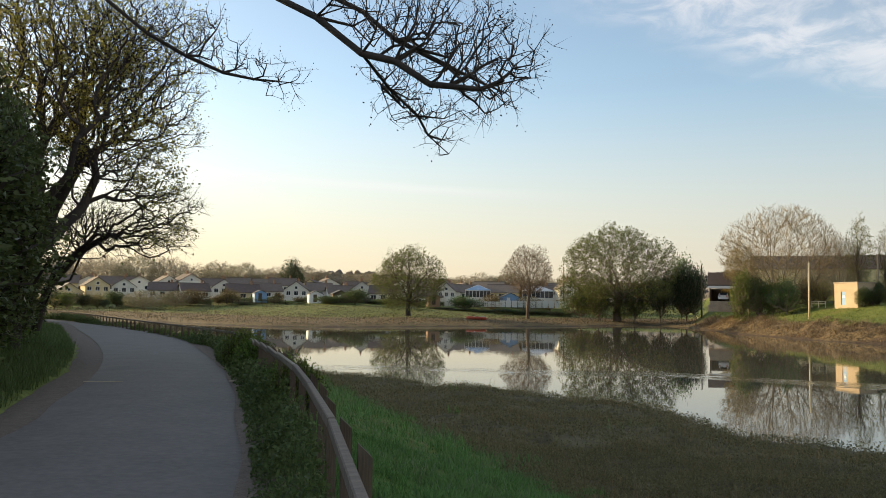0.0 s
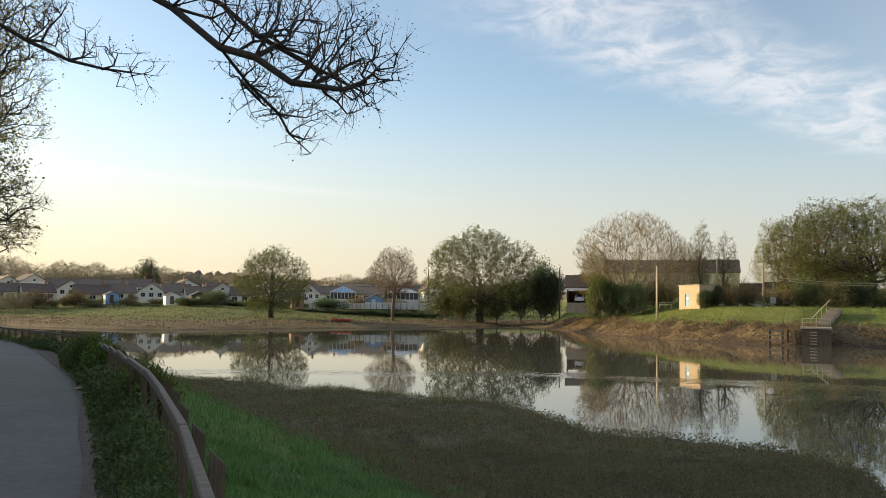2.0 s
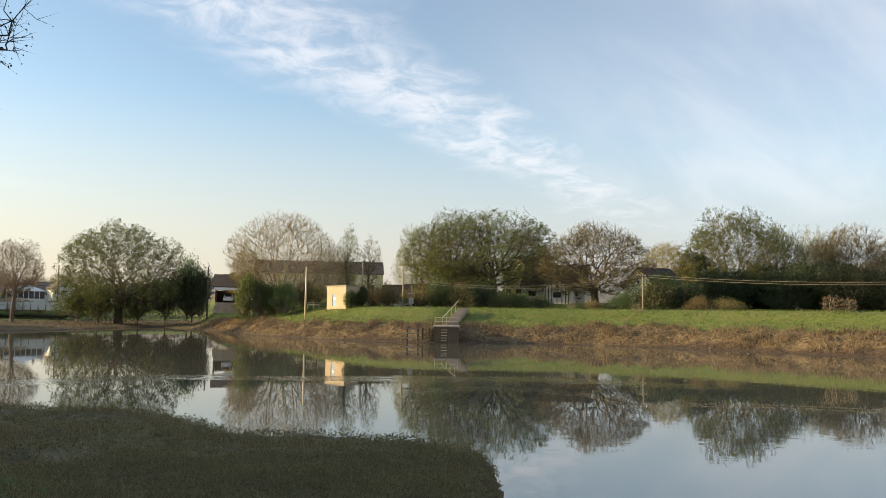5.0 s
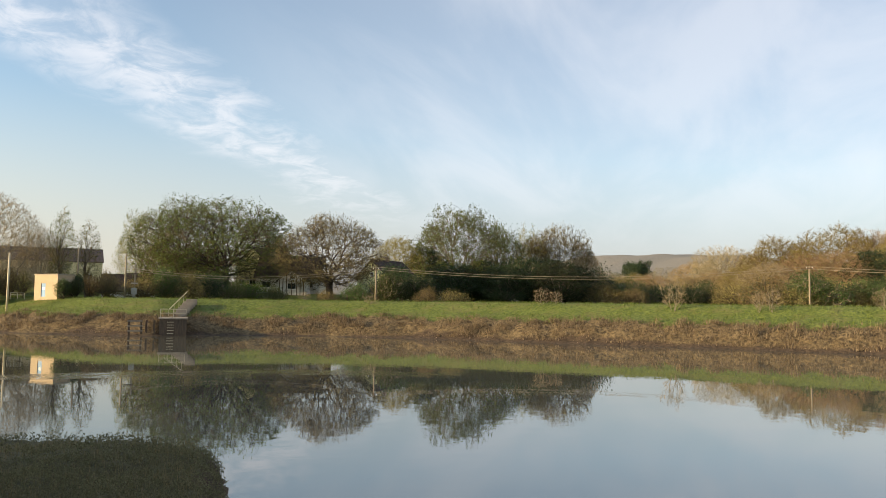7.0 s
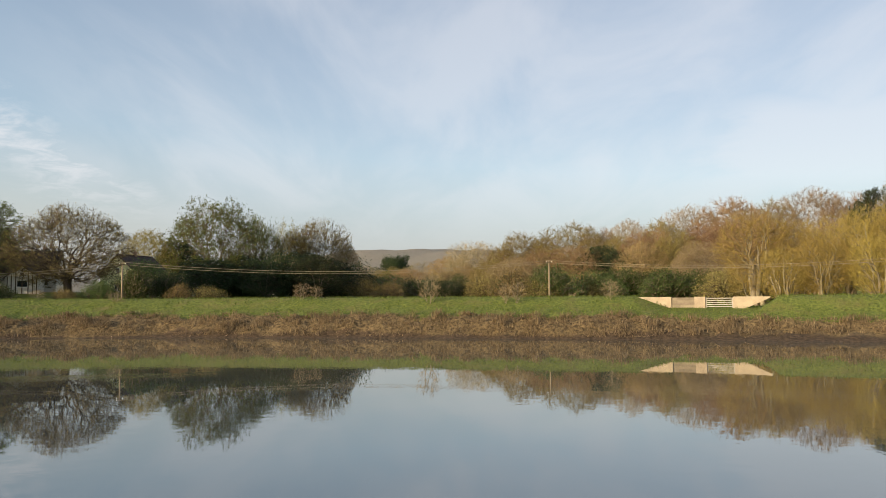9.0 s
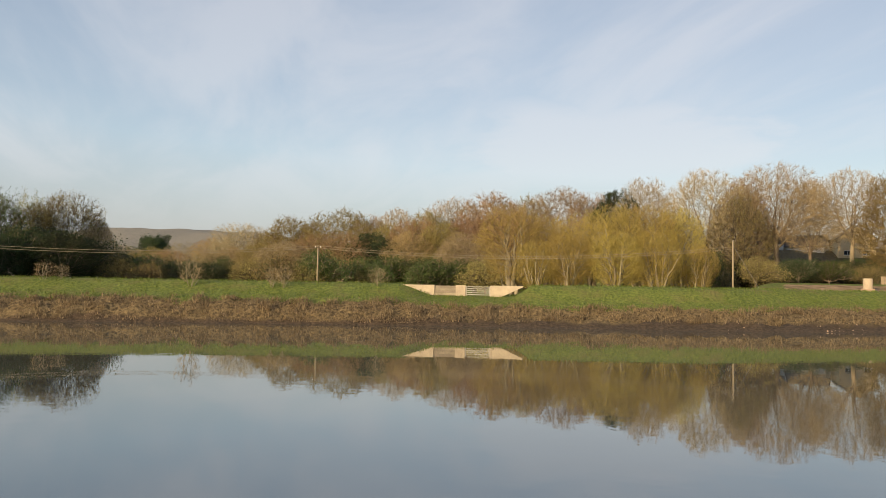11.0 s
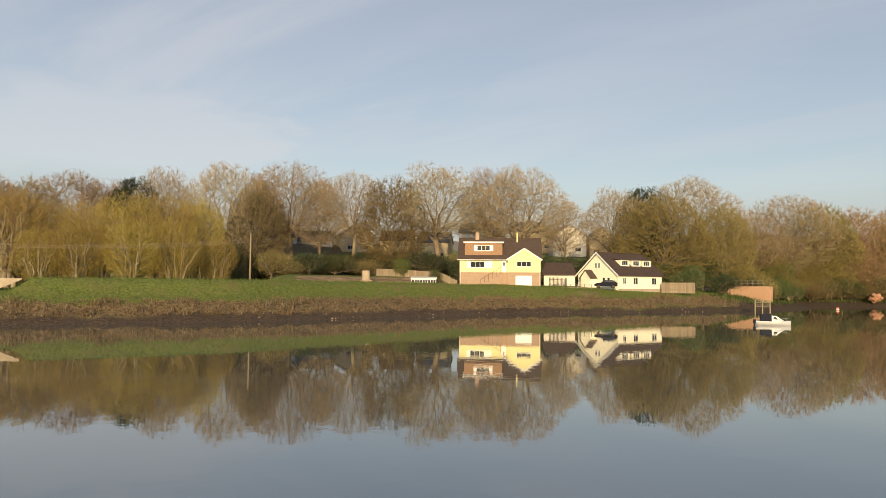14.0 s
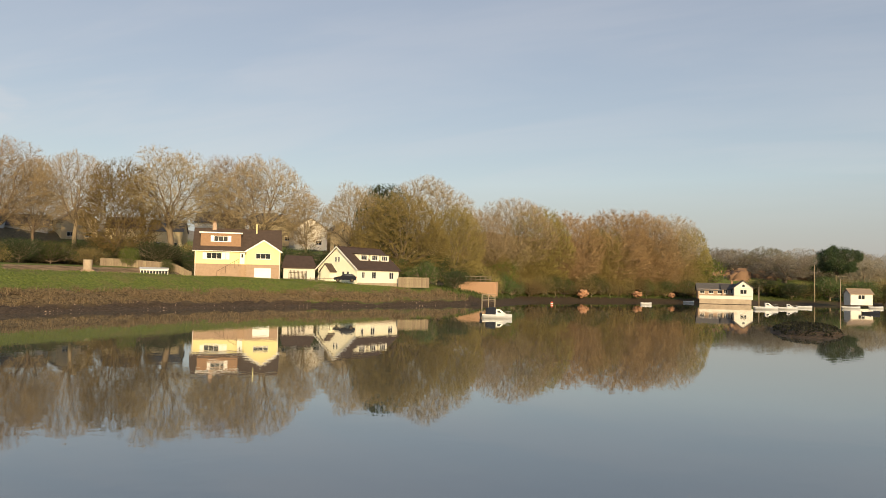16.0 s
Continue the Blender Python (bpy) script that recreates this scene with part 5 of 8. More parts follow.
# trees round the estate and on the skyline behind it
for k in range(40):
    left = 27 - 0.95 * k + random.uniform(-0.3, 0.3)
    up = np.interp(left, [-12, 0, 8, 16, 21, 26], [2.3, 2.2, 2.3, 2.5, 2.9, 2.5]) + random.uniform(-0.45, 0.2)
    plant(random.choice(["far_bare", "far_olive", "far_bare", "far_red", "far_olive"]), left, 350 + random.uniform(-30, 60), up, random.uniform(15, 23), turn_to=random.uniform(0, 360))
for k in range(20):
    left = 26 - 1.75 * k + random.uniform(-0.7, 0.7)
    plant(random.choice(["bush", "scrub", "scrub", "far_olive", "bush"]), left, 208 + random.uniform(-10, 22), random.uniform(0.1, 1.0), random.uniform(4, 10), turn_to=random.uniform(0, 360))
for k in range(46):
    left = 26.5 - 0.78 * k + random.uniform(-0.25, 0.25)
    if not -9.2 < left < 1.2:
        plant(random.choice(["bush", "scrub", "thicket", "bush", "scrub", "fresh"]), left, 214 + random.uniform(-5, 6), random.uniform(-0.1, 0.55), random.uniform(3.5, 7), turn_to=random.uniform(0, 360))
for k in range(16):
    plant(random.choice(["thicket", "bush", "bush"]), 0.4 - 0.62 * k, 199 + random.uniform(-1.5, 1.5), random.uniform(-0.45, -0.25), random.uniform(4, 6), turn_to=random.uniform(0, 360))
plant("cedar", 10.6, 300, 2.95, 10)


# ---- this bank: fence, overhanging limbs, hedge, grass ----
def wooden_fence():
    """A heavy single rail on the road side of squared posts."""
    line = np.array(smooth_line(FENCE, 6))
    run = np.concatenate([[0], np.cumsum(np.hypot(*np.diff(line, axis=0).T))])
    root = thing("wooden_fence", "weathered timber post-and-rail fence along the verge", "fence")
    posts = np.arange(0.4, run[-1], 1.22)
    xs, ys = np.interp(posts, run, line[:, 0]), np.interp(posts, run, line[:, 1])
    rng = random.Random(3)
    post = Geo()
    w = 0.04
    post.add([(-w, -w, -0.4), (w, -w, -0.4), (w, w, -0.4), (-w, w, -0.4), (-w, -w, 0.98), (w, -w, 0.90), (w, w, 0.90), (-w, w, 0.98)], [(3, 2, 1, 0), (4, 5, 6, 7), (0, 1, 5, 4), (1, 2, 6, 5), (2, 3, 7, 6), (3, 0, 4, 7)])
    pm = post.mesh("post", POST_WOOD)
    for i in range(len(xs)):
        j = min(i + 1, len(xs) - 1)
        d = Vector((xs[j] - xs[j - 1], ys[j] - ys[j - 1], 0)).normalized()
        side = Vector((-d.y, d.x, 0))
        yaw = math.degrees(math.atan2(side.y, side.x))
        top = 3.21 - 1.5 * dip(ys[i]) + rng.uniform(-0.015, 0.015)
        part("post", pm, POST_WOOD, root, m=pose(xs[i] + side.x * 0.12, ys[i] + side.y * 0.12, top - 1.0 + rng.uniform(-0.03, 0.03), rng.uniform(-1.5, 1.5), rng.uniform(-1.5, 1.5), yaw))
    for i in range(0, len(xs) - 2, 2):
        a, b_ = Vector((xs[i], ys[i], 3.15 - 1.5 * dip(ys[i]))), Vector((xs[i + 2], ys[i + 2], 3.15 - 1.5 * dip(ys[i + 2])))
        mid = Vector((xs[i + 1], ys[i + 1], 3.15 - 1.5 * dip(ys[i + 1])))
        length = (b_ - a).length
        bm = bmesh.new()
        bmesh.ops.create_cube(bm, size=1.0)
        bmesh.ops.scale(bm, vec=(0.058, length - 0.012, 0.085), verts=bm.verts)
        bmesh.ops.bevel(bm, geom=list(bm.edges), offset=0.008, segments=1, affect="EDGES")
        me = bpy.data.meshes.new("rail")
        bm.to_mesh(me)
        bm.free()
        me.materials.append(TIMBER)
        c = (a + b_) / 2 * 0.6 + mid * 0.4
        part("rail", me, TIMBER, root, m=pose(c.x, c.y, c.z + rng.uniform(-0.006, 0.006), 0, rng.uniform(-2, 2), math.degrees(math.atan2(b_.y - a.y, b_.x - a.x)) - 90))


wooden_fence()


def limb_tree():
    """The near roadside tree whose bare budding limbs reach over the lane."""
    rng = np.random.default_rng(8)
    root = thing("roadside_tree", "dark bare tree with budding limbs over the lane", "tree")
    fork = (-5.3, 5.9, 8.0)
    trunk = [(-5.6, 5.2, 2.2), (-5.6, 5.3, 3.6), (-5.5, 5.5, 5.0), (-5.4, 5.7, 6.6), fork]
    g = Geo()
    for a, b_, r0, r1 in zip(trunk, trunk[1:], (0.34, 0.29, 0.26, 0.23), (0.29, 0.26, 0.23, 0.19)):
        g.tube(a, b_, r0, r1, 10)
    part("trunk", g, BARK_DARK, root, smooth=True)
    plans = (
        ([fork, (-3.6, 6.6, 8.0), (-1.91, 6.73, 7.02), (-1.4, 6.45, 6.49), (-1.05, 6.31, 6.28), (-0.66, 6.16, 5.94), (-0.39, 6.09, 5.86), (-0.12, 6.0, 5.66), (0.26, 5.9, 5.60), (0.55, 5.75, 5.64)],
         [((0.35, 6.1, 5.92), (0.36, 0.45, 0.26)), ((0.52, 6.0, 5.86), (0.26, 0.35, 0.20)), ((-0.1, 6.2, 6.2), (0.55, 0.5, 0.18)), ((0.35, 6.2, 5.6), (0.28, 0.4, 0.12)), ((-0.5, 6.3, 6.4), (0.5, 0.5, 0.15)), ((0.62, 5.8, 5.86), (0.13, 0.2, 0.13))], 380, 0.0021, 0.030),
        ([fork, (-3.2, 6.9, 8.1), (-1.14, 6.81, 6.71), (-0.73, 6.76, 6.5), (-0.43, 6.69, 6.23), (0.0, 6.6, 5.99), (0.33, 6.49, 5.8), (0.5, 6.45, 5.62)],
         [((0.1, 6.6, 5.95), (0.45, 0.4, 0.18)), ((0.42, 6.5, 5.66), (0.22, 0.3, 0.12)), ((-0.2, 6.7, 6.35), (0.45, 0.4, 0.16))], 200, 0.0021, 0.022),
        ([(-0.66, 6.16, 5.94), (-0.46, 6.58, 5.77), (-0.24, 7.0, 5.65), (-0.15, 7.2, 5.52), (0.04, 7.4, 5.39)],
         [((-0.35, 6.8, 5.68), (0.26, 0.3, 0.13)), ((0.0, 7.35, 5.5), (0.17, 0.15, 0.13)), ((-0.05, 7.1, 5.68), (0.25, 0.25, 0.10)), ((-0.45, 6.7, 5.95), (0.22, 0.3, 0.14))], 150, 0.0021, 0.013),
        ([fork, (-4.4, 7.2, 7.8), (-3.72, 7.64, 7.35), (-3.34, 7.71, 6.92), (-2.95, 7.76, 6.61), (-2.57, 7.79, 6.4), (-2.2, 7.8, 6.24), (-1.9, 7.8, 6.18), (-1.65, 7.8, 6.16)],
         [((-2.0, 7.75, 6.33), (0.42, 0.3, 0.13)), ((-1.62, 7.82, 6.1), (0.22, 0.25, 0.12)), ((-2.5, 7.65, 6.6), (0.45, 0.4, 0.16)), ((-1.45, 7.8, 6.24), (0.16, 0.2, 0.08))], 150, 0.0021, 0.020),
    )
    for line, blobs, count, tip, most in plans:
        P, par, load = grow(rng, [(c, tuple(1.25 * q for q in r)) for c, r in blobs], int(count * 1.25), line, 0.35, 0.03, 0.16)
        nt_ = len(line)
        load[:nt_] = np.maximum(load[:nt_], np.linspace((most / tip) ** (1 / 0.46), 6, nt_))
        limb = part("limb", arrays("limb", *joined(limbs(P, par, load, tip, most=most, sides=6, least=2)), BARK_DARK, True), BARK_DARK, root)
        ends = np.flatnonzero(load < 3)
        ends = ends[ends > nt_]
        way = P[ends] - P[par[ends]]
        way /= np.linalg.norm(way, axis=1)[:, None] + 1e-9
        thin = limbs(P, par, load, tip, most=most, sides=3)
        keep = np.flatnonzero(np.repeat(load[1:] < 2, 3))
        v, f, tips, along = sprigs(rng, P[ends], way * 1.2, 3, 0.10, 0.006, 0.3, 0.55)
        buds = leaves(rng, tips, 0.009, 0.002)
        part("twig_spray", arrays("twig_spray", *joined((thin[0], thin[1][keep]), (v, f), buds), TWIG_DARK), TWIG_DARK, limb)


limb_tree()


def lane_tree(name, seed, blobs, trunk, count, twig_mat, leaf_mat, leaf_n, leaf, label, tip=0.006, most=0.3, twigs=7, twig_len=0.42):
    rng = np.random.default_rng(seed)
    root = thing(name, label, "tree")
    P, par, load = grow(rng, blobs, count, trunk, 0.5, 0.05, 0.10)
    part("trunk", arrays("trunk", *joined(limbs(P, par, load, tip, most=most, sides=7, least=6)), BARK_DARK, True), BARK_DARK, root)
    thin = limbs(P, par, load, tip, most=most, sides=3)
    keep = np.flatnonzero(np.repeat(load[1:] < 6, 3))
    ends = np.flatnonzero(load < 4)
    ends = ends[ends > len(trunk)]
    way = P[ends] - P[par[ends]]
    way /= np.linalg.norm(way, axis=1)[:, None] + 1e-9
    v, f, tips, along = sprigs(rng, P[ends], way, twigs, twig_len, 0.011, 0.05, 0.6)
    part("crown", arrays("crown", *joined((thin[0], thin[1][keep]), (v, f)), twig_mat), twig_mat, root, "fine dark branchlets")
    if leaf_n:
        src = np.concatenate([tips, along])
        lit = src[rng.integers(0, len(src), leaf_n)]
        part("foliage", arrays("foliage", *leaves(rng, lit, leaf, leaf), leaf_mat), leaf_mat, root)
    return root


# leaning trees at the bend of the lane
A = spot(26.8, 25)
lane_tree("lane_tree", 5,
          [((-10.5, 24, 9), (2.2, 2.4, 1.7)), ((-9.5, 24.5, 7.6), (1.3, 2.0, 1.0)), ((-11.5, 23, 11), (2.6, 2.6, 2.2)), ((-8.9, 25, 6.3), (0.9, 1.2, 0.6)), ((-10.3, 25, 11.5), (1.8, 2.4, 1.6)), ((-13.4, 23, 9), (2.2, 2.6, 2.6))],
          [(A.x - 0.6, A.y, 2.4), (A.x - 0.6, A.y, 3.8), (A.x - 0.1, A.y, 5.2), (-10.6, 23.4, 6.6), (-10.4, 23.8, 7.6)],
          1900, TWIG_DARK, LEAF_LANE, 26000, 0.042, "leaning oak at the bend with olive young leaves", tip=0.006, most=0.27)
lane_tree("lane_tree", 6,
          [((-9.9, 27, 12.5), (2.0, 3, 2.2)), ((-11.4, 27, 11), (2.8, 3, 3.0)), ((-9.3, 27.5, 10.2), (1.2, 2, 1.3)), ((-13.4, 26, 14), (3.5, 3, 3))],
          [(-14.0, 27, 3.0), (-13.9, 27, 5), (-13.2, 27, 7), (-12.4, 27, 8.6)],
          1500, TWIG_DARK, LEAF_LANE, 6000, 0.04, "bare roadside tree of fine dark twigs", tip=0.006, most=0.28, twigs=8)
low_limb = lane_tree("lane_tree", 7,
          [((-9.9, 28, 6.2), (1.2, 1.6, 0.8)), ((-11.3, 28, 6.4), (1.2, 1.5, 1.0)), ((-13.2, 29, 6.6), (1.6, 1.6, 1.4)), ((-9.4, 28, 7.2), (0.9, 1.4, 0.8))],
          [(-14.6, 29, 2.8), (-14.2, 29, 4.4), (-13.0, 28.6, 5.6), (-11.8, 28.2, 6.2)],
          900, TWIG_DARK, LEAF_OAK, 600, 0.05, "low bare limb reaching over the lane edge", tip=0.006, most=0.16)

ivy = make_bush("ivy_thicket", 81, 4.6, 3.4, 9000, LEAF_IVY, "ivy-clad hedge bank in deep shade", 0.05, BARK_DARK, "hedge")
KINDS["ivy"] = ivy
for left, far, top, wide in ((32.0, 16, 5.6, 3.2), (31.2, 20, 6.2, 3.2), (30.4, 25, 7.0, 3.4), (30.0, 31, 6.8, 4.0), (29.6, 38, 6.4, 4.4), (29.5, 47, 6.8, 5.5), (31.0, 58, 7.0, 6), (28.0, 24.6, 8.6, 2.3), (28.9, 23.4, 9.5, 2.8), (27.8, 25.4, 5.4, 1.7), (29.9, 20.5, 9, 2.8), (28.6, 25.5, 9.0, 2.2), (33.5, 12.5, 4.6, 2.8), (29.9, 24, 8.8, 2.4), (34.5, 19, 8.2, 4.5), (32, 26, 9.0, 5), (38, 13, 6.5, 4)):
    p = spot(left, far)
    up = math.degrees(math.atan2(top - EYE, far))
    plant("ivy", left, far, up, wide, base=height(p.x, p.y) - 0.2, turn_to=left * 90)
FAR_FENCE = [(x + 0.55, y + 0.3, 2.86 - 1.5 * dip(y) - 0.14 * (k % 3), 1.0 + 0.03 * k) for k, (x, y) in enumerate(smooth_line(FENCE[1:10], 4))]
KINDS["bramble"] = make_bush("bramble_bush", 82, 1.2, 2.2, 5000, LEAF_FRESH, "bramble bush with green spring leaves", 0.034, BARK_DARK)
for x, y, top, wide in ((-5.6, 23.4, 3.15, 1.6), (-4.9, 21.0, 3.0, 1.2), (-2.2, 12.6, 3.12, 0.8), (-2.9, 14.6, 2.9, 0.9), (-11.0, 18.6, 3.3, 2.0), (-9.6, 14.2, 3.1, 2.0), (-12.6, 22.6, 3.6, 2.2), (-17.5, 32, 3.8, 2.8), (-10.4, 16.4, 3.6, 2.2), (-15.0, 27.5, 3.9, 2.4), (-8.4, 11.0, 3.0, 1.8), *FAR_FENCE):
    far = math.hypot(x, y)
    plant("bramble", math.degrees(math.atan2(-x, y)), far, math.degrees(math.atan2(top - EYE, far)), wide, turn_to=x * 77)
# the unseen wood on the rising ground beside the lane, added towards the sun for shade
for left, far, tall, wide in ((46, 24, 14, 10), (52, 22, 15, 12), (50, 34, 16, 14), (56, 30, 15, 14), (62, 27, 15, 13), (68, 40, 16, 15), (50, 48, 17, 15), (55, 54, 18, 16), (60, 46, 17, 15), (57, 68, 19, 17), (52, 72, 19, 17), (64, 72, 19, 17), (47, 58, 17, 15), (66, 18, 15, 11), (80, 20, 14, 11), (58, 40, 16, 14), (72, 34, 15, 13), (92, 26, 14, 12), (63, 56, 16, 15)):
    p = spot(left, far)
    # the top follows the sun's slope, so that the lane lies in shade
    top = 4.6 + 0.2126 * far * math.cos(radians(left - SUN_LEFT))
    plant("holm" if far > 30 and left % 3 else "thicket", left, far, math.degrees(math.atan2(top - EYE, far)), wide, turn_to=left * 31)
# more trees out of view, just tall enough to shade the marsh
for left, far, wide in ((36.5, 46, 9), (36, 56, 11), (35, 68, 11), (34.6, 80, 12), (34, 92, 12), (33.6, 106, 12), (38, 60, 12), (37.5, 76, 13), (36.4, 92, 13), (40, 50, 12), (42, 66, 14), (41, 84, 15), (39, 100, 15), (45, 78, 15)):
    top = 3.4 + 0.2126 * far * math.cos(radians(left - SUN_LEFT))
    plant("holm", left, far, math.degrees(math.atan2(top - EYE, far)), wide, turn_to=left * 57)
for left, far, top, wide in ((45, 12, 6.8, 5), (58, 12, 7, 5), (72, 11, 7, 5), (86, 12, 7, 5), (50, 17, 8.5, 6), (65, 16, 8.5, 6), (40, 22, 9, 6), (54, 28, 10, 8), (68, 26, 10, 8)):
    p = spot(left, far)
    plant("thicket", left, far, math.degrees(math.atan2(top - EYE, far)), wide, turn_to=left * 41)


def blades(rng, xy, z, low, high, width, lean):
    """Bent grass blades of three triangles each."""
    n = len(xy)
    a = rng.uniform(0, 2 * np.pi, n)
    h = rng.uniform(low, high, n)
    s = np.stack([np.cos(a), np.sin(a), np.zeros(n)], 1) * (width / 2)
    l = np.stack([-np.sin(a), np.cos(a), np.zeros(n)], 1) * (h * lean * rng.uniform(0.2, 1.2, n))[:, None]
    o = np.stack([xy[:, 0], xy[:, 1], z - 0.02], 1)
    up = np.array([[0, 0, 1.0]]) * h[:, None]
    mid = o + l * 0.35 + up * 0.6
    v = np.stack([o - s, o + s, mid + s * 0.75, mid - s * 0.75, o + l + up], 1).reshape(-1, 3)
    i = np.arange(n)[:, None] * 5
    return v, np.concatenate([i + np.array([[0, 1, 2]]), i + np.array([[0, 2, 3]]), i + np.array([[3, 2, 4]])])


def sow(rng, left, far, count, test, power=0.5):
    """Random places in a sector of the plan that pass the test on height, masks and shore distance."""
    a = np.radians(rng.uniform(min(left), max(left), count))
    r = (far[0] ** (1 / power) + (far[1] ** (1 / power) - far[0] ** (1 / power)) * rng.random(count)) ** power
    xy = np.stack([-r * np.sin(a), r * np.cos(a)], 1)
    z, masks, s = land(xy)
    ok = test(xy, z, masks, s)
    return xy[ok], z[ok]


def stuff(name, me, label, category):
    return tagged(new(name, me), label, category, kind="stuff")


rng = np.random.default_rng(17)
beside = lambda xy: inside(xy, FENCE + NEAR[::-1])
lane = lambda xy: inside(xy, ROAD_R + VERGE_L[::-1])
turf = []
for near, end, count, low, high, width in ((2.6, 7, 85000, 0.05, 0.18, 0.006), (7, 15, 85000, 0.06, 0.21, 0.010), (15, 42, 40000, 0.10, 0.28, 0.02)):
    xy, z = sow(rng, (-12, 12), (near, end), count, lambda p, z, m, s: beside(p) & (z > 0.70), 0.7)
    lush = np.clip(0.75 + 0.6 * waves(xy, 0.33, 1.0) + 0.35 * waves(xy, 0.8, 7.0), 0.35, 1.7)
    turf.append(blades(rng, xy, z, low * lush, high * lush, width, 0.9))
xy, z = sow(rng, (-175, -12), (1.2, 9), 16000, lambda p, z, m, s: beside(p) & (z > 0.70), 0.7)
turf.append(blades(rng, xy, z, 0.06, 0.18, 0.010, 0.9))
stuff("grass", arrays("grass", *joined(*turf), MEADOW), "lush green grass on the bank below the fence", "grass")
xy, z = sow(rng, (-30, 12), (4, 30), 26000, lambda p, z, m, s: beside(p) & (z > 0.68) & (waves(p, 1.3, 4) > 0.1), 0.8)
stuff("dewy_grass", arrays("dewy_grass", *blades(rng, xy, z, 0.12, 0.34, 0.007, 1.2), GRASS_PALE), "pale dewy grass tufts on the bank", "grass")
rail_line = np.array(smooth_line(FENCE, 6))
rail_run = np.concatenate([[0], np.cumsum(np.hypot(*np.diff(rail_line, axis=0).T))])
weeds = []
for y0, y1, count, size, width in ((2.2, 7.5, 26000, 0.02, 0.008), (7.5, 16, 26000, 0.028, 0.013), (16, 90, 36000, 0.05, 0.03)):
    u = rng.uniform(rail_run[0], rail_run[-1], count * 12)
    xy = np.stack([np.interp(u, rail_run, rail_line[:, 0]), np.interp(u, rail_run, rail_line[:, 1])], 1) - np.stack([rng.random(len(u)) ** 0.8 * 1.05 - 0.12, np.zeros(len(u))], 1)
    xy = xy[(xy[:, 1] > y0) & (xy[:, 1] < y1) & ~lane(xy)][:count]
    z = land(xy)[0]
    full = np.clip(0.6 + 0.5 * waves(xy, 0.5, 2.0), 0.2, 1.1) * np.clip(away(xy, ROAD_R)[0] * 2.2, 0.2, 1)
    hgt = rng.random(len(xy)) ** 0.9 * 0.72 * full
    weeds += [leaves(rng, np.stack([xy[:, 0], xy[:, 1], z + hgt], 1), size, 0.02), blades(rng, xy[::4], z[::4], 0.1 * full[::4] + 0.04, 0.7 * full[::4] + 0.06, width, 0.5)]
stuff("verge_weeds", arrays("verge_weeds", *joined(*weeds), LEAF_VERGE), "dark green weeds growing under the fence rail", "weeds")
xy, z = sow(rng, (18, 34), (8, 60), 90000, lambda p, z, m, s: ~lane(p) & ~beside(p) & (away(p, VERGE_L)[0] < away(p, ROAD_R)[0]) & (away(p, VERGE_L)[0] < 3.5) & (away(p, VERGE_L)[0] > 0.12 * rng.random(len(p))), 0.85)
stuff("hedge_bank_grass", arrays("hedge_bank_grass", *blades(rng, xy, z, 0.08, 0.42, 0.012, 0.8), LEAF_VERGE), "shaded grass and weeds at the foot of the hedge", "grass")
salt = lambda p, z, m, s: beside(p) & (z > 0.03) & (z < 0.95) & (m["marsh"] + 0.4 * rng.random(len(p)) > 0.5)
scrubs = []
for near, end, count, size in ((8, 20, 200000, 0.02), (20, 45, 120000, 0.032)):
    xy, z = sow(rng, (-50, 14), (near, end), count, salt, 0.7)
    hgt = (rng.random(len(xy)) ** 0.8) * (0.06 + 0.24 * (waves(xy, 0.9, 6) + 1) / 2)
    scrubs += [leaves(rng, np.stack([xy[:, 0], xy[:, 1], z + hgt], 1), size, 0.02), blades(rng, xy[::4], z[::4], 0.08, 0.24, 0.006, 0.5)]
xy, z = sow(rng, (-50, 14), (8, 42), 110000, lambda p, z, m, s: salt(p, z, m, s) & (waves(p, 1.7, 2) + 0.5 * waves(p, 0.6, 4) > -0.25) & (s > 0.5), 0.7)
stuff("marsh_grass", arrays("marsh_grass", *blades(rng, xy, z, 0.10, 0.30, 0.010, 0.9), MARSH_GRASS), "brown and olive grass all over the saltmarsh", "grass")
stuff("saltmarsh", arrays("saltmarsh", *joined(*scrubs), SEDGE), "low dark saltmarsh shrubs along the water", "marsh")
xy, z = sow(rng, (-34, 14), (8, 40), 60000, lambda p, z, m, s: beside(p) & (z > 0.5) & (z < 0.95) & (np.abs(z - 0.72 - 0.1 * waves(p, 2.0, 5)) < 0.07) & (rng.random(len(p)) < 0.55 + 0.4 * waves(p, 0.8, 3)), 0.8)
stuff("dry_grass", arrays("dry_grass", *blades(rng, xy[::2], z[::2], 0.3, 0.8, 0.006, 0.7), REED), "long dry straw-coloured grass at the marsh edge", "grass")
xy, z = sow(rng, (-172, -100), (6.0, 12.5), 9000, lambda p, z, m, s: (z > 0.25) & (z < 1.6) & (s < 2.5), 0.8)
stuff("bank_grass", arrays("bank_grass", *blades(rng, xy, z, 0.15, 0.5, 0.012, 0.7), SEDGE), "rough grass on the near water's edge", "grass")


# the far flood bank: dry reeds over the mud, rough grass above
def tufts(rng, xy, z, low, high, width, each, spread_by, lean):
    k = np.repeat(np.arange(len(xy)), each)
    low, high = (np.broadcast_to(q, len(xy))[k] for q in (low, high))
    return blades(rng, xy[k] + rng.normal(size=(len(k), 2)) * spread_by, z[k], low, high, width, lean)


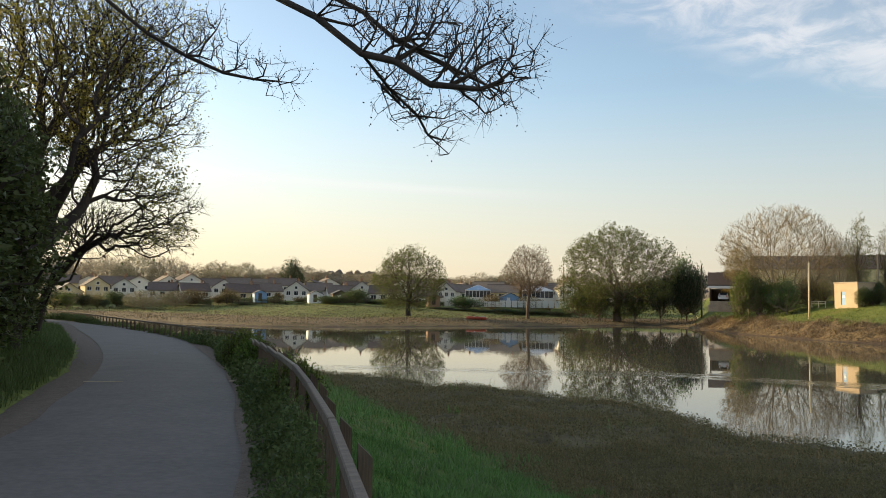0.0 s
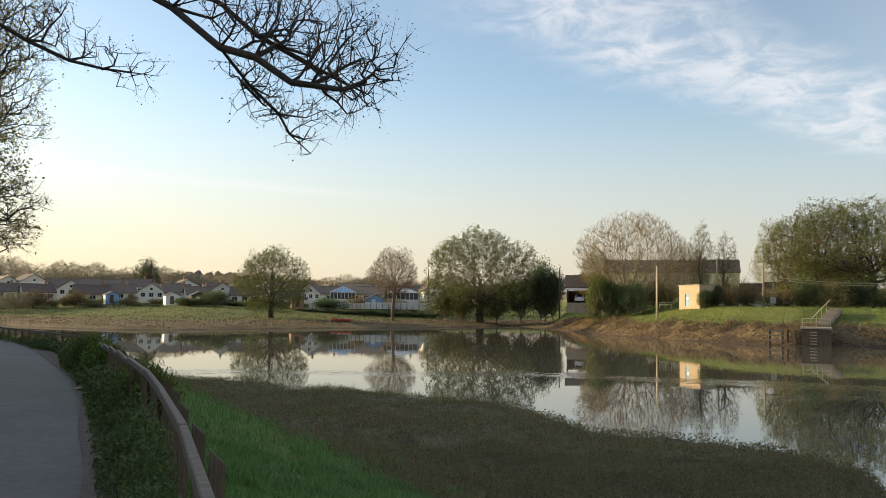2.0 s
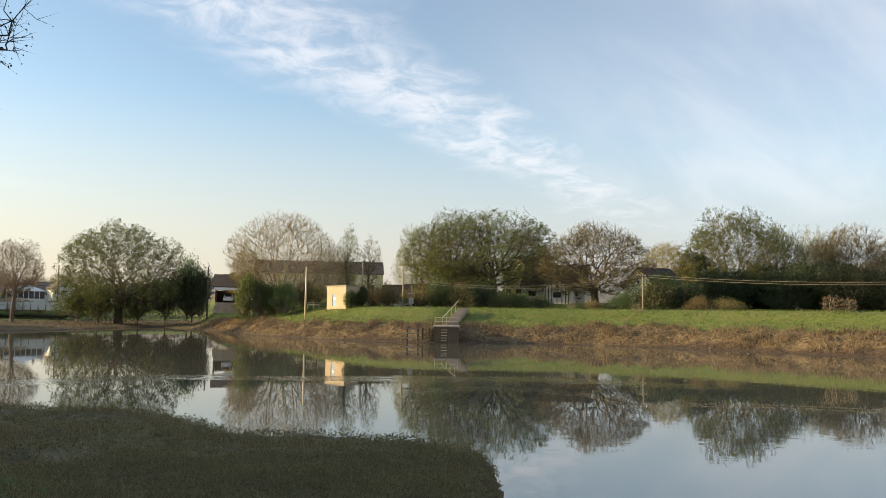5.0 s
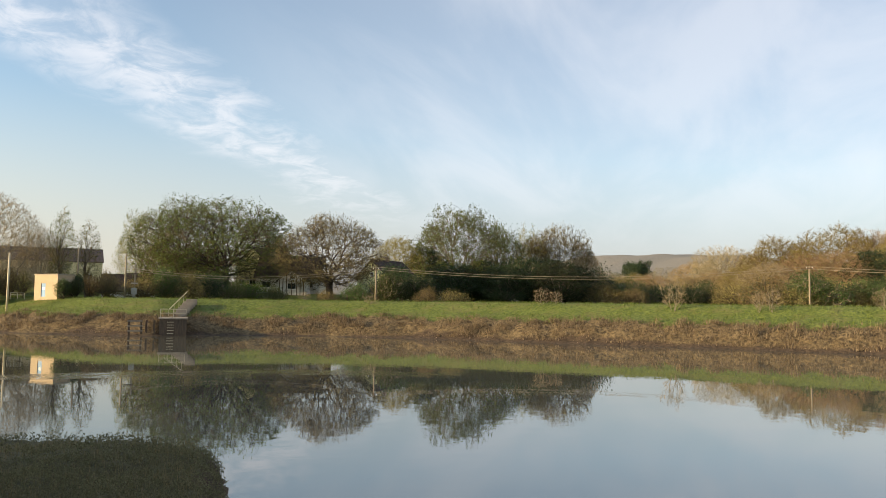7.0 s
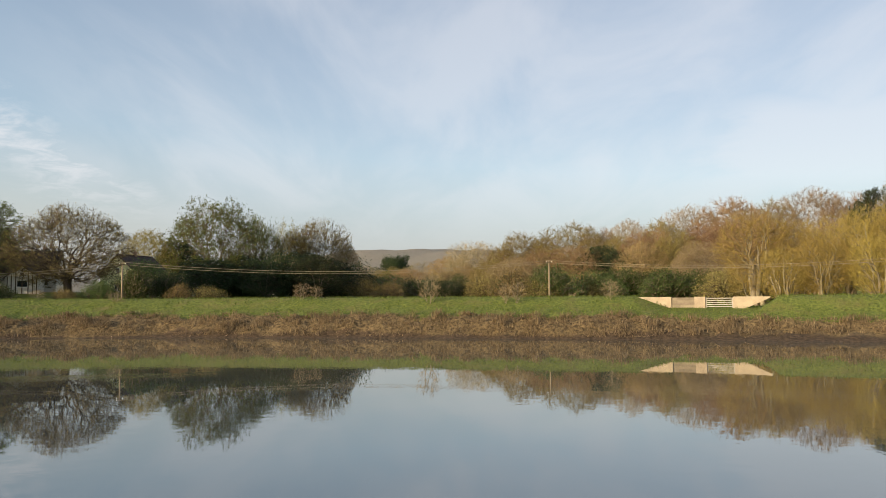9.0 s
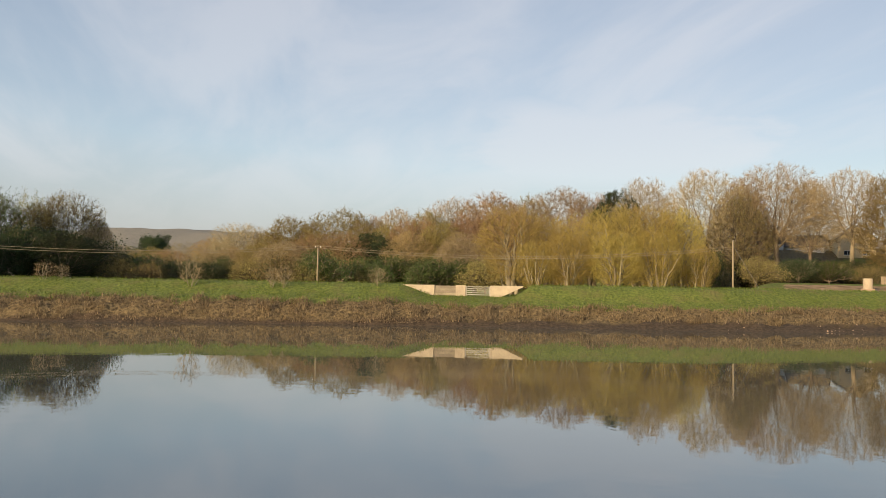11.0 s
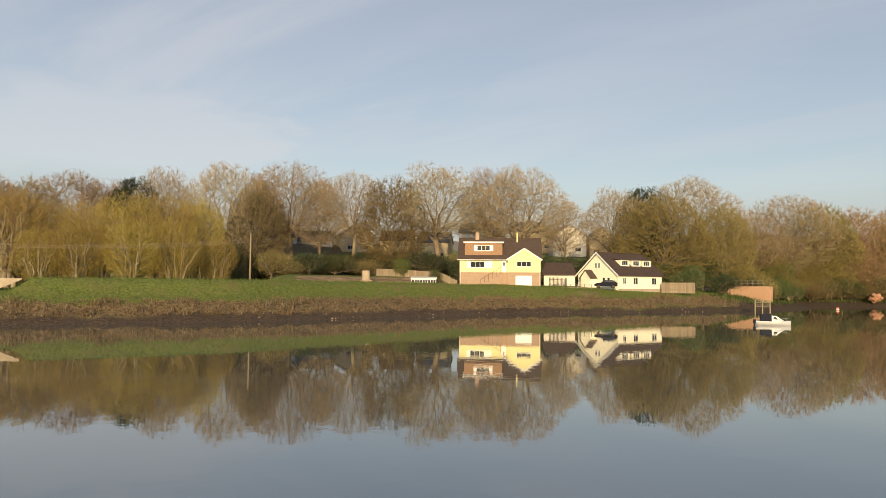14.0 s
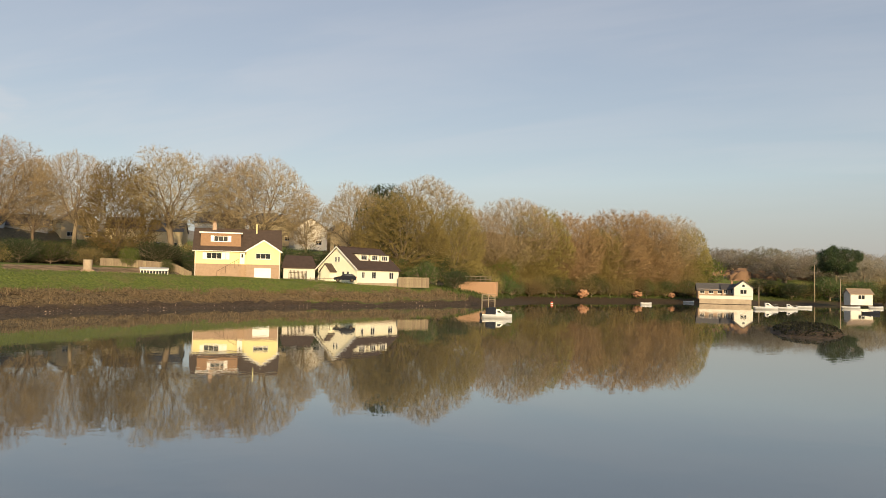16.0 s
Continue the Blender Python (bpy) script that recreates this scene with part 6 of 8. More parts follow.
xy, z = sow(rng, (-140, -17.5), (80, 165), 420000, lambda p, z, m, s: (m["reed"] > 0.3) & (rng.random(len(p)) < 0.45 + 0.55 * waves(p, 1.3, 8)) & (s > np.interp(np.degrees(np.arctan2(-p[:, 0], p[:, 1])), [-140, -95, -84], [3.7, 3.5, 0.8])) & (z < 3.0) & (z > np.interp(np.degrees(np.arctan2(-p[:, 0], p[:, 1])), [-90, -82], [0.25, 0.03])), 0.7)
shag = np.clip(0.75 + 0.7 * waves(xy, 1.5, 4.0) + 0.4 * waves(xy, 4.0, 1.0), 0.25, 1.7)
stuff("reeds", arrays("reeds", *tufts(rng, xy, z, 0.14 * shag, 0.62 * shag, 0.05, 6, 0.25, 1.0), REED), "tufts of dry brown reeds along the flood bank", "reeds")
xy, z = sow(rng, (-140, -17.5), (85, 175), 60000, lambda p, z, m, s: (m["reed"] < 0.75) & (m["mud"] < 0.3) & (s > 3) & (s < 19), 0.7)
stuff("bank_turf", arrays("bank_turf", *tufts(rng, xy, z, 0.08, 0.34, 0.06, 4, 0.3, 1.2), GRASS), "rough green turf on the flood bank", "grass")
xy, z = sow(rng, (27, -18), (120, 225), 26000, lambda p, z, m, s: (s > 1) & (s < 60) & (z > 0.2), 0.7)
stuff("flats_grass", arrays("flats_grass", *tufts(rng, xy[::2], z[::2], 0.10, 0.3, 0.10, 3, 0.5, 1.0), FLATS), "brown reeds on the tidal flats by the estate", "reeds")
xy, z = sow(rng, (-172, -138), (140, 300), 9000, lambda p, z, m, s: (s > 6) & (s < 26) & (z > 0.6), 0.7)
stuff("shore_scrub", arrays("shore_scrub", *tufts(rng, xy, z, 0.3, 0.9, 0.14, 4, 0.4, 0.9), LEAF_BUSH), "low green scrub above the muddy shore", "scrub")
# stones and shingle along the waterline
xy, z = sow(rng, (-140, -8), (78, 190), 26000, lambda p, z, m, s: (m["mud"] > 0.25) & (z > 0.02) & (z < 1.2) & (waves(p, 5.0, 9) > 0.1), 0.7)
stuff("shingle", arrays("shingle", *leaves(rng, np.stack([xy[:, 0], xy[:, 1], z + 0.03], 1), 0.10, 0.02), STONE_BASE), "scattered stones on the muddy waterline", "stones")


def woods(rng, left, far, count, low, name, mat, label, size=1.3, dome=5.0):
    """Far woods: many lumpy rounded crowns with loose twigs at their rims."""
    xy, z = sow(rng, left, far, count, lambda p, z, m, s: z > low, 0.6)
    n = len(xy)
    el = np.repeat([0.0, 0.5, 1.0], 8)
    az = np.tile(np.arange(8) * math.pi / 4, 3) + el
    shell = np.concatenate([np.stack([np.cos(az) * np.cos(el), np.sin(az) * np.cos(el), np.sin(el)], 1), [[0, 0, 1.0]]])
    r = dome * rng.uniform(0.6, 1.2, n)[:, None, None] * rng.uniform(0.75, 1.2, (n, 25, 1))
    v = np.stack([xy[:, 0], xy[:, 1], z - 1.0], 1)[:, None] + shell[None] * r * np.array([[[1, 1, 1.25]]])
    k = np.arange(8)
    ring = lambda o: np.stack([o + k, o + (k + 1) % 8, o + 8 + (k + 1) % 8, o + 8 + k], 1)
    quads = np.concatenate([ring(0), ring(8)])
    tri = np.concatenate([quads[:, :3], quads[:, [0, 2, 3]], np.stack([16 + k, 16 + (k + 1) % 8, np.full(8, 24)], 1)])
    f = (np.arange(n)[:, None, None] * 25 + tri[None]).reshape(-1, 3)
    pick = v.reshape(-1, 3)[rng.integers(0, n * 25, n * 10)]
    stuff(name, arrays(name, *joined((v.reshape(-1, 3), f), leaves(rng, pick, size * 0.5, 0.5)), mat), label, "woods")


woods(rng, (30, -44), (430, 950), 1600, 9, "skyline_woods", FAR_WOOD_HAZE, "woods on the low skyline, haze put into their colour", 0.9, 3.4)
woods(rng, (-172, -138), (300, 640), 900, 7, "hill_woods", TWIG_RED, "brown woods on the hill behind the houses", 0.9, 3.0)
p = spot(-162.3, 88)
xy, z = sow(rng, (-166, -159), (70, 106), 9000, lambda p, z, m, s: z > 0.12, 0.8)
stuff("weed", arrays("weed", *leaves(rng, np.stack([xy[:, 0], xy[:, 1], z + 0.05], 1), 0.11, 0.05), WEED), "dark weed on the mud bank in the stream", "seaweed")


# ---- buildings ----
def wall_panel(geo, length, low, tall, thick, holes):
    """An upright wall along x from 0 to length, its outer face at y=0, with real openings (x0, z0, x1, z1)."""
    xs = sorted({0.0, length, *(h[0] for h in holes), *(h[2] for h in holes)})
    zs = sorted({low, tall, *(h[1] for h in holes), *(h[3] for h in holes)})
    nx, nz = len(xs) - 1, len(zs) - 1
    solid = lambda i, k: 0 <= i < nx and 0 <= k < nz and not any(h[0] <= xs[i] and xs[i + 1] <= h[2] and h[1] <= zs[k] and zs[k + 1] <= h[3] for h in holes)
    at = {}
    base = len(geo.v)

    def vert(i, j, k):
        if (i, j, k) not in at:
            at[i, j, k] = base + len(at)
            geo.v.append((xs[i], thick * j, zs[k]))
        return at[i, j, k]

    def face(*c):
        geo.f.append(tuple(vert(*q) for q in c))

    for i in range(nx):
        for k in range(nz):
            if solid(i, k):
                face((i, 0, k), (i + 1, 0, k), (i + 1, 0, k + 1), (i, 0, k + 1))
                face((i, 1, k), (i, 1, k + 1), (i + 1, 1, k + 1), (i + 1, 1, k))
                if not solid(i - 1, k):
                    face((i, 0, k), (i, 0, k + 1), (i, 1, k + 1), (i, 1, k))
                if not solid(i + 1, k):
                    face((i + 1, 0, k), (i + 1, 1, k), (i + 1, 1, k + 1), (i + 1, 0, k + 1))
                if not solid(i, k - 1):
                    face((i, 0, k), (i, 1, k), (i + 1, 1, k), (i + 1, 0, k))
                if not solid(i, k + 1):
                    face((i, 0, k + 1), (i + 1, 0, k + 1), (i + 1, 1, k + 1), (i, 1, k + 1))


def window(parent, x, z, w, h, m, bars=2, y=0.06, pane=None, name="window"):
    """A framed window: frame with bars, and panes, set back in its opening."""
    g = Geo()
    t = 0.07
    g.box(x, y, z, x + w, y + 0.06, z + t).box(x, y, z + h - t, x + w, y + 0.06, z + h)
    g.box(x, y, z + t, x + t, y + 0.06, z + h - t).box(x + w - t, y, z + t, x + w, y + 0.06, z + h - t)
    for k in range(1, bars):
        c = x + w * k / bars
        g.box(c - 0.03, y, z + t, c + 0.03, y + 0.06, z + h - t)
    wn_ = part(name, g, UPVC, parent, m=m)
    part("pane", Geo().box(x + t, y + 0.02, z + t, x + w - t, y + 0.035, z + h - t), pane or PANE, wn_)
    part("sill", Geo().box(x - 0.08, -0.06, z - 0.08, x + w + 0.08, y, z - 0.003), UPVC, wn_)
    return wn_


def gable_roof(parent, length, depth, eave, ridge, mat, over=0.35, thick=0.16, along="x", m=None):
    """Two pitched slabs with a ridge cap."""
    m = m or Matrix()
    if along == "x":
        a, b_ = -over, length + over
        rise = (ridge - eave) / (depth / 2) * over
        front = [(a, -over, eave - rise), (b_, -over, eave - rise), (b_, depth / 2, ridge), (a, depth / 2, ridge)]
        back = [(a, depth + over, eave - rise), (a, depth / 2, ridge), (b_, depth / 2, ridge), (b_, depth + over, eave - rise)]
        cap = Geo().beam((a, depth / 2, ridge + thick), (b_, depth / 2, ridge + thick), 0.24, 0.12)
    else:
        a, b_ = -over, depth + over
        rise = (ridge - eave) / (length / 2) * over
        front = [(-over, b_, eave - rise), (-over, a, eave - rise), (length / 2, a, ridge), (length / 2, b_, ridge)]
        back = [(length + over, a, eave - rise), (length + over, b_, eave - rise), (length / 2, b_, ridge), (length / 2, a, ridge)]
        cap = Geo().beam((length / 2, a, ridge + thick), (length / 2, b_, ridge + thick), 0.24, 0.12)
    roof = part("roof", Geo().slab(front, (0, 0, thick)).slab(back, (0, 0, thick)), mat, parent, m=m)
    part("ridge_cap", cap, mat, roof)
    return roof


def chimney(parent, x, y, z, tall, mat, m=None, w=0.55):
    c = part("chimney", Geo().box(x - w / 2, y - w / 2, z, x + w / 2, y + w / 2, z + tall).box(x - w / 2 - 0.06, y - w / 2 - 0.06, z + tall, x + w / 2 + 0.06, y + w / 2 + 0.06, z + tall + 0.12), mat, parent, m=m)
    part("chimney_pot", Geo().tube((x, y, z + tall + 0.12), (x, y, z + tall + 0.5), 0.12, 0.10, 8), BRICK_BROWN, c)


def block(parent, length, depth, low, eave, ridge, mat, along="x", front=(), thick=0.28, m=None, side=()):
    """Four walls with openings in the front, and the two gable triangles."""
    m = m or Matrix()
    g = Geo()
    wall_panel(g, length, low, eave, thick, list(front))
    part("front_wall", g, mat, parent, m=m)
    part("back_wall", Geo().box(0, depth - thick, low, length, depth, eave), mat, parent, m=m)
    for x0, tag in ((0, 0), (length - thick, 1)):
        g = Geo().box(x0, thick, low, x0 + thick, depth - thick, eave)
        if along == "x":
            g.slab([(x0, 0, eave), (x0, depth, eave), (x0, depth / 2, ridge)], (thick, 0, 0))
        part("side_wall", g, mat, parent, m=m)
    if along == "y":
        for y0 in (0, depth - thick):
            part("gable", Geo().slab([(0, y0, eave), (length / 2, y0, ridge), (length, y0, eave)], (0, thick, 0)), mat, parent, m=m)


def house(left, far, length, depth, tall, pitch, wall, roof, turn_by=0.0, along="x", label="", base=None, windows=3, stack=True, category="house", group=""):
    """A plain house: its front faces the river; turn_by swings it."""
    p = spot(left, far)
    z = (height(p.x, p.y) if base is None else base)
    m = Matrix.Translation((p.x, p.y, z)) @ Matrix.Rotation(radians(left + turn_by), 4, "Z") @ Matrix.Translation((-length / 2, 0, 0))
    root = thing("house", label, category, m, group)
    ridge = tall + pitch
    holes = []
    for k in range(windows):
        x = length * (k + 0.5) / windows
        w = min(1.7, length / windows * 0.55)
        holes.append((x - w / 2, 0.9, x + w / 2, 2.1))
    block(root, length, depth, -0.6, tall, ridge, wall, along, holes)
    for h in holes:
        window(root, h[0], h[1], h[2] - h[0], h[3] - h[1], Matrix())
    if along == "y":
        window(root, length / 2 - 0.4, tall + 0.15, 0.8, 0.8, Matrix(), 1, y=-0.07)
    gable_roof(root, length, depth, tall, ridge, roof, along=along)
    if stack:
        chimney(root, length * 0.78 if along == "x" else length / 2, depth / 2, ridge - 0.3, 1.1, BRICK_BROWN)
    return root


# the yellow house on the bank
def yellow_house():
    far = 148
    p = spot(-120.85, far)
    q = spot(-126.55, far)
    length = (q - p).length
    yaw = math.atan2(q.y - p.y, q.x - p.x)
    base = 4.35
    m = Matrix.Translation((p.x, p.y, base)) @ Matrix.Rotation(yaw, 4, "Z")
    root = thing("house", "pale yellow chalet house with a brown tiled roof", "house", m)
    up = lambda deg: EYE + far * math.tan(radians(deg)) - base
    floor1, eave, ridge = up(1.05), up(2.02), up(3.5)
    wing0 = length * 0.60
    depth = 9.0
    holes = [(2.0, floor1 + 0.85, 4.6, floor1 + 2.0), (wing0 - 1.15, floor1 + 0.05, wing0 - 0.25, floor1 + 2.1)]
    g = Geo()
    wall_panel(g, wing0, floor1, eave, 0.3, holes)
    part("front_wall", g, CREAM_WALL, root)
    part("plinth", Geo().box(0, -0.04, -1.5, wing0, 0.26, floor1 - 0.003), STONE_BASE, root)
    for x0 in (0.0, length - 0.3):
        part("side_wall", Geo().box(x0, 0.3, -1.5, x0 + 0.3, depth, eave).slab([(x0, 0, eave), (x0, depth, eave), (x0, depth / 2, ridge - 0.1)], (0.3, 0, 0)), CREAM_WALL, root)
    part("back_wall", Geo().box(0.3, depth - 0.3, -1.5, length - 0.3, depth, eave), CREAM_WALL, root)
    gable_roof(root, length, depth, eave, ridge, ROOF_BROWN, 0.4)
    window(root, *(holes[0][0], holes[0][1], 2.6, 1.15), Matrix(), 3)
    for x in (1.35, 4.62, 5.3):
        part("shutter", Geo().box(x, -0.07, holes[0][1] - 0.05, x + 0.62, -0.003, holes[0][3] + 0.05), UPVC, root)
    door = part("door", Geo().box(wing0 - 1.12, 0.08, floor1 + 0.05, wing0 - 0.28, 0.14, floor1 + 2.08), UPVC, root)
    part("door_pane", Geo().box(wing0 - 0.85, 0.06, floor1 + 1.2, wing0 - 0.55, 0.078, floor1 + 1.85), PANE, door)
    # front wing with its gable towards the water, and the garage below
    w, out = length - wing0, 1.6
    wm = Matrix.Translation((wing0, -out, 0))
    gridge = up(2.68)
    g = Geo()
    wh = [(1.6, floor1 + 1.0, 4.2, floor1 + 2.0)]
    wall_panel(g, w, floor1, eave - 0.1, 0.3, wh)
    g.slab([(0, 0, eave - 0.1), (w, 0, eave - 0.1), (w / 2, 0, gridge)], (0, 0.3, 0))
    part("wing_wall", g, CREAM_WALL, root, m=wm)
    g = Geo()
    wall_panel(g, w, -1.5, floor1 - 0.003, 0.3, [(1.4, -0.2, 4.3, 1.75)])
    part("wing_plinth", g, STONE_BASE, root, m=wm)
    part("wing_side", Geo().box(0, 0.3, -1.5, 0.3, out, eave - 0.1).box(w - 0.3, 0.3, -1.5, w, out, eave - 0.1), CREAM_WALL, root, m=wm)
    garage = part("garage_door", Geo().box(1.4, 0.1, -0.2, 4.3, 0.18, 1.75), UPVC, root, m=wm)
    for k in range(4):
        part("panel", Geo().box(1.45, 0.085, -0.15 + 0.48 * k, 4.25, 0.099, 0.28 + 0.48 * k), UPVC, garage)
    window(root, 1.6, floor1 + 1.0, 2.6, 1.0, wm, 3)
    gable_roof(root, w, out + depth / 2, eave - 0.1, gridge, ROOF_BROWN, 0.3, along="y", m=wm)
    for s in (0, 1):
        a = (-0.3 if s == 0 else w + 0.3, -0.34, eave - 0.32)
        part("bargeboard", Geo().beam(a, (w / 2, -0.34, gridge + 0.06), 0.06, 0.24), UPVC, root, m=wm)
    # flat-roofed dormer hung with brown tiles
    d0, d1, dz0, dz1 = 0.9, wing0 - 1.0, up(2.3), up(3.15)
    dy = (dz0 - eave) / (ridge - eave) * depth / 2
    g = Geo()
    ww = [((d0 + d1) / 2 - 1.2 - d0, dz0 + 0.75, (d0 + d1) / 2 + 1.2 - d0, dz0 + 1.75)]
    wall_panel(g, d1 - d0, dz0 - 0.2, dz1, 0.2, ww)
    dm = Matrix.Translation((d0, dy - 0.25, 0))
    dormer = part("dormer", g.box(0, 0.2, dz0 - 0.2, 0.2, 3.0, dz1).box(d1 - d0 - 0.2, 0.2, dz0 - 0.2, d1 - d0, 3.0, dz1), BRICK_BROWN, root, m=dm)
    part("dormer_roof", Geo().box(-0.25, -0.25, dz1, d1 - d0 + 0.25, 3.2, dz1 + 0.22), UPVC, dormer)
    window(root, ww[0][0], ww[0][1], 2.4, 1.0, dm, 3)
    for x in (ww[0][0] - 0.55, ww[0][2] + 0.03):
        part("shutter", Geo().box(x, -0.07, ww[0][1] - 0.05, x + 0.52, -0.003, ww[0][3] + 0.05), UPVC, root, m=dm)
    chimney(root, length * 0.15 + 0.9, depth / 2, ridge - 0.2, 1.3, STONE_BASE, w=0.7)
    part("flue", Geo().tube((length * 0.72, depth / 2 - 0.8, ridge - 0.8), (length * 0.72, depth / 2 - 0.8, ridge + 1.2), 0.13), CREAM_WALL, root)
    # outside stair up to the door
    for k in range(9):
        x = wing0 - 1.2 - 0.42 * (9 - k)
        part("step", Geo().box(x, -1.3, -1.5, x + 0.45, -0.06, floor1 * (k + 1) / 9), STONE_BASE, root)
    rail = Geo().beam((wing0 - 5.0, -1.3, 1.0), (wing0 - 1.2, -1.3, floor1 + 0.95), 0.05, 0.06)
    for k in range(6):
        x = wing0 - 5.0 + 0.74 * k
        rail.box(x, -1.32, floor1 * k / 6, x + 0.04, -1.28, 0.98 + floor1 * k / 5.1)
    part("handrail", rail, POST_DARK, root)
    part("downpipe", Geo().tube((0.12, -0.08, -1.0), (0.12, -0.08, eave), 0.05), UPVC, root)
    part("downpipe", Geo().tube((length - 0.12, -out - 0.08, -1.0), (length - 0.12, -out - 0.08, eave - 0.2), 0.05), UPVC, root)
    part("gutter", Geo().box(-0.4, -0.5, eave - 0.3, wing0, -0.38, eave - 0.2), UPVC, root)


def white_house():
    """The white chalet bungalow: a gable end with a porch, and a long side with three dormers."""
    far = 152
    a, c = spot(-129.3, far + 1), spot(-131.95, far - 2.0)
    e = spot(-134.85, far + 6.5)
    base = 3.75
    length, depth = (e - c).length, 10.5
    yaw = math.atan2(e.y - c.y, e.x - c.x)
    m = Matrix.Translation((c.x, c.y, base)) @ Matrix.Rotation(yaw, 4, "Z")
    root = thing("house", "white chalet bungalow with a dark brown roof", "house", m)
    eave, ridge = 2.75, 6.75
    holes = [(1.3, 1.0, 2.1, 2.15), (4.0, 0.9, 5.2, 2.2), (length - 2.6, 0.9, length - 1.3, 2.2)]
    block(root, length, depth, -1.2, eave, ridge, WARM_WHITE, "x", holes)
    for h in holes:
        window(root, h[0], h[1], h[2] - h[0], h[3] - h[1], Matrix(), 2)
    gable_roof(root, length, depth, eave, ridge, ROOF_BROWN, 0.4)
    slope = (ridge - eave) / (depth / 2)
    dz0, dz1 = eave + 1.5, eave + 2.75
    dy = (dz0 - eave) / slope
    for x in (2.6, 5.6, 8.4):
        dm = Matrix.Translation((x, dy - 0.1, 0))
        g = Geo()
        wall_panel(g, 2.3, dz0 - 0.1, dz1, 0.15, [(0.35, dz0 + 0.2, 1.95, dz1 - 0.12)])
        dormer = part("dormer", g.box(0, 0.15, dz0, 0.12, 2.0, dz1).box(2.18, 0.15, dz0, 2.3, 2.0, dz1), WARM_WHITE, root, m=dm)
        part("dormer_roof", Geo().slab([(-0.3, -0.3, dz1), (2.6, -0.3, dz1), (2.6, 2.2, dz1 + 0.28), (-0.3, 2.2, dz1 + 0.28)], (0, 0, 0.12)), ROOF_BROWN, dormer)
        window(root, 0.35, dz0 + 0.2, 1.6, dz1 - dz0 - 0.32, dm, 3)
    # the gable end towards the lane: porch roof, window, boards
    gm = Matrix.Rotation(radians(-90), 4, "Z") @ Matrix.Translation((-depth, 0, 0))
    for s in (0, 1):
        part("bargeboard", Geo().beam((-0.42 if s == 0 else depth + 0.42, -0.44, eave - 0.32), (depth / 2, -0.44, ridge + 0.1), 0.05, 0.26), UPVC, root, m=gm)
    for x, z, w, h in ((6.6, 0.9, 0.7, 1.3), (7.8, 0.9, 0.7, 1.3), (depth / 2 - 0.6, eave + 1.2, 0.5, 1.0), (depth / 2 + 0.2, eave + 1.2, 0.5, 1.0)):
        window(root, x, z, w, h, gm, 1, y=-0.09)
    porch = part("porch", Geo().box(2.4, -1.6, -1.2, 4.9, -0.003, 2.2).slab([(2.4, -1.6, 2.2), (4.9, -1.6, 2.2), (3.65, -1.6, 3.5)], (0, 1.5, 0)), WARM_WHITE, root, m=gm)
    part("porch_roof", Geo().slab([(2.1, -1.8, 1.95), (3.65, -1.8, 3.55), (3.65, -0.01, 3.55), (2.1, -0.01, 1.95)], (0, 0, 0.12)).slab([(5.2, -1.8, 1.95), (5.2, -0.01, 1.95), (3.65, -0.01, 3.55), (3.65, -1.8, 3.55)], (0, 0, 0.12)), ROOF_BROWN, porch)
    part("downpipe", Geo().tube((length - 0.1, -0.08, -1.0), (length - 0.1, -0.08, eave), 0.05), UPVC, root)
    part("plinth", Geo().box(0.01, -0.05, -1.4, length - 0.01, -0.003, 0.12), CONCRETE, root)


yellow_house()
white_house()


# outbuildings and fences by the two houses
def garage():
    p = spot(-127.9, 158)
    m = Matrix.Translation((p.x, p.y, 3.9)) @ Matrix.Rotation(radians(-127.9), 4, "Z") @ Matrix.Translation((-3, 0, 0))
    root = thing("garage", "low cream garage with a brown hipped roof", "garage", m)
    part("wall", Geo().box(0, 0, -0.8, 6.0, 6.0, 2.6), WHITE_WALL, root)
    part("roof", Geo().slab([(-0.4, -0.4, 2.5), (6.4, -0.4, 2.5), (5.4, 3, 4.9), (0.2, 3, 4.9)], (0, 0, 0.15)).slab([(-0.4, 6.4, 2.5), (0.2, 3, 4.9), (5.4, 3, 4.9), (6.4, 6.4, 2.5)], (0, 0, 0.15)).slab([(6.4, -0.4, 2.5), (6.4, 6.4, 2.5), (5.4, 3, 4.9)], (0, 0, 0.15)), ROOF_BROWN, root)


def board_fence(ax, ay, bx, by, tall, board, gap, mat, label, z=None, rails=True, group=""):
    """A fence of upright boards between two places."""
    a, b_ = Vector((ax, ay, 0)), Vector((bx, by, 0))
    n = max(2, int((b_ - a).length / (board + gap)))
    root = thing("fence", label, "fence", Matrix.Translation((ax, ay, 0)), group)
    d = (b_ - a).normalized()
    yaw = math.degrees(math.atan2(d.y, d.x))
    bm_ = Geo().box(-board / 2, -0.02, -0.2, board / 2, 0.02, tall).mesh("board", mat)
    zs = [height(*(a + (b_ - a) * k / n).xy) if z is None else z for k in range(n + 1)]
    for k in range(n + 1):
        q = (b_ - a) * k / n
        part("board", bm_, mat, root, m=pose(q.x, q.y, zs[k], 0, 0, yaw))
    if rails:
        for h in (0.3, 0.8):
            part("rail", Geo().beam((0, 0, zs[0] + tall * h), tuple((b_ - a).xy) + (zs[-1] + tall * h,), 0.05, 0.08), mat, root, m=pose(d.y * 0.05, -d.x * 0.05, 0))
    return root


garage()


def seg(l1, f1, l2, f2):
    a, b_ = spot(l1, f1), spot(l2, f2)
    return a.x, a.y, b_.x, b_.y


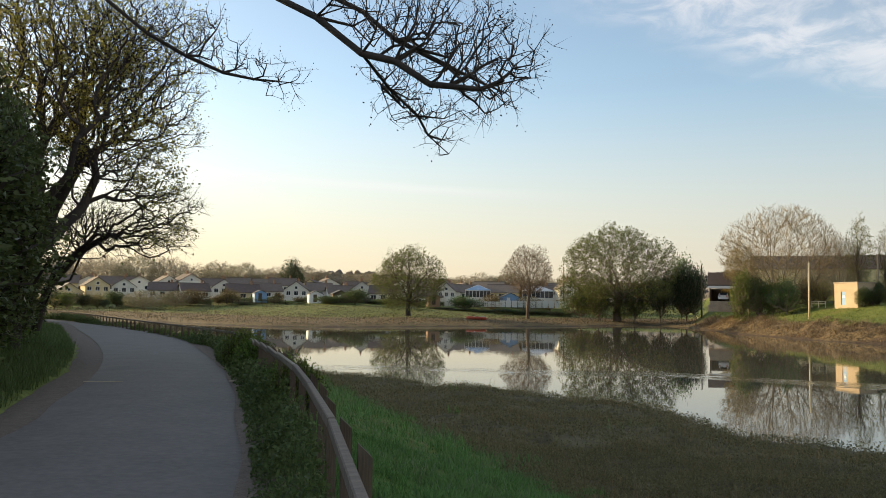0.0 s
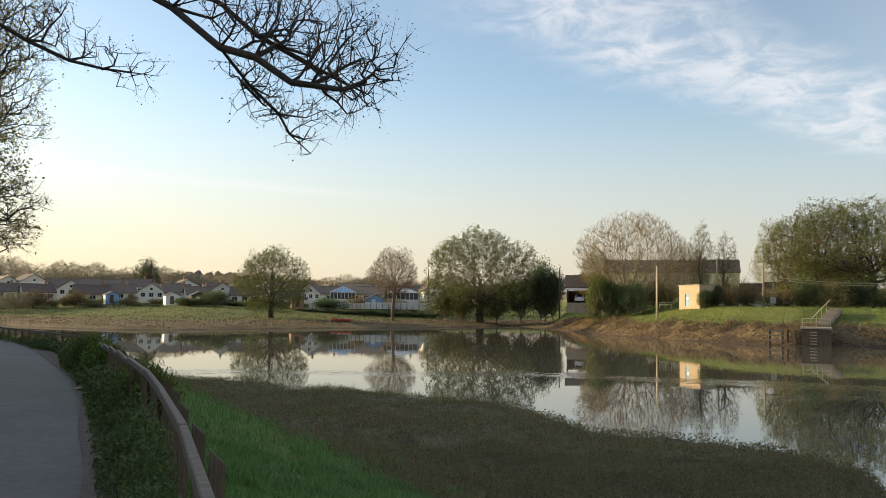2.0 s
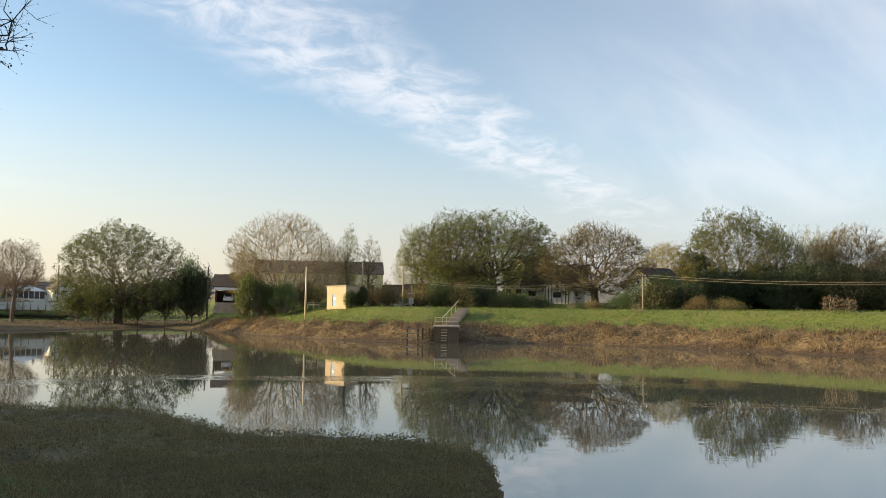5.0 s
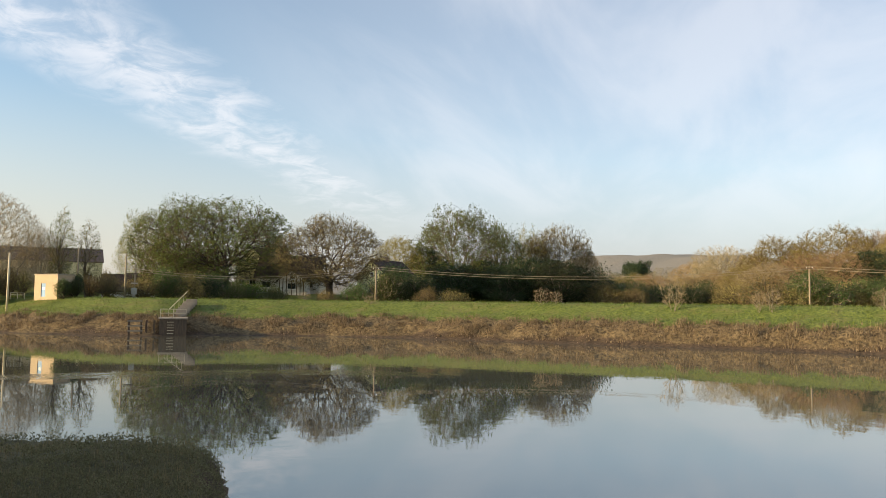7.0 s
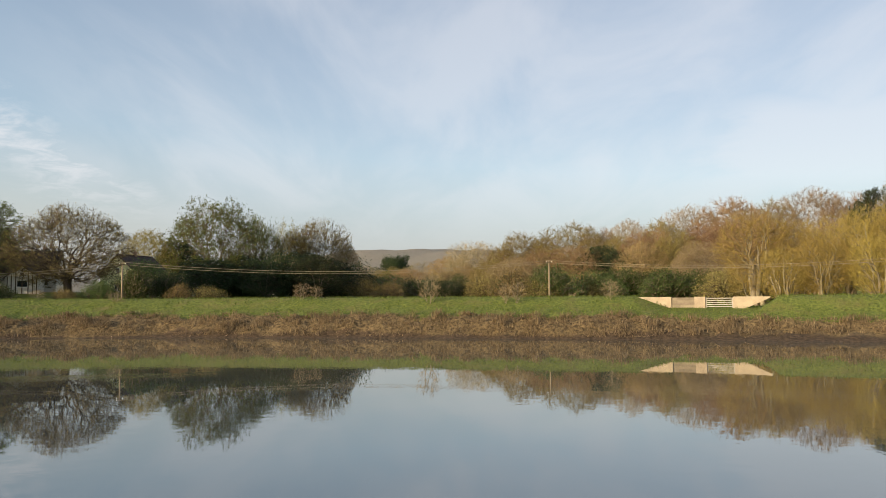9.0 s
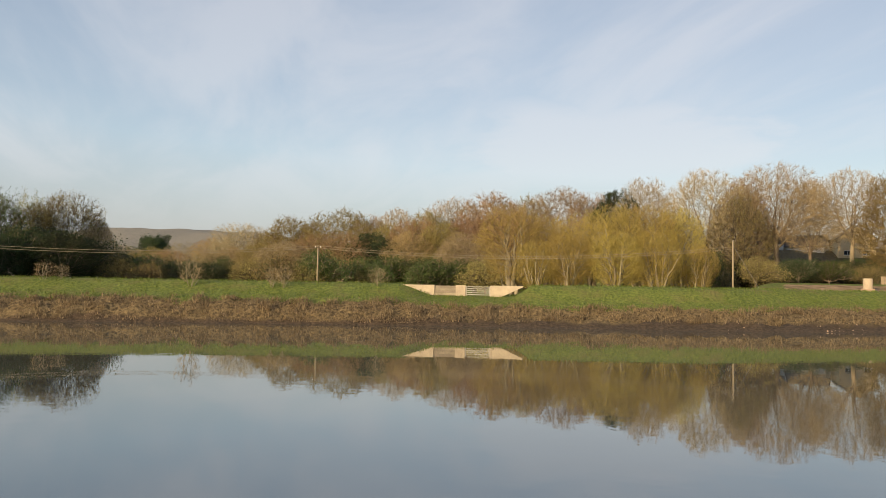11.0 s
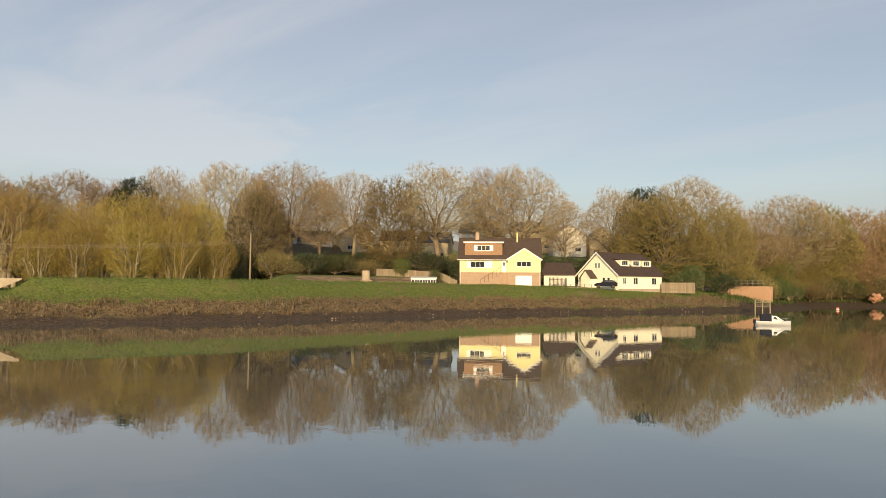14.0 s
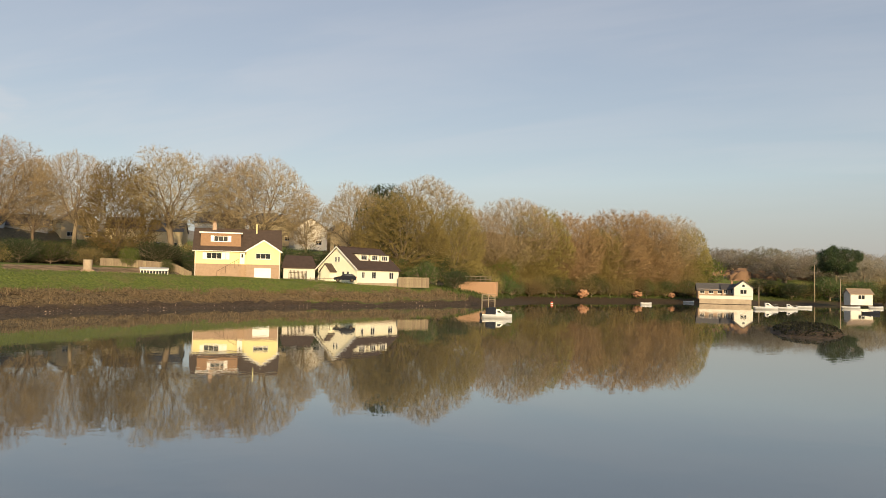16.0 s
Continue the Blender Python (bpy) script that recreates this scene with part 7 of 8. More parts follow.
board_fence(*seg(-127.2, 150, -128.4, 156), 2.0, 0.16, 0.35, POST_DARK, "open slatted dark timber fence beside the garage", 3.9)
board_fence(*seg(-134.9, 157, -137.0, 158), 1.8, 0.30, 0.02, POLE_WOOD, "close-boarded brown timber fence beside the white house", 3.3)
board_fence(*seg(-115.0, 172, -120.6, 166), 1.5, 0.5, 0.03, POLE_WOOD, "sunlit close-boarded garden fence on the slope", None)
board_fence(*seg(-128.2, 148, -130.6, 147), 0.95, 0.10, 1.1, TIMBER, "low post-and-rail garden fence above the bank", 3.75)


def greenhouse():
    p = spot(-118.3, 150)
    m = Matrix.Translation((p.x, p.y, height(p.x, p.y))) @ Matrix.Rotation(radians(-118.3), 4, "Z") @ Matrix.Translation((-2.3, 0, 0))
    root = thing("summerhouse", "small white glazed summerhouse on the lawn", "summerhouse", m)
    for y in (0, 2.4):
        part("frame", Geo().box(0, y, 0, 4.6, y + 0.08, 0.3).box(0, y, 1.75, 4.6, y + 0.08, 1.9), UPVC, root)
        for k in range(10):
            part("bar", Geo().box(0.5 * k, y + 0.002, 0.3, 0.5 * k + 0.1, y + 0.08, 1.75), UPVC, root)
        part("pane", Geo().box(0.05, y + 0.03, 0.3, 4.55, y + 0.045, 1.75), PANE, root)
    part("roof", Geo().slab([(-0.15, -0.2, 1.9), (4.75, -0.2, 1.9), (4.75, 2.7, 2.25), (-0.15, 2.7, 2.25)], (0, 0, 0.1)), UPVC, root)
    part("floor", Geo().box(0, 0, -0.6, 4.6, 2.48, -0.003), CONCRETE, root)


greenhouse()


def tank():
    p = spot(-114.2, 152)
    z = height(p.x, p.y)
    root = thing("water_tank", "round pale corrugated tank on a stand", "tank", Matrix.Translation((p.x, p.y, z)))
    part("drum", Geo().tube((0, 0, 0.6), (0, 0, 2.3), 0.75, n=18), CONCRETE, root, smooth=False)
    part("stand", Geo().box(-0.8, -0.8, -0.4, 0.8, 0.8, 0.597), STONE_BASE, root)


tank()


def car(left, far, z, yaw, paint, label):
    """A parked hatchback."""
    p = spot(left, far)
    root = thing("car", label, "car", pose(p.x, p.y, z, 0, 0, yaw))
    prof = [(-2.0, 0.35), (2.0, 0.35), (2.05, 0.75), (1.55, 0.93), (0.75, 1.02), (0.1, 1.45), (-1.2, 1.47), (-1.85, 1.05), (-2.05, 0.9)]
    bm = bmesh.new()
    rows = [[bm.verts.new((x * (1 if abs(y) < 0.7 else 0.97), y * (1 if h < 1.1 else 0.82), h)) for x, h in prof] for y in (-0.85, -0.5, 0.5, 0.85)]
    n = len(prof)
    for r0, r1 in zip(rows, rows[1:]):
        for k in range(n):
            bm.faces.new((r0[k], r0[(k + 1) % n], r1[(k + 1) % n], r1[k]))
    bm.faces.new(rows[0][::-1])
    bm.faces.new(rows[-1])
    bmesh.ops.recalc_face_normals(bm, faces=bm.faces)
    bmesh.ops.bevel(bm, geom=list(bm.edges), offset=0.05, segments=2, affect="EDGES")
    me = bpy.data.meshes.new("body")
    bm.to_mesh(me)
    bm.free()
    me.materials.append(paint)
    part("body", me, paint, root)
    for y, s in ((-0.86, -1), (0.86, 1)):
        part("side_window", Geo().slab([(0.55, y * 0.93, 1.05), (0.1, y * 0.87, 1.38), (-1.1, y * 0.87, 1.4), (-1.6, y * 0.93, 1.07)], (0, 0.02 * s, 0)), PANE, root)
    part("windscreen", Geo().slab([(0.86, -0.62, 1.02), (0.86, 0.62, 1.02), (0.2, 0.55, 1.44), (0.2, -0.55, 1.44)], (0.02, 0, 0.03)), PANE, root)
    part("rear_window", Geo().slab([(-1.92, -0.6, 1.08), (-1.35, -0.55, 1.45), (-1.35, 0.55, 1.45), (-1.92, 0.6, 1.08)], (-0.03, 0, 0.02)), PANE, root)
    for x in (-1.25, 1.3):
        for y in (-0.80, 0.80):
            wheel = part("wheel", Geo().tube((x, y - 0.1, 0.31), (x, y + 0.1, 0.31), 0.31, n=18), TYRE, root)
            part("rim", Geo().tube((x, y - 0.11, 0.31), (x, y + 0.11, 0.31), 0.19, n=12), POST_DARK, wheel)
    for y in (-0.6, 0.6):
        part("headlight", Geo().box(1.98, y - 0.15, 0.68, 2.07, y + 0.15, 0.82), METAL, root)
        part("tail_light", Geo().box(-2.09, y - 0.12, 0.82, -1.98, y + 0.12, 1.0), RED_PAINT, root)


car(-131.1, 147, 3.95, 52, CAR_DARK, "dark blue hatchback parked by the white house")
car(-19.35, 152, 5.2, 65, CAR_WHITE, "white hatchback under the carport roof")

# newer houses on the hill, behind the bare trees
for left, far, length, along, up, wall, roof in ((-107.8, 235, 12, "x", 4.05, WHITE_WALL, ROOF_GREY), (-110.4, 235, 11, "x", 3.85, WHITE_WALL, ROOF_GREY), (-113.6, 232, 9, "y", 4.35, BUFF_WALL, ROOF_GREY), (-116.2, 238, 9, "x", 3.95, BUFF_WALL, ROOF_BROWN), (-118.9, 236, 9, "x", 3.85, BUFF_WALL, ROOF_GREY), (-121.6, 235, 7, "x", 4.55, WHITE_WALL, ROOF_GREY), (-123.2, 232, 7.5, "y", 4.70, BUFF_WALL, ROOF_GREY), (-125.2, 236, 7, "x", 4.65, BUFF_WALL, ROOF_GREY), (-126.6, 232, 7, "y", 4.55, BUFF_WALL, ROOF_GREY), (-128.6, 228, 9.5, "y", 4.35, WHITE_WALL, ROOF_GREY), (-130.9, 230, 7.5, "y", 4.15, BUFF_WALL, ROOF_GREY), (-133.6, 228, 9, "x", 3.55, BUFF_WALL, ROOF_GREY), (-137.0, 226, 12, "x", 3.45, BUFF_WALL, ROOF_TAN)):
    ridge = EYE + far * math.tan(radians(up))
    house(left, far, length, 9, 5.3, 3.0, wall, roof, turn_by=14 if along == "y" else -10, along=along, base=ridge - 8.1, label="newer rendered house on the hill behind bare trees", group="houses on the hill", windows=2, stack=False)

# houses behind the flood bank
house(-39.6, 172, 9, 9, 5.2, 3.4, CREAM_WALL, ROOF_BROWN, -42, "y", "cream gabled house among the oaks", base=7.2, group="houses behind the bank")
house(-42.0, 165, 13, 9, 3.0, 4.3, WHITE_WALL, ROOF_BROWN, -12, "x", "brown-roofed bungalow behind the flood bank", base=6.6, group="houses behind the bank")
half = house(-42.3, 160, 5.4, 6, 2.6, 2.0, WHITE_WALL, ROOF_BROWN, -12, "y", "white half-timbered gable wing with dark beams", base=6.2, windows=1, stack=False, group="houses behind the bank")
for x in (0.25, 0.9, 1.6, 2.62, 3.6, 4.3, 4.95):
    part("timber_beam", Geo().box(x, -0.05, -0.4, x + 0.16, -0.003, 2.6 + min(x, 5.4 - x) * 0.6), POST_DARK, half)
house(-47.9, 168, 9, 9, 4.4, 3.4, CREAM_WALL, ROOF_BROWN, -44, "y", "sunlit cream gable behind the oaks", base=5.7, group="houses behind the bank")
house(-36.0, 176, 10, 9, 4.8, 3.0, CREAM_WALL, ROOF_BROWN, 20, "x", "cream house showing between the branches", base=5.6, group="houses behind the bank")
house(-31.6, 172, 10, 9, 3.0, 3.2, WHITE_WALL, ROOF_BROWN, 0, "x", "white bungalow behind the transformer poles", base=3.4, group="houses behind the bank")
for k, left in enumerate((-22.6, -25.6, -28.4)):
    house(left, 285, 15.2, 10, 6.2, 4.2, BUFF_WALL, ROOF_ESTATE, 3, "x", "terraced house with a long brown roof", base=11.0, group="terraced houses behind the bank", windows=2)


def carport():
    p = spot(-19.4, 150)
    m = Matrix.Translation((p.x, p.y, 5.15)) @ Matrix.Rotation(radians(-19.4), 4, "Z") @ Matrix.Translation((-2.6, 0, 0))
    root = thing("carport", "open carport with white fascia under a brown roof", "carport", m)
    part("back_wall", Geo().box(0, 5.6, -0.6, 5.2, 5.85, 2.3), POST_DARK, root)
    for x in (0, 4.95):
        part("side_wall", Geo().box(x, 0.2, -0.6, x + 0.25, 5.6, 2.3), POST_DARK, root)
    part("fascia", Geo().box(-0.2, -0.1, 2.3, 5.4, 0.1, 2.75), UPVC, root)
    part("roof", Geo().slab([(-0.4, 0.1, 2.75), (5.6, 0.1, 2.75), (5.6, 6.2, 5.2), (-0.4, 6.2, 5.2)], (0, 0, 0.18)), ROOF_BROWN, root)
    part("floor", Geo().box(-0.2, -0.6, -1.8, 5.4, 5.85, -0.603).box(0, -0.5, -0.6, 5.2, 5.59, 0.05), CONCRETE, root)


carport()

# the bungalow estate over the water
random.seed(11)
EST = ((24.9, 238, 9, "y", 0.9), (23.2, 244, 8, "y", 1.35), (21.6, 246, 8, "y", 1.3), (19.2, 250, 10, "x", 1.1), (17.0, 246, 10, "x", 1.1), (15.2, 240, 8, "y", 1.4), (13.9, 232, 11, "x", 1.1), (12.2, 236, 10, "x", 1.2), (10.3, 228, 8, "y", 1.35), (8.6, 232, 9, "x", 1.3), (7.1, 226, 9, "x", 1.15), (5.7, 228, 8, "y", 1.45), (4.2, 224, 10, "x", 1.2), (1.0, 226, 10, "x", 1.0), (-0.3, 226, 6.5, "y", 1.45), (-1.6, 232, 11, "x", 1.35), (-4.2, 232, 12, "x", 1.4), (-7.0, 230, 11, "x", 1.35), (-9.0, 226, 7, "y", 1.75))
for left, far, length, along, up in EST:
    ridge = EYE + far * math.tan(radians(up))
    p = spot(left, far)
    house(left, far, length * 0.8, 8.0, 2.5, 2.2, random.choice([WHITE_WALL, WHITE_WALL, WHITE_WALL, BUFF_WALL]), ROOF_ESTATE if random.random() < 0.75 else ROOF_GREY, random.uniform(-14, 14), along, "pale bungalow with a tiled roof on the estate", base=ridge - 4.7, group="bungalows on the estate")
for k in range(22):
    left = 25.5 - 1.6 * k + random.uniform(-0.4, 0.4)
    ridge = EYE + 275 * math.tan(radians(random.uniform(1.5, 1.85)))
    house(left, 275, random.uniform(7.5, 11), 8, 2.7, 2.4, random.choice([WHITE_WALL, WHITE_WALL, BUFF_WALL]), ROOF_ESTATE, random.uniform(-20, 20), random.choice("xyy"), "pale bungalow further back on the estate", base=ridge - 5.5, group="bungalows on the estate", windows=2)


def conservatory(left, far, base, w, glass, label):
    p = spot(left, far)
    m = Matrix.Translation((p.x, p.y, base)) @ Matrix.Rotation(radians(left), 4, "Z") @ Matrix.Translation((-w / 2, 0, 0))
    root = thing("conservatory", label, "conservatory", m)
    d, h = 4.0, 2.3
    part("base_wall", Geo().box(0, 0, -1.5, w, d, 0.6), WHITE_WALL, root)
    n = 7
    for k in range(n + 1):
        x = w * k / n
        part("frame_post", Geo().box(x - 0.06, 0, 0.6, x + 0.06, 0.12, h), UPVC, root)
    part("eaves_beam", Geo().box(-0.1, -0.05, h, w + 0.1, 0.15, h + 0.16), UPVC, root)
    for k in range(n):
        part("pane", Geo().box(w * k / n + 0.06, 0.04, 0.6, w * (k + 1) / n - 0.06, 0.06, h), PANE, root)
    top = (w / 2, d / 2, h + 1.6)
    cor = [(-0.1, -0.1, h + 0.16), (w + 0.1, -0.1, h + 0.16), (w + 0.1, d, h + 0.16), (-0.1, d, h + 0.16)]
    for k in range(4):
        a, b_ = cor[k], cor[(k + 1) % 4]
        part("roof_pane", Geo().slab([a, b_, top], (0, 0, 0.04)), glass, root)
        part("rafter", Geo().beam(a, top, 0.12, 0.14), UPVC, root)
        mid = [(u + v) / 2 for u, v in zip(a, b_)]
        part("rafter", Geo().beam(mid, top, 0.09, 0.12), UPVC, root)


conservatory(-2.55, 214, 5.2, 6.6, PANE_BLUE, "conservatory with a blue pitched glass roof")
conservatory(-6.8, 214, 5.3, 8.0, UPVC, "white-framed conservatory behind the garden fence")
board_fence(*seg(-0.3, 205, -4.2, 205), 1.2, 0.9, 0.04, WHITE_WALL, "white concrete garden wall of low panels", 3.5, False)
board_fence(*seg(-4.3, 205, -8.6, 204), 1.5, 1.3, 0.12, UPVC, "white panelled garden fence above the shore", 3.5)
board_fence(*seg(15.0, 205, 11.0, 204), 1.2, 0.12, 1.3, POST_DARK, "dark post-and-rail garden fence above the flats", 3.1)
board_fence(*seg(8.0, 212, 4.8, 212), 1.6, 0.5, 0.04, POST_DARK, "dark brown close-boarded garden fence on the estate", 3.6)


def shed(left, far, base, w, d, tall, wall, roof, label, door=None):
    p = spot(left, far)
    m = Matrix.Translation((p.x, p.y, base)) @ Matrix.Rotation(radians(left + 12), 4, "Z") @ Matrix.Translation((-w / 2, 0, 0))
    root = thing("shed", label, "shed", m)
    g = Geo()
    holes = [(w * 0.3, 0.0, w * 0.3 + 0.95, 2.0)] if door else []
    wall_panel(g, w, -0.5, tall, 0.12, holes)
    part("front_wall", g, wall, root)
    part("shell", Geo().box(0, 0.12, -0.5, 0.12, d, tall).box(w - 0.12, 0.12, -0.5, w, d, tall).box(0.12, d - 0.12, -0.5, w - 0.12, d, tall).slab([(0, 0, tall), (w, 0, tall), (w / 2, 0, tall + w * 0.22)], (0, d, 0)), wall, root)
    part("roof", Geo().slab([(-0.2, -0.2, tall - 0.1), (w / 2, -0.2, tall + w * 0.24), (w / 2, d + 0.2, tall + w * 0.24), (-0.2, d + 0.2, tall - 0.1)], (0, 0, 0.08)).slab([(w + 0.2, -0.2, tall - 0.1), (w + 0.2, d + 0.2, tall - 0.1), (w / 2, d + 0.2, tall + w * 0.24), (w / 2, -0.2, tall + w * 0.24)], (0, 0, 0.08)), roof, root)
    if door:
        part("door", Geo().box(w * 0.3 + 0.02, 0.04, 0.0, w * 0.3 + 0.93, 0.09, 1.98), door, root)


shed(-4.85, 209, 3.8, 4.6, 3.5, 2.1, BLUE_DOOR, ROOF_GREY, "pale blue-grey garden shed above the shore", UPVC)
shed(0.55, 203, 3.6, 3.0, 2.6, 1.9, BRICK_BROWN, ROOF_BROWN, "small red-brown garden shed beside the tree", POST_DARK)
shed(12.7, 215, 3.9, 3.2, 3.0, 2.0, BLUE_DOOR, ROOF_GREY, "blue garden shed among hedges", POST_DARK)
shed(8.9, 214, 3.8, 3.6, 3.0, 2.1, UPVC, ROOF_GREY, "white flat garden shed on the estate", POST_DARK)
shed(7.2, 214, 3.8, 4.0, 3.0, 2.3, POST_DARK, ROOF_GREY, "dark timber garden shed on the estate", UPVC)


def control_hut():
    """The rendered hut on the bank, its far flank under ivy."""
    p, q = spot(-26.03, 136.0), spot(-27.35, 132.6)
    w = (q - p).length
    m = Matrix.Translation((p.x, p.y, 4.55)) @ Matrix.Rotation(math.atan2(q.y - p.y, q.x - p.x), 4, "Z")
    root = thing("control_hut", "buff rendered hut with a pale blue door", "hut", m)
    g = Geo()
    wall_panel(g, w, -1.0, 3.45, 0.2, [(1.35, 0.2, 2.25, 2.2)])
    part("front_wall", g, SAND_WALL, root)
    part("shell", Geo().box(0, 0.2, -1, 0.2, 3.2, 3.45).box(w - 0.2, 0.2, -1, w, 3.2, 3.45).box(0.2, 3.0, -1, w - 0.2, 3.2, 3.45), SAND_WALL, root)
    part("roof", Geo().box(-0.12, -0.12, 3.45, w + 0.12, 3.3, 3.62), CONCRETE, root)
    door = part("door", Geo().box(1.35, 0.08, 0.2, 2.25, 0.14, 2.2), BLUE_DOOR, root)
    part("sign", Geo().box(1.55, 0.06, 1.25, 2.05, 0.077, 1.6), UPVC, door)


control_hut()
plant("ivy", -28.0, 136.2, 1.8, 3.4, base=4.3, turn_to=40, label="dark ivy smothering the flank of the hut")
for left, far, up, wide in ((-27.75, 132.0, 1.5, 2.6), (-28.45, 133.4, 1.45, 3.0)):
    plant("ivy", left, far, up, wide, base=4.3, turn_to=left * 50, label="dark ivy smothering the flank of the hut")
rail = thing("hand_rail", "short pale steel rail beside the hut", "railing", Matrix.Translation(spot(-25.1, 131, 4.6)) @ Matrix.Rotation(radians(-25), 4, "Z"))
for x in (-0.9, 0.0, 0.9):
    part("post", Geo().box(x - 0.04, -0.04, -0.3, x + 0.04, 0.04, 0.62), METAL_PAINT, rail)
for z in (0.3, 0.58):
    part("bar", Geo().box(-0.9, -0.03, z, 0.9, 0.03, z + 0.07), METAL_PAINT, rail)


# poles and overhead lines
def pole(left, far, top_up, label, arms=True, mat=None):
    p = spot(left, far)
    z = height(p.x, p.y)
    top = EYE + far * math.tan(radians(top_up))
    root = thing("utility_pole", label, "pole", Matrix.Translation((p.x, p.y, z)) @ Matrix.Rotation(radians(left), 4, "Z"))
    part("shaft", Geo().tube((0, 0, -0.6), (0, 0, top - z), 0.17, 0.11, 10), mat or POLE_WOOD, root, smooth=True)
    if arms:
        part("crossarm", Geo().box(-0.45, -0.16, top - z - 0.35, 0.45, -0.06, top - z - 0.25), POST_DARK, root)
        for x in (-0.4, 0.4):
            part("insulator", Geo().tube((x, -0.11, top - z - 0.25), (x, -0.11, top - z - 0.08), 0.05, 0.03, 8), UPVC, root)
    return Vector((p.x, p.y, top - 0.15))


tops = [pole(-31.4, 133, 3.3, "tall timber pole of the transformer pair", False), pole(-48.2, 131, 2.77, "timber utility pole behind the flood bank"), pole(-77.5, 131, 2.94, "timber utility pole behind the grassy bank"), pole(-106.2, 131, 3.58, "pale timber utility pole beside the willows", False)]
pole(-32.0, 133, 2.6, "short timber pole of the transformer pair", False)
pole(-24.55, 130, 3.04, "plain thin timber pole by the hut", False, METAL_PAINT)
pole(-28.5, 140, 3.54, "tall timber pole behind the hut", False)
pole(-17.9, 178, 2.9, "dark timber pole among the shore trees", False, POST_DARK)
pole(-8.6, 215, 2.7, "dark timber pole behind the estate", False, POST_DARK)


def overhead(a, b_, sag):
    """One sagging cable between two poles."""
    g = Geo()
    pts = [a.lerp(b_, k / 16) - Vector((0, 0, 4 * sag * (k / 16) * (1 - k / 16))) for k in range(17)]
    g.pipe(pts, 0.028)
    ob = new("overhead_cable", g.mesh("overhead_cable", WIRE))
    tagged(ob, "sagging overhead cable strung between the poles", "cable", "overhead cables")


for k in range(3):
    for off in (-0.4, 0.4):
        a, b_ = tops[k].copy(), tops[k + 1].copy()
        if k == 0:
            a.z -= 2.2
        if k == 2:
            b_.z -= 1.0
        shift = Vector((0, 0, off * 0.45))
        overhead(a + shift, b_ + shift, 1.6)
t = Matrix.Translation(spot(-31.75, 132.4, 4.4)) @ Matrix.Rotation(radians(-31.7), 4, "Z")
root = thing("pole_transformer", "grey pole-mounted transformer with steel platform", "transformer", t)
part("platform", Geo().box(-1.0, -0.4, 0.35, 1.0, 0.4, 0.5), METAL, root)
part("tank", Geo().box(0.1, -0.35, 0.9, 0.9, 0.35, 1.9).box(0.0, -0.3, 2.5, 1.0, 0.3, 2.7), METAL, root)
part("crossbar", Geo().box(-0.7, -0.1, 4.0, 1.0, 0.1, 4.15), POST_DARK, root)
part("bracket", Geo().box(0.35, 0.1, 0.5, 0.65, 0.3, 0.9), METAL, root)
stay = thing("stay_wire", "taut steel stay wire bracing the pale pole", "stay wire", Matrix.Translation(tops[3]))
part("wire", Geo().tube((0, 0, -0.6), spot(-108.2, 131, height(*spot(-108.2, 131).xy) - 0.1) - tops[3], 0.02, n=4), METAL, stay)


# outfall: masonry box, timber frame and steps up the bank
def outfall():
    p, q = spot(-33.65, 105.5), spot(-35.4, 105.5)
    w = (q - p).length
    m = Matrix.Translation((p.x, p.y, 0)) @ Matrix.Rotation(math.atan2(q.y - p.y, q.x - p.x), 4, "Z")
    root = thing("outfall", "old brick outfall with steel railings on the waterline", "outfall", m)
    part("chamber", Geo().box(0, 0, -0.6, w, 4.5, 2.05), POST_DARK, root)
    part("cap", Geo().box(-0.12, -0.12, 2.05, w + 0.12, 4.6, 2.25), CONCRETE, root)
    for x in (0.1, w / 2, w - 0.1):
        part("rail_post", Geo().box(x - 0.035, 0.0, 2.25, x + 0.035, 0.07, 3.3), METAL_PAINT, root)
    for z in (2.75, 3.25):
        part("rail", Geo().box(0.1, 0.0, z, w - 0.1, 0.06, z + 0.07), METAL_PAINT, root)
    for k in range(5):
        part("ladder_rung", Geo().box(0.9, -0.12, 0.25 + 0.35 * k, 1.7, -0.06, 0.31 + 0.35 * k), METAL_PAINT, root)
    m2 = Matrix.Translation((-3.6, 0.2, 0))
    for x in (0.0, 1.4, 2.0, 2.9):
        part("timber_post", Geo().box(x, 0, -0.6, x + 0.22, 0.22, 1.9), POST_DARK, root, m=m2)
    for z in (0.5, 1.1, 1.7):
        part("waling", Geo().box(-0.1, -0.1, z, 1.7, -0.003, z + 0.18), TIMBER, root, m=m2)
    steps = thing("bank_steps", "concrete steps with a handrail up the grass bank", "steps", m)
    for k in range(9):
        y, z = 4.8 + 1.05 * k, 2.2 + 0.29 * k
        part("step", Geo().box(w * 0.35 + 0.26 * k, y, z - 0.7, w * 0.35 + 1.5 + 0.26 * k, y + 1.1, z + 0.12), CONCRETE, steps)
    part("handrail", Geo().beam((w * 0.35 - 0.1, 4.8, 3.2), (w * 0.35 + 2.2, 14, 5.7), 0.06, 0.06), METAL_PAINT, steps)
    for k in range(4):
        part("rail_post", Geo().box(w * 0.35 - 0.13 + 0.62 * k, 5.0 + 2.6 * k, 1.9 + 0.68 * k, w * 0.35 - 0.07 + 0.62 * k, 5.06 + 2.6 * k, 3.25 + 0.70 * k), METAL_PAINT, steps)


outfall()


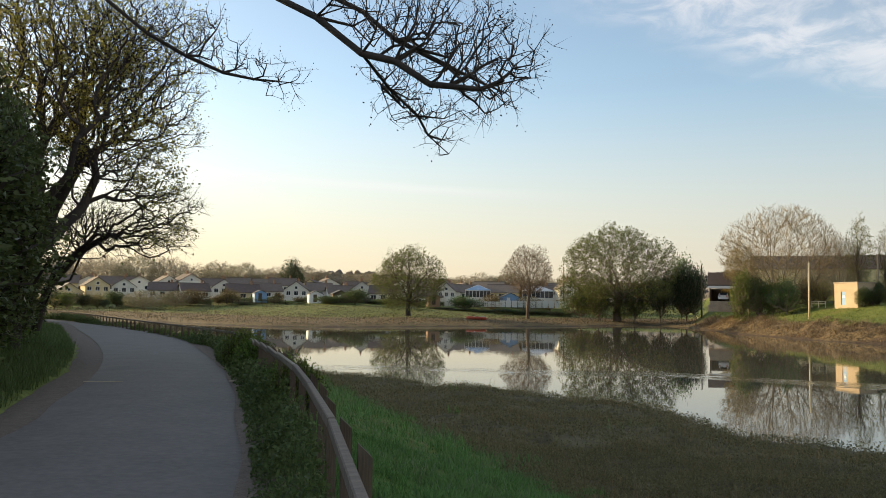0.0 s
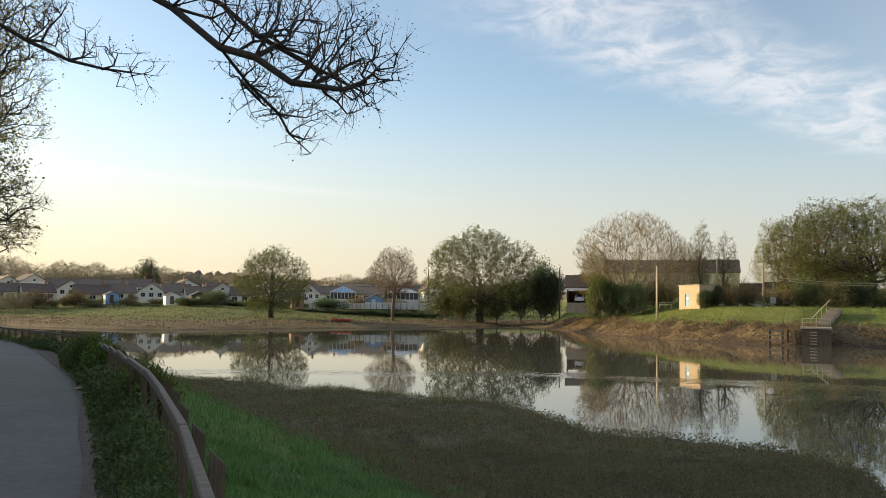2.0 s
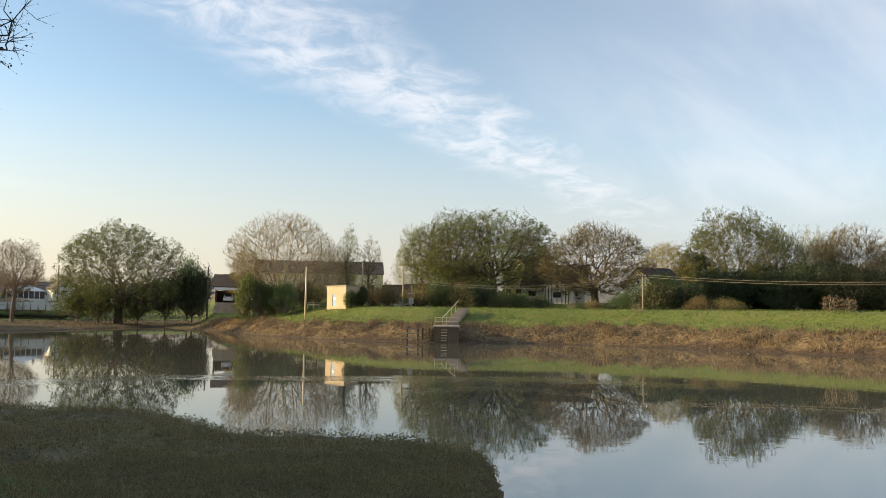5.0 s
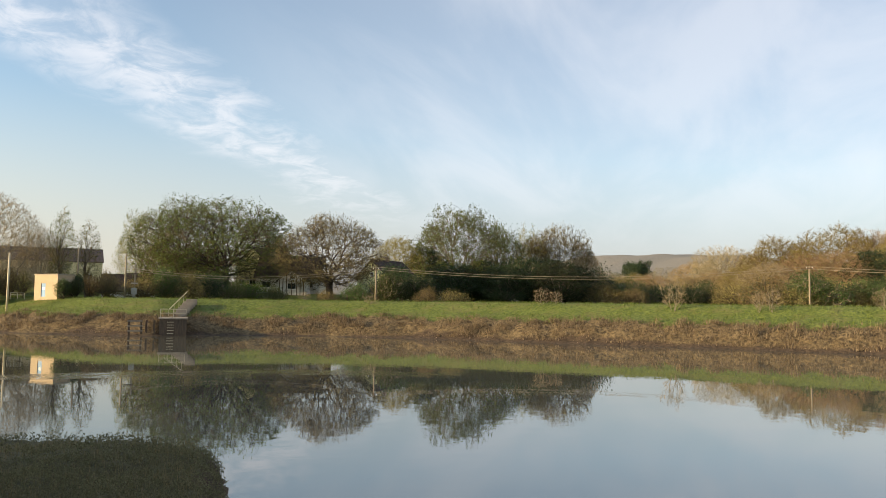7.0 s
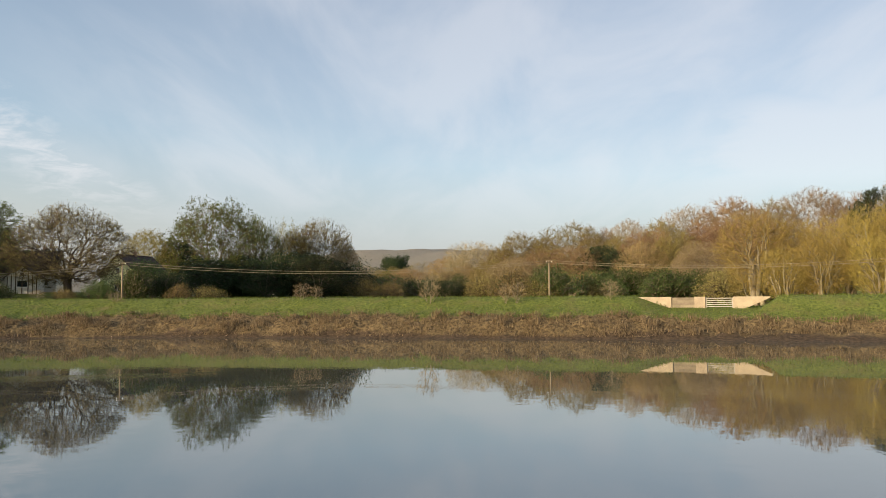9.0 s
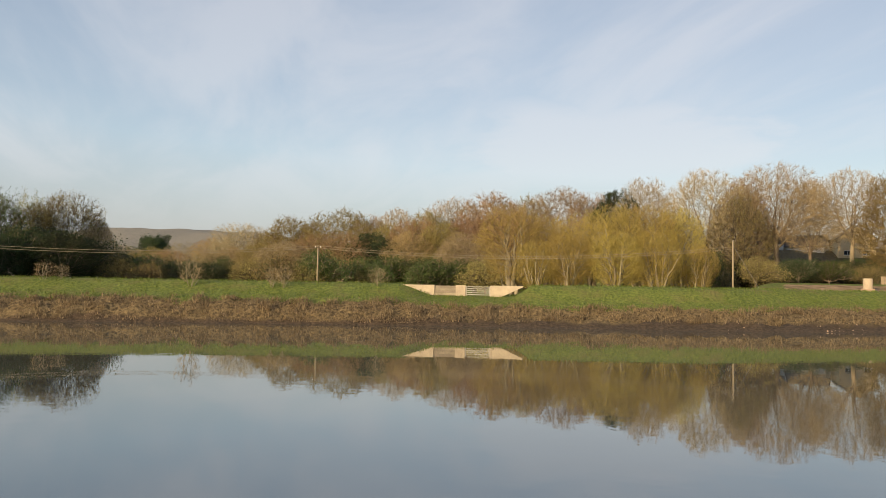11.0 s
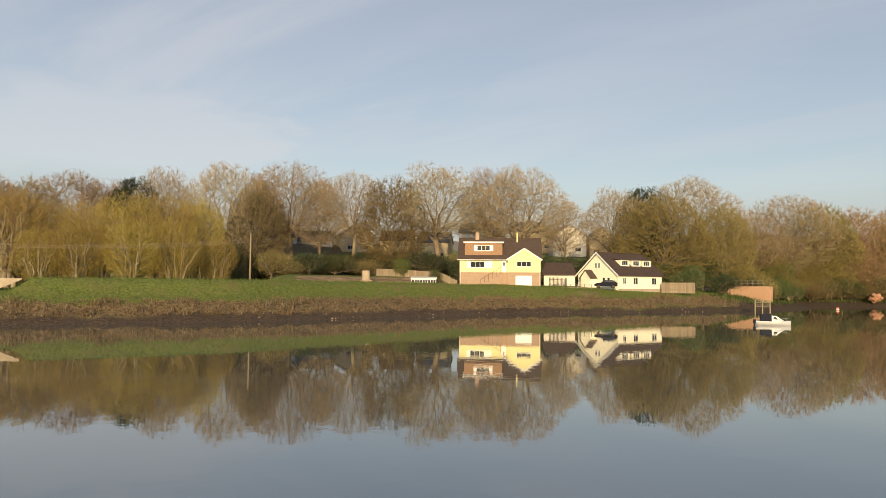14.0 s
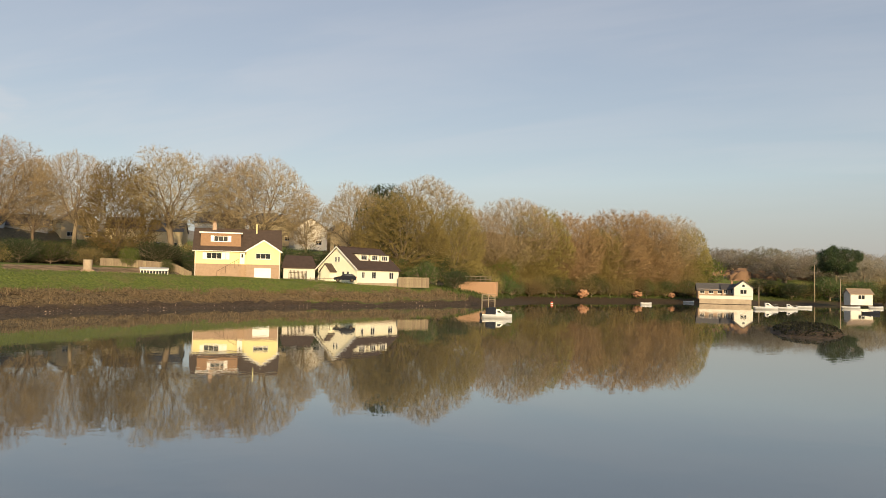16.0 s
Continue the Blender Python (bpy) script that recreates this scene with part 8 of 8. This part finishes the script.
# flood gate in the gap of the bank
def flood_gate():
    far = 101.5
    p, q = spot(-83.5, far + 1.5), spot(-92.1, far)
    m = Matrix.Translation((p.x, p.y, 3.25)) @ Matrix.Rotation(math.atan2(q.y - p.y, q.x - p.x), 4, "Z")
    w = (q - p).length
    k = w / 8.6
    root = thing("flood_gate", "pale concrete flood wall with a timber-boarded opening", "flood gate", m)
    top = 1.33
    part("wing_wall", Geo().slab([(0, 0, top - 0.12), (2.2 * k, 0, -0.6), (2.2 * k, 0, top), (0, 0, top)], (0, 0.4, 0)), CONCRETE, root)
    part("pier", Geo().box(2.2 * k, -0.05, -0.8, 2.2 * k + 0.25, 0.5, top), CONCRETE, root)
    for i in range(4):
        part("stop_board", Geo().box(2.2 * k + 0.26, 0.12, 0.02 + 0.31 * i, 3.85 * k, 0.24, 0.32 + 0.31 * i), TIMBER, root)
    part("pier", Geo().box(3.85 * k + 0.003, -0.05, -0.8, 4.55 * k, 0.5, top), CONCRETE, root)
    part("gate_frame", Geo().box(4.57 * k, 0.1, 0, 4.57 * k + 0.1, 0.2, 1.2).box(6.3 * k - 0.12, 0.1, 0, 6.3 * k - 0.02, 0.2, 1.2), METAL, root)
    for i in range(5):
        part("gate_bar", Geo().box(4.58 * k + 0.1, 0.12, 0.1 + 0.25 * i, 6.3 * k - 0.122, 0.18, 0.19 + 0.25 * i), METAL, root)
    part("pier", Geo().box(6.3 * k, -0.05, -0.8, 6.3 * k + 0.25, 0.5, top), CONCRETE, root)
    part("wing_wall", Geo().slab([(6.3 * k + 0.25, 0, -0.6), (8.6 * k, 0, top - 0.15), (8.6 * k, 0, top), (6.3 * k + 0.25, 0, top)], (0, 0.4, 0)), CONCRETE, root)


flood_gate()


# ---- boats and the far cove ----
def hull(length, beam, tall, stem=0.35, n=12):
    """An open hull form, bow towards +x."""
    g = Geo()
    rows = []
    for i in range(n + 1):
        t = i / n
        half = beam / 2 * (1 - max(0, (t - 0.35) / 0.65) ** 2.2) * (0.86 + 0.14 * min(1, t * 3))
        sheer = tall * (0.85 + stem * t * t)
        keel = -0.12 + 0.5 * tall * max(0, t - 0.75) ** 1.5
        rows.append([(t * length - length / 2, s * half * k, z) for s, k, z in ((-1, 1, sheer), (-1, 0.93, sheer * 0.45), (-1, 0.45, keel), (1, 0.45, keel), (1, 0.93, sheer * 0.45), (1, 1, sheer))])
    v = [p for r in rows for p in r]
    f = [(6 * i + j, 6 * i + j + 1, 6 * i + j + 7, 6 * i + j + 6) for i in range(n) for j in range(5)]
    f += [(5, 4, 3, 2, 1, 0)]
    f += [(6 * i, 6 * i + 6, 6 * i + 11, 6 * i + 5) for i in range(n)]
    return g.add(v, f)


def cabin_boat(left, far, yaw, length, label, cover=True):
    p = spot(left, far)
    root = thing("motor_boat", label, "boat", pose(p.x, p.y, 0.0, 0, 0, yaw))
    s = length / 6.0
    part("hull", hull(length, 2.2 * s, 0.75 * s), BOAT_WHITE, root, smooth=True)
    part("gunwale", Geo().box(-length / 2, -1.0 * s, 0.62 * s, length * 0.2, -0.94 * s, 0.72 * s).box(-length / 2, 0.94 * s, 0.62 * s, length * 0.2, 1.0 * s, 0.72 * s), UPVC, root)
    cab = part("cabin", Geo().slab([(-0.3 * s, -0.8 * s, 0.7 * s), (2.0 * s, -0.7 * s, 0.8 * s), (1.2 * s, -0.6 * s, 1.25 * s), (0.5 * s, -0.62 * s, 1.75 * s), (-0.3 * s, -0.65 * s, 1.75 * s)], (0, 1.45 * s, 0)), BOAT_WHITE, root)
    for y in (-0.84 * s, 0.80 * s):
        part("cabin_window", Geo().slab([(0.0, y, 1.15 * s), (0.75 * s, y, 1.1 * s), (0.45 * s, y + 0.05 * s, 1.55 * s), (0.0, y + 0.05 * s, 1.55 * s)], (0, 0.03, 0)), PANE, cab)
    if cover:
        part("canopy", Geo().slab([(-2.3 * s, -0.85 * s, 0.75 * s), (-0.32 * s, -0.8 * s, 0.75 * s), (-0.32 * s, -0.78 * s, 2.1 * s), (-0.7 * s, -0.8 * s, 2.2 * s), (-2.2 * s, -0.82 * s, 2.0 * s)], (0, 1.65 * s, 0)), DARK, root)
        part("outboard_motor", Geo().box(-3.5 * s, -0.22 * s, 0.3 * s, -3.02 * s, 0.22 * s, 1.05 * s).box(-3.4 * s, -0.08 * s, -0.3 * s, -3.15 * s, 0.08 * s, 0.3 * s), DARK, root)
    rail = Geo()
    for y in (-0.62 * s, 0.62 * s):
        rail.tube((1.5 * s, y, 1.25 * s), (2.75 * s, y * 0.35, 1.4 * s), 0.025, n=6).tube((1.5 * s, y, 0.85 * s), (1.5 * s, y, 1.25 * s), 0.02, n=6).tube((2.2 * s, y * 0.7, 0.9 * s), (2.2 * s, y * 0.65, 1.33 * s), 0.02, n=6)
    part("bow_rail", rail.tube((2.75 * s, -0.22 * s, 1.4 * s), (2.75 * s, 0.22 * s, 1.4 * s), 0.025, n=6), METAL, root)
    return root


cabin_boat(-141.95, 97, -137, 3.6, "white cabin boat with a dark blue canopy moored afloat")
cabin_boat(-159.9, 179, -150, 4.7, "white cabin cruiser moored in the cove", False)
cabin_boat(-161.2, 185, -155, 3.9, "low white motor boat moored in the cove", False)


def dinghy(left, far, yaw, length, mat, label, z=0.0, tip=0):
    p = spot(left, far)
    root = thing("dinghy", label, "boat", pose(p.x, p.y, z, tip, 0, yaw))
    part("hull", hull(length, length * 0.4, 0.5), mat, root, smooth=True)
    part("thwart", Geo().box(-0.15, -length * 0.17, 0.52, 0.12, length * 0.17, 0.56), TIMBER, root)
    part("rubbing_strake", Geo().box(-length / 2, -length * 0.19, 0.40, length * 0.1, -length * 0.175, 0.47).box(-length / 2, length * 0.175, 0.40, length * 0.1, length * 0.19, 0.47), UPVC, root)


p = spot(-2.45, 160)
dinghy(-2.45, 160, 165, 4.0, RED_PAINT, "red and white dinghy drawn up on the grass", height(p.x, p.y) + 0.05, 8)
dinghy(-152.2, 196, -140, 2.6, BOAT_WHITE, "small white dinghy on the still water")
dinghy(-162.2, 205, -150, 3.4, BOAT_WHITE, "small white boat at its mooring")
dinghy(-164.9, 215, -160, 4.0, BOAT_WHITE, "white open boat near the boathouse")
dinghy(-166.3, 225, -160, 3.2, BOAT_WHITE, "white tender afloat by the shore")
dinghy(-166.0, 168, -160, 3.0, DARK, "dark blue rowing boat afloat in the cove")
dinghy(-155.0, 236, -150, 3.0, BOAT_WHITE, "white dinghy drawn up on the mud")
p = spot(-145.75, 176)
root = thing("mooring_buoy", "red and white mooring buoy floating upright", "buoy", Matrix.Translation((p.x, p.y, 0)))
part("float", Geo().tube((0, 0, -0.15), (0, 0, 0.35), 0.3, n=14).tube((0, 0, 0.35), (0, 0, 0.6), 0.3, 0.16, 14), RED_PAINT, root)
part("band", Geo().tube((0, 0, 0.12), (0, 0, 0.26), 0.31, n=14), UPVC, root)


# red stone quay wall with a railing, and a timber landing frame
def quay():
    p, q = spot(-138.9, 188), spot(-141.7, 184)
    w = (q - p).length
    m = Matrix.Translation((p.x, p.y, 1.2)) @ Matrix.Rotation(math.atan2(q.y - p.y, q.x - p.x), 4, "Z")
    root = thing("quay_wall", "red sandstone retaining wall with a timber railing", "wall", m)
    rr = random.Random(4)
    sm = [Geo().box(0.015, rr.uniform(-0.05, 0.0), 0.015, 0.885, 0.5, 0.385).mesh("stone", STONE_RED) for _ in range(4)]
    for j in range(9):
        for i in range(int(w / 0.9)):
            part("stone", rr.choice(sm), STONE_RED, root, m=pose(i * 0.9 + (0.45 if j % 2 else 0), rr.uniform(-0.02, 0.02), j * 0.4 - 0.2))
    part("core", Geo().box(0.05, 0.1, -1.5, w + 0.3, 1.2, 3.35), STONE_RED, root)
    for i in range(9):
        part("rail_post", Geo().box(-1.0 + i * 1.2, 0.4, 3.0, -0.9 + i * 1.2, 0.5, 4.7), TIMBER, root)
    for z in (3.9, 4.5):
        part("rail", Geo().box(-1.2, 0.36, z, 9.0, 0.4, z + 0.12), TIMBER, root)


quay()
p = spot(-141.3, 150)
root = thing("landing_frame", "small weathered timber landing frame on the mud", "landing", Matrix.Translation((p.x, p.y, 0)) @ Matrix.Rotation(radians(-142), 4, "Z"))
for x in (-1.2, 0, 1.2):
    for y in (0, 1.4):
        part("timber_post", Geo().box(x - 0.08, y - 0.08, -0.5, x + 0.08, y + 0.08, 2.2), TIMBER, root)
for z in (1.2, 1.6, 2.05):
    part("rail", Geo().box(-1.25, -0.14, z, 1.25, -0.085, z + 0.12), TIMBER, root)
part("deck", Geo().box(-1.3, -0.1, 0.9, 1.3, 1.5, 1.0), TIMBER, root)
for left, far, z, sx, sz in ((-147.9, 221, 2.1, 1.3, 0.95), (-151.6, 235, 2.1, 1.2, 0.8), (-153.9, 243, 1.9, 0.9, 0.6)):
    p = spot(left, far)
    bm = bmesh.new()
    bmesh.ops.create_icosphere(bm, subdivisions=4, radius=1.0)
    for v in bm.verts:
        v.co *= 1 + 0.55 * noise.noise(v.co * 1.6 + Vector((left, 0, 0))) + 0.3 * noise.noise(v.co * 4)
        v.co = Vector((v.co.x * sx, v.co.y * 1.4, v.co.z * sz))
    me = bpy.data.meshes.new("sandstone_outcrop")
    bm.to_mesh(me)
    bm.free()
    me.materials.append(ROCK)
    ob = new("sandstone_outcrop", me)
    ob.matrix_world = pose(p.x, p.y, z, 0, 0, left)
    tagged(ob, "bare red sandstone outcrop under the trees", "rock")


def cottage():
    """The waterside cottage: white gable house and a low stone range on a terrace."""
    far = 232
    p = spot(-158.55, far)
    base = EYE + far * math.tan(radians(-0.52))
    house(-158.5, far, 4.8, 7, 2.6, 1.8, WHITE_WALL, ROOF_GREY, 6, "y", "white gabled cottage at the water's edge", base=base, windows=1, stack=False)
    house(-157.6, far + 3, 3.6, 6, 2.1, 1.4, STONE_BASE, ROOF_GREY, 6, "x", "pink-washed middle of the waterside cottage", base=base, windows=2)
    house(-156.45, far + 3, 7.0, 6, 1.8, 1.8, STONE_BASE, ROOF_GREY, 6, "x", "low slate-roofed stone range beside the cottage", base=base, windows=3, stack=False)
    a, b_ = spot(-155.7, far - 4), spot(-159.0, far - 4)
    m = Matrix.Translation((a.x, a.y, base)) @ Matrix.Rotation(math.atan2(b_.y - a.y, b_.x - a.x), 4, "Z")
    root = thing("terrace_wall", "cream terrace wall along the shore", "wall", m)
    w = (b_ - a).length
    part("wall", Geo().box(0, 0, -0.9, w, 0.4, 0.35), WHITE_WALL, root)
    part("coping", Geo().box(-0.05, -0.06, 0.35, w + 0.05, 0.46, 0.45), CONCRETE, root)
    part("footing", Geo().box(0.02, -0.3, -1.8, w - 0.02, -0.003, -0.5), CONCRETE, root)


cottage()
house(-165.5, 240, 5.5, 5, 2.4, 1.2, WHITE_WALL, ROOF_TAN, 20, "x", "small white boathouse on the shore", base=1.1, windows=1, stack=False, category="boathouse")
pole(-162.8, 262, 1.7, "timber utility pole on the wooded shore", False)
pole(-164.3, 240, 0.8, "timber pole with a lamp beside the boathouse", False)
pole(-159.45, 236, 0.2, "short timber mooring post on the shore", False)

# lane details: grit along the edges, kerb line of the lay-by
def edge_strip(name, line, off, w, mat, z, label):
    n = 200
    p = np.array(smooth_line(line), float)
    c = np.concatenate([[0], np.cumsum(np.hypot(*np.diff(p, axis=0).T))])
    u = np.linspace(0, c[-1], n)
    q = np.stack([np.interp(u, c, p[:, 0]), np.interp(u, c, p[:, 1])], -1)
    d = np.gradient(q, axis=0)
    d /= np.hypot(*d.T)[:, None]
    s = np.stack([-d[:, 1], d[:, 0]], -1)
    wob = 0.05 * waves(q, 1.7, 2.0)[:, None]
    a, b_ = q + s * (off + wob), q + s * (off + w)
    v = np.concatenate([np.concatenate([a, z - dip(a[:, 1:])], 1), np.concatenate([b_, z + 0.012 - dip(b_[:, 1:])], 1)])
    i = np.arange(n - 1)
    return tagged(new(name, arrays(name, v, np.stack([i, i + 1, i + n + 1, i + n], -1), mat)), label, "verge", kind="structure")


edge_strip("road_edge", ROAD_R, -0.12, 0.6, GRAVEL, 2.362, "gritty worn edge of the lane")
ribbon("layby", smooth_line(VERGE_L), smooth_line(ROAD_L), GRAVEL, 2.318, "gravelled strip between the lane and the hedge", "verge")
for k, (x0, y0, x1, y1) in enumerate(((-7.05, 16.0, -6.35, 16.15), (-4.35, 16.65, -3.95, 16.7))):
    a, b_ = Vector((x0, y0, 2.40 - dip(y0))), Vector((x1, y1, 2.40 - dip(y1)))
    tagged(part("road_marking", Geo().beam(a, b_, 0.09, 0.012), CONCRETE), "worn white paint bar across the lane", "road marking")
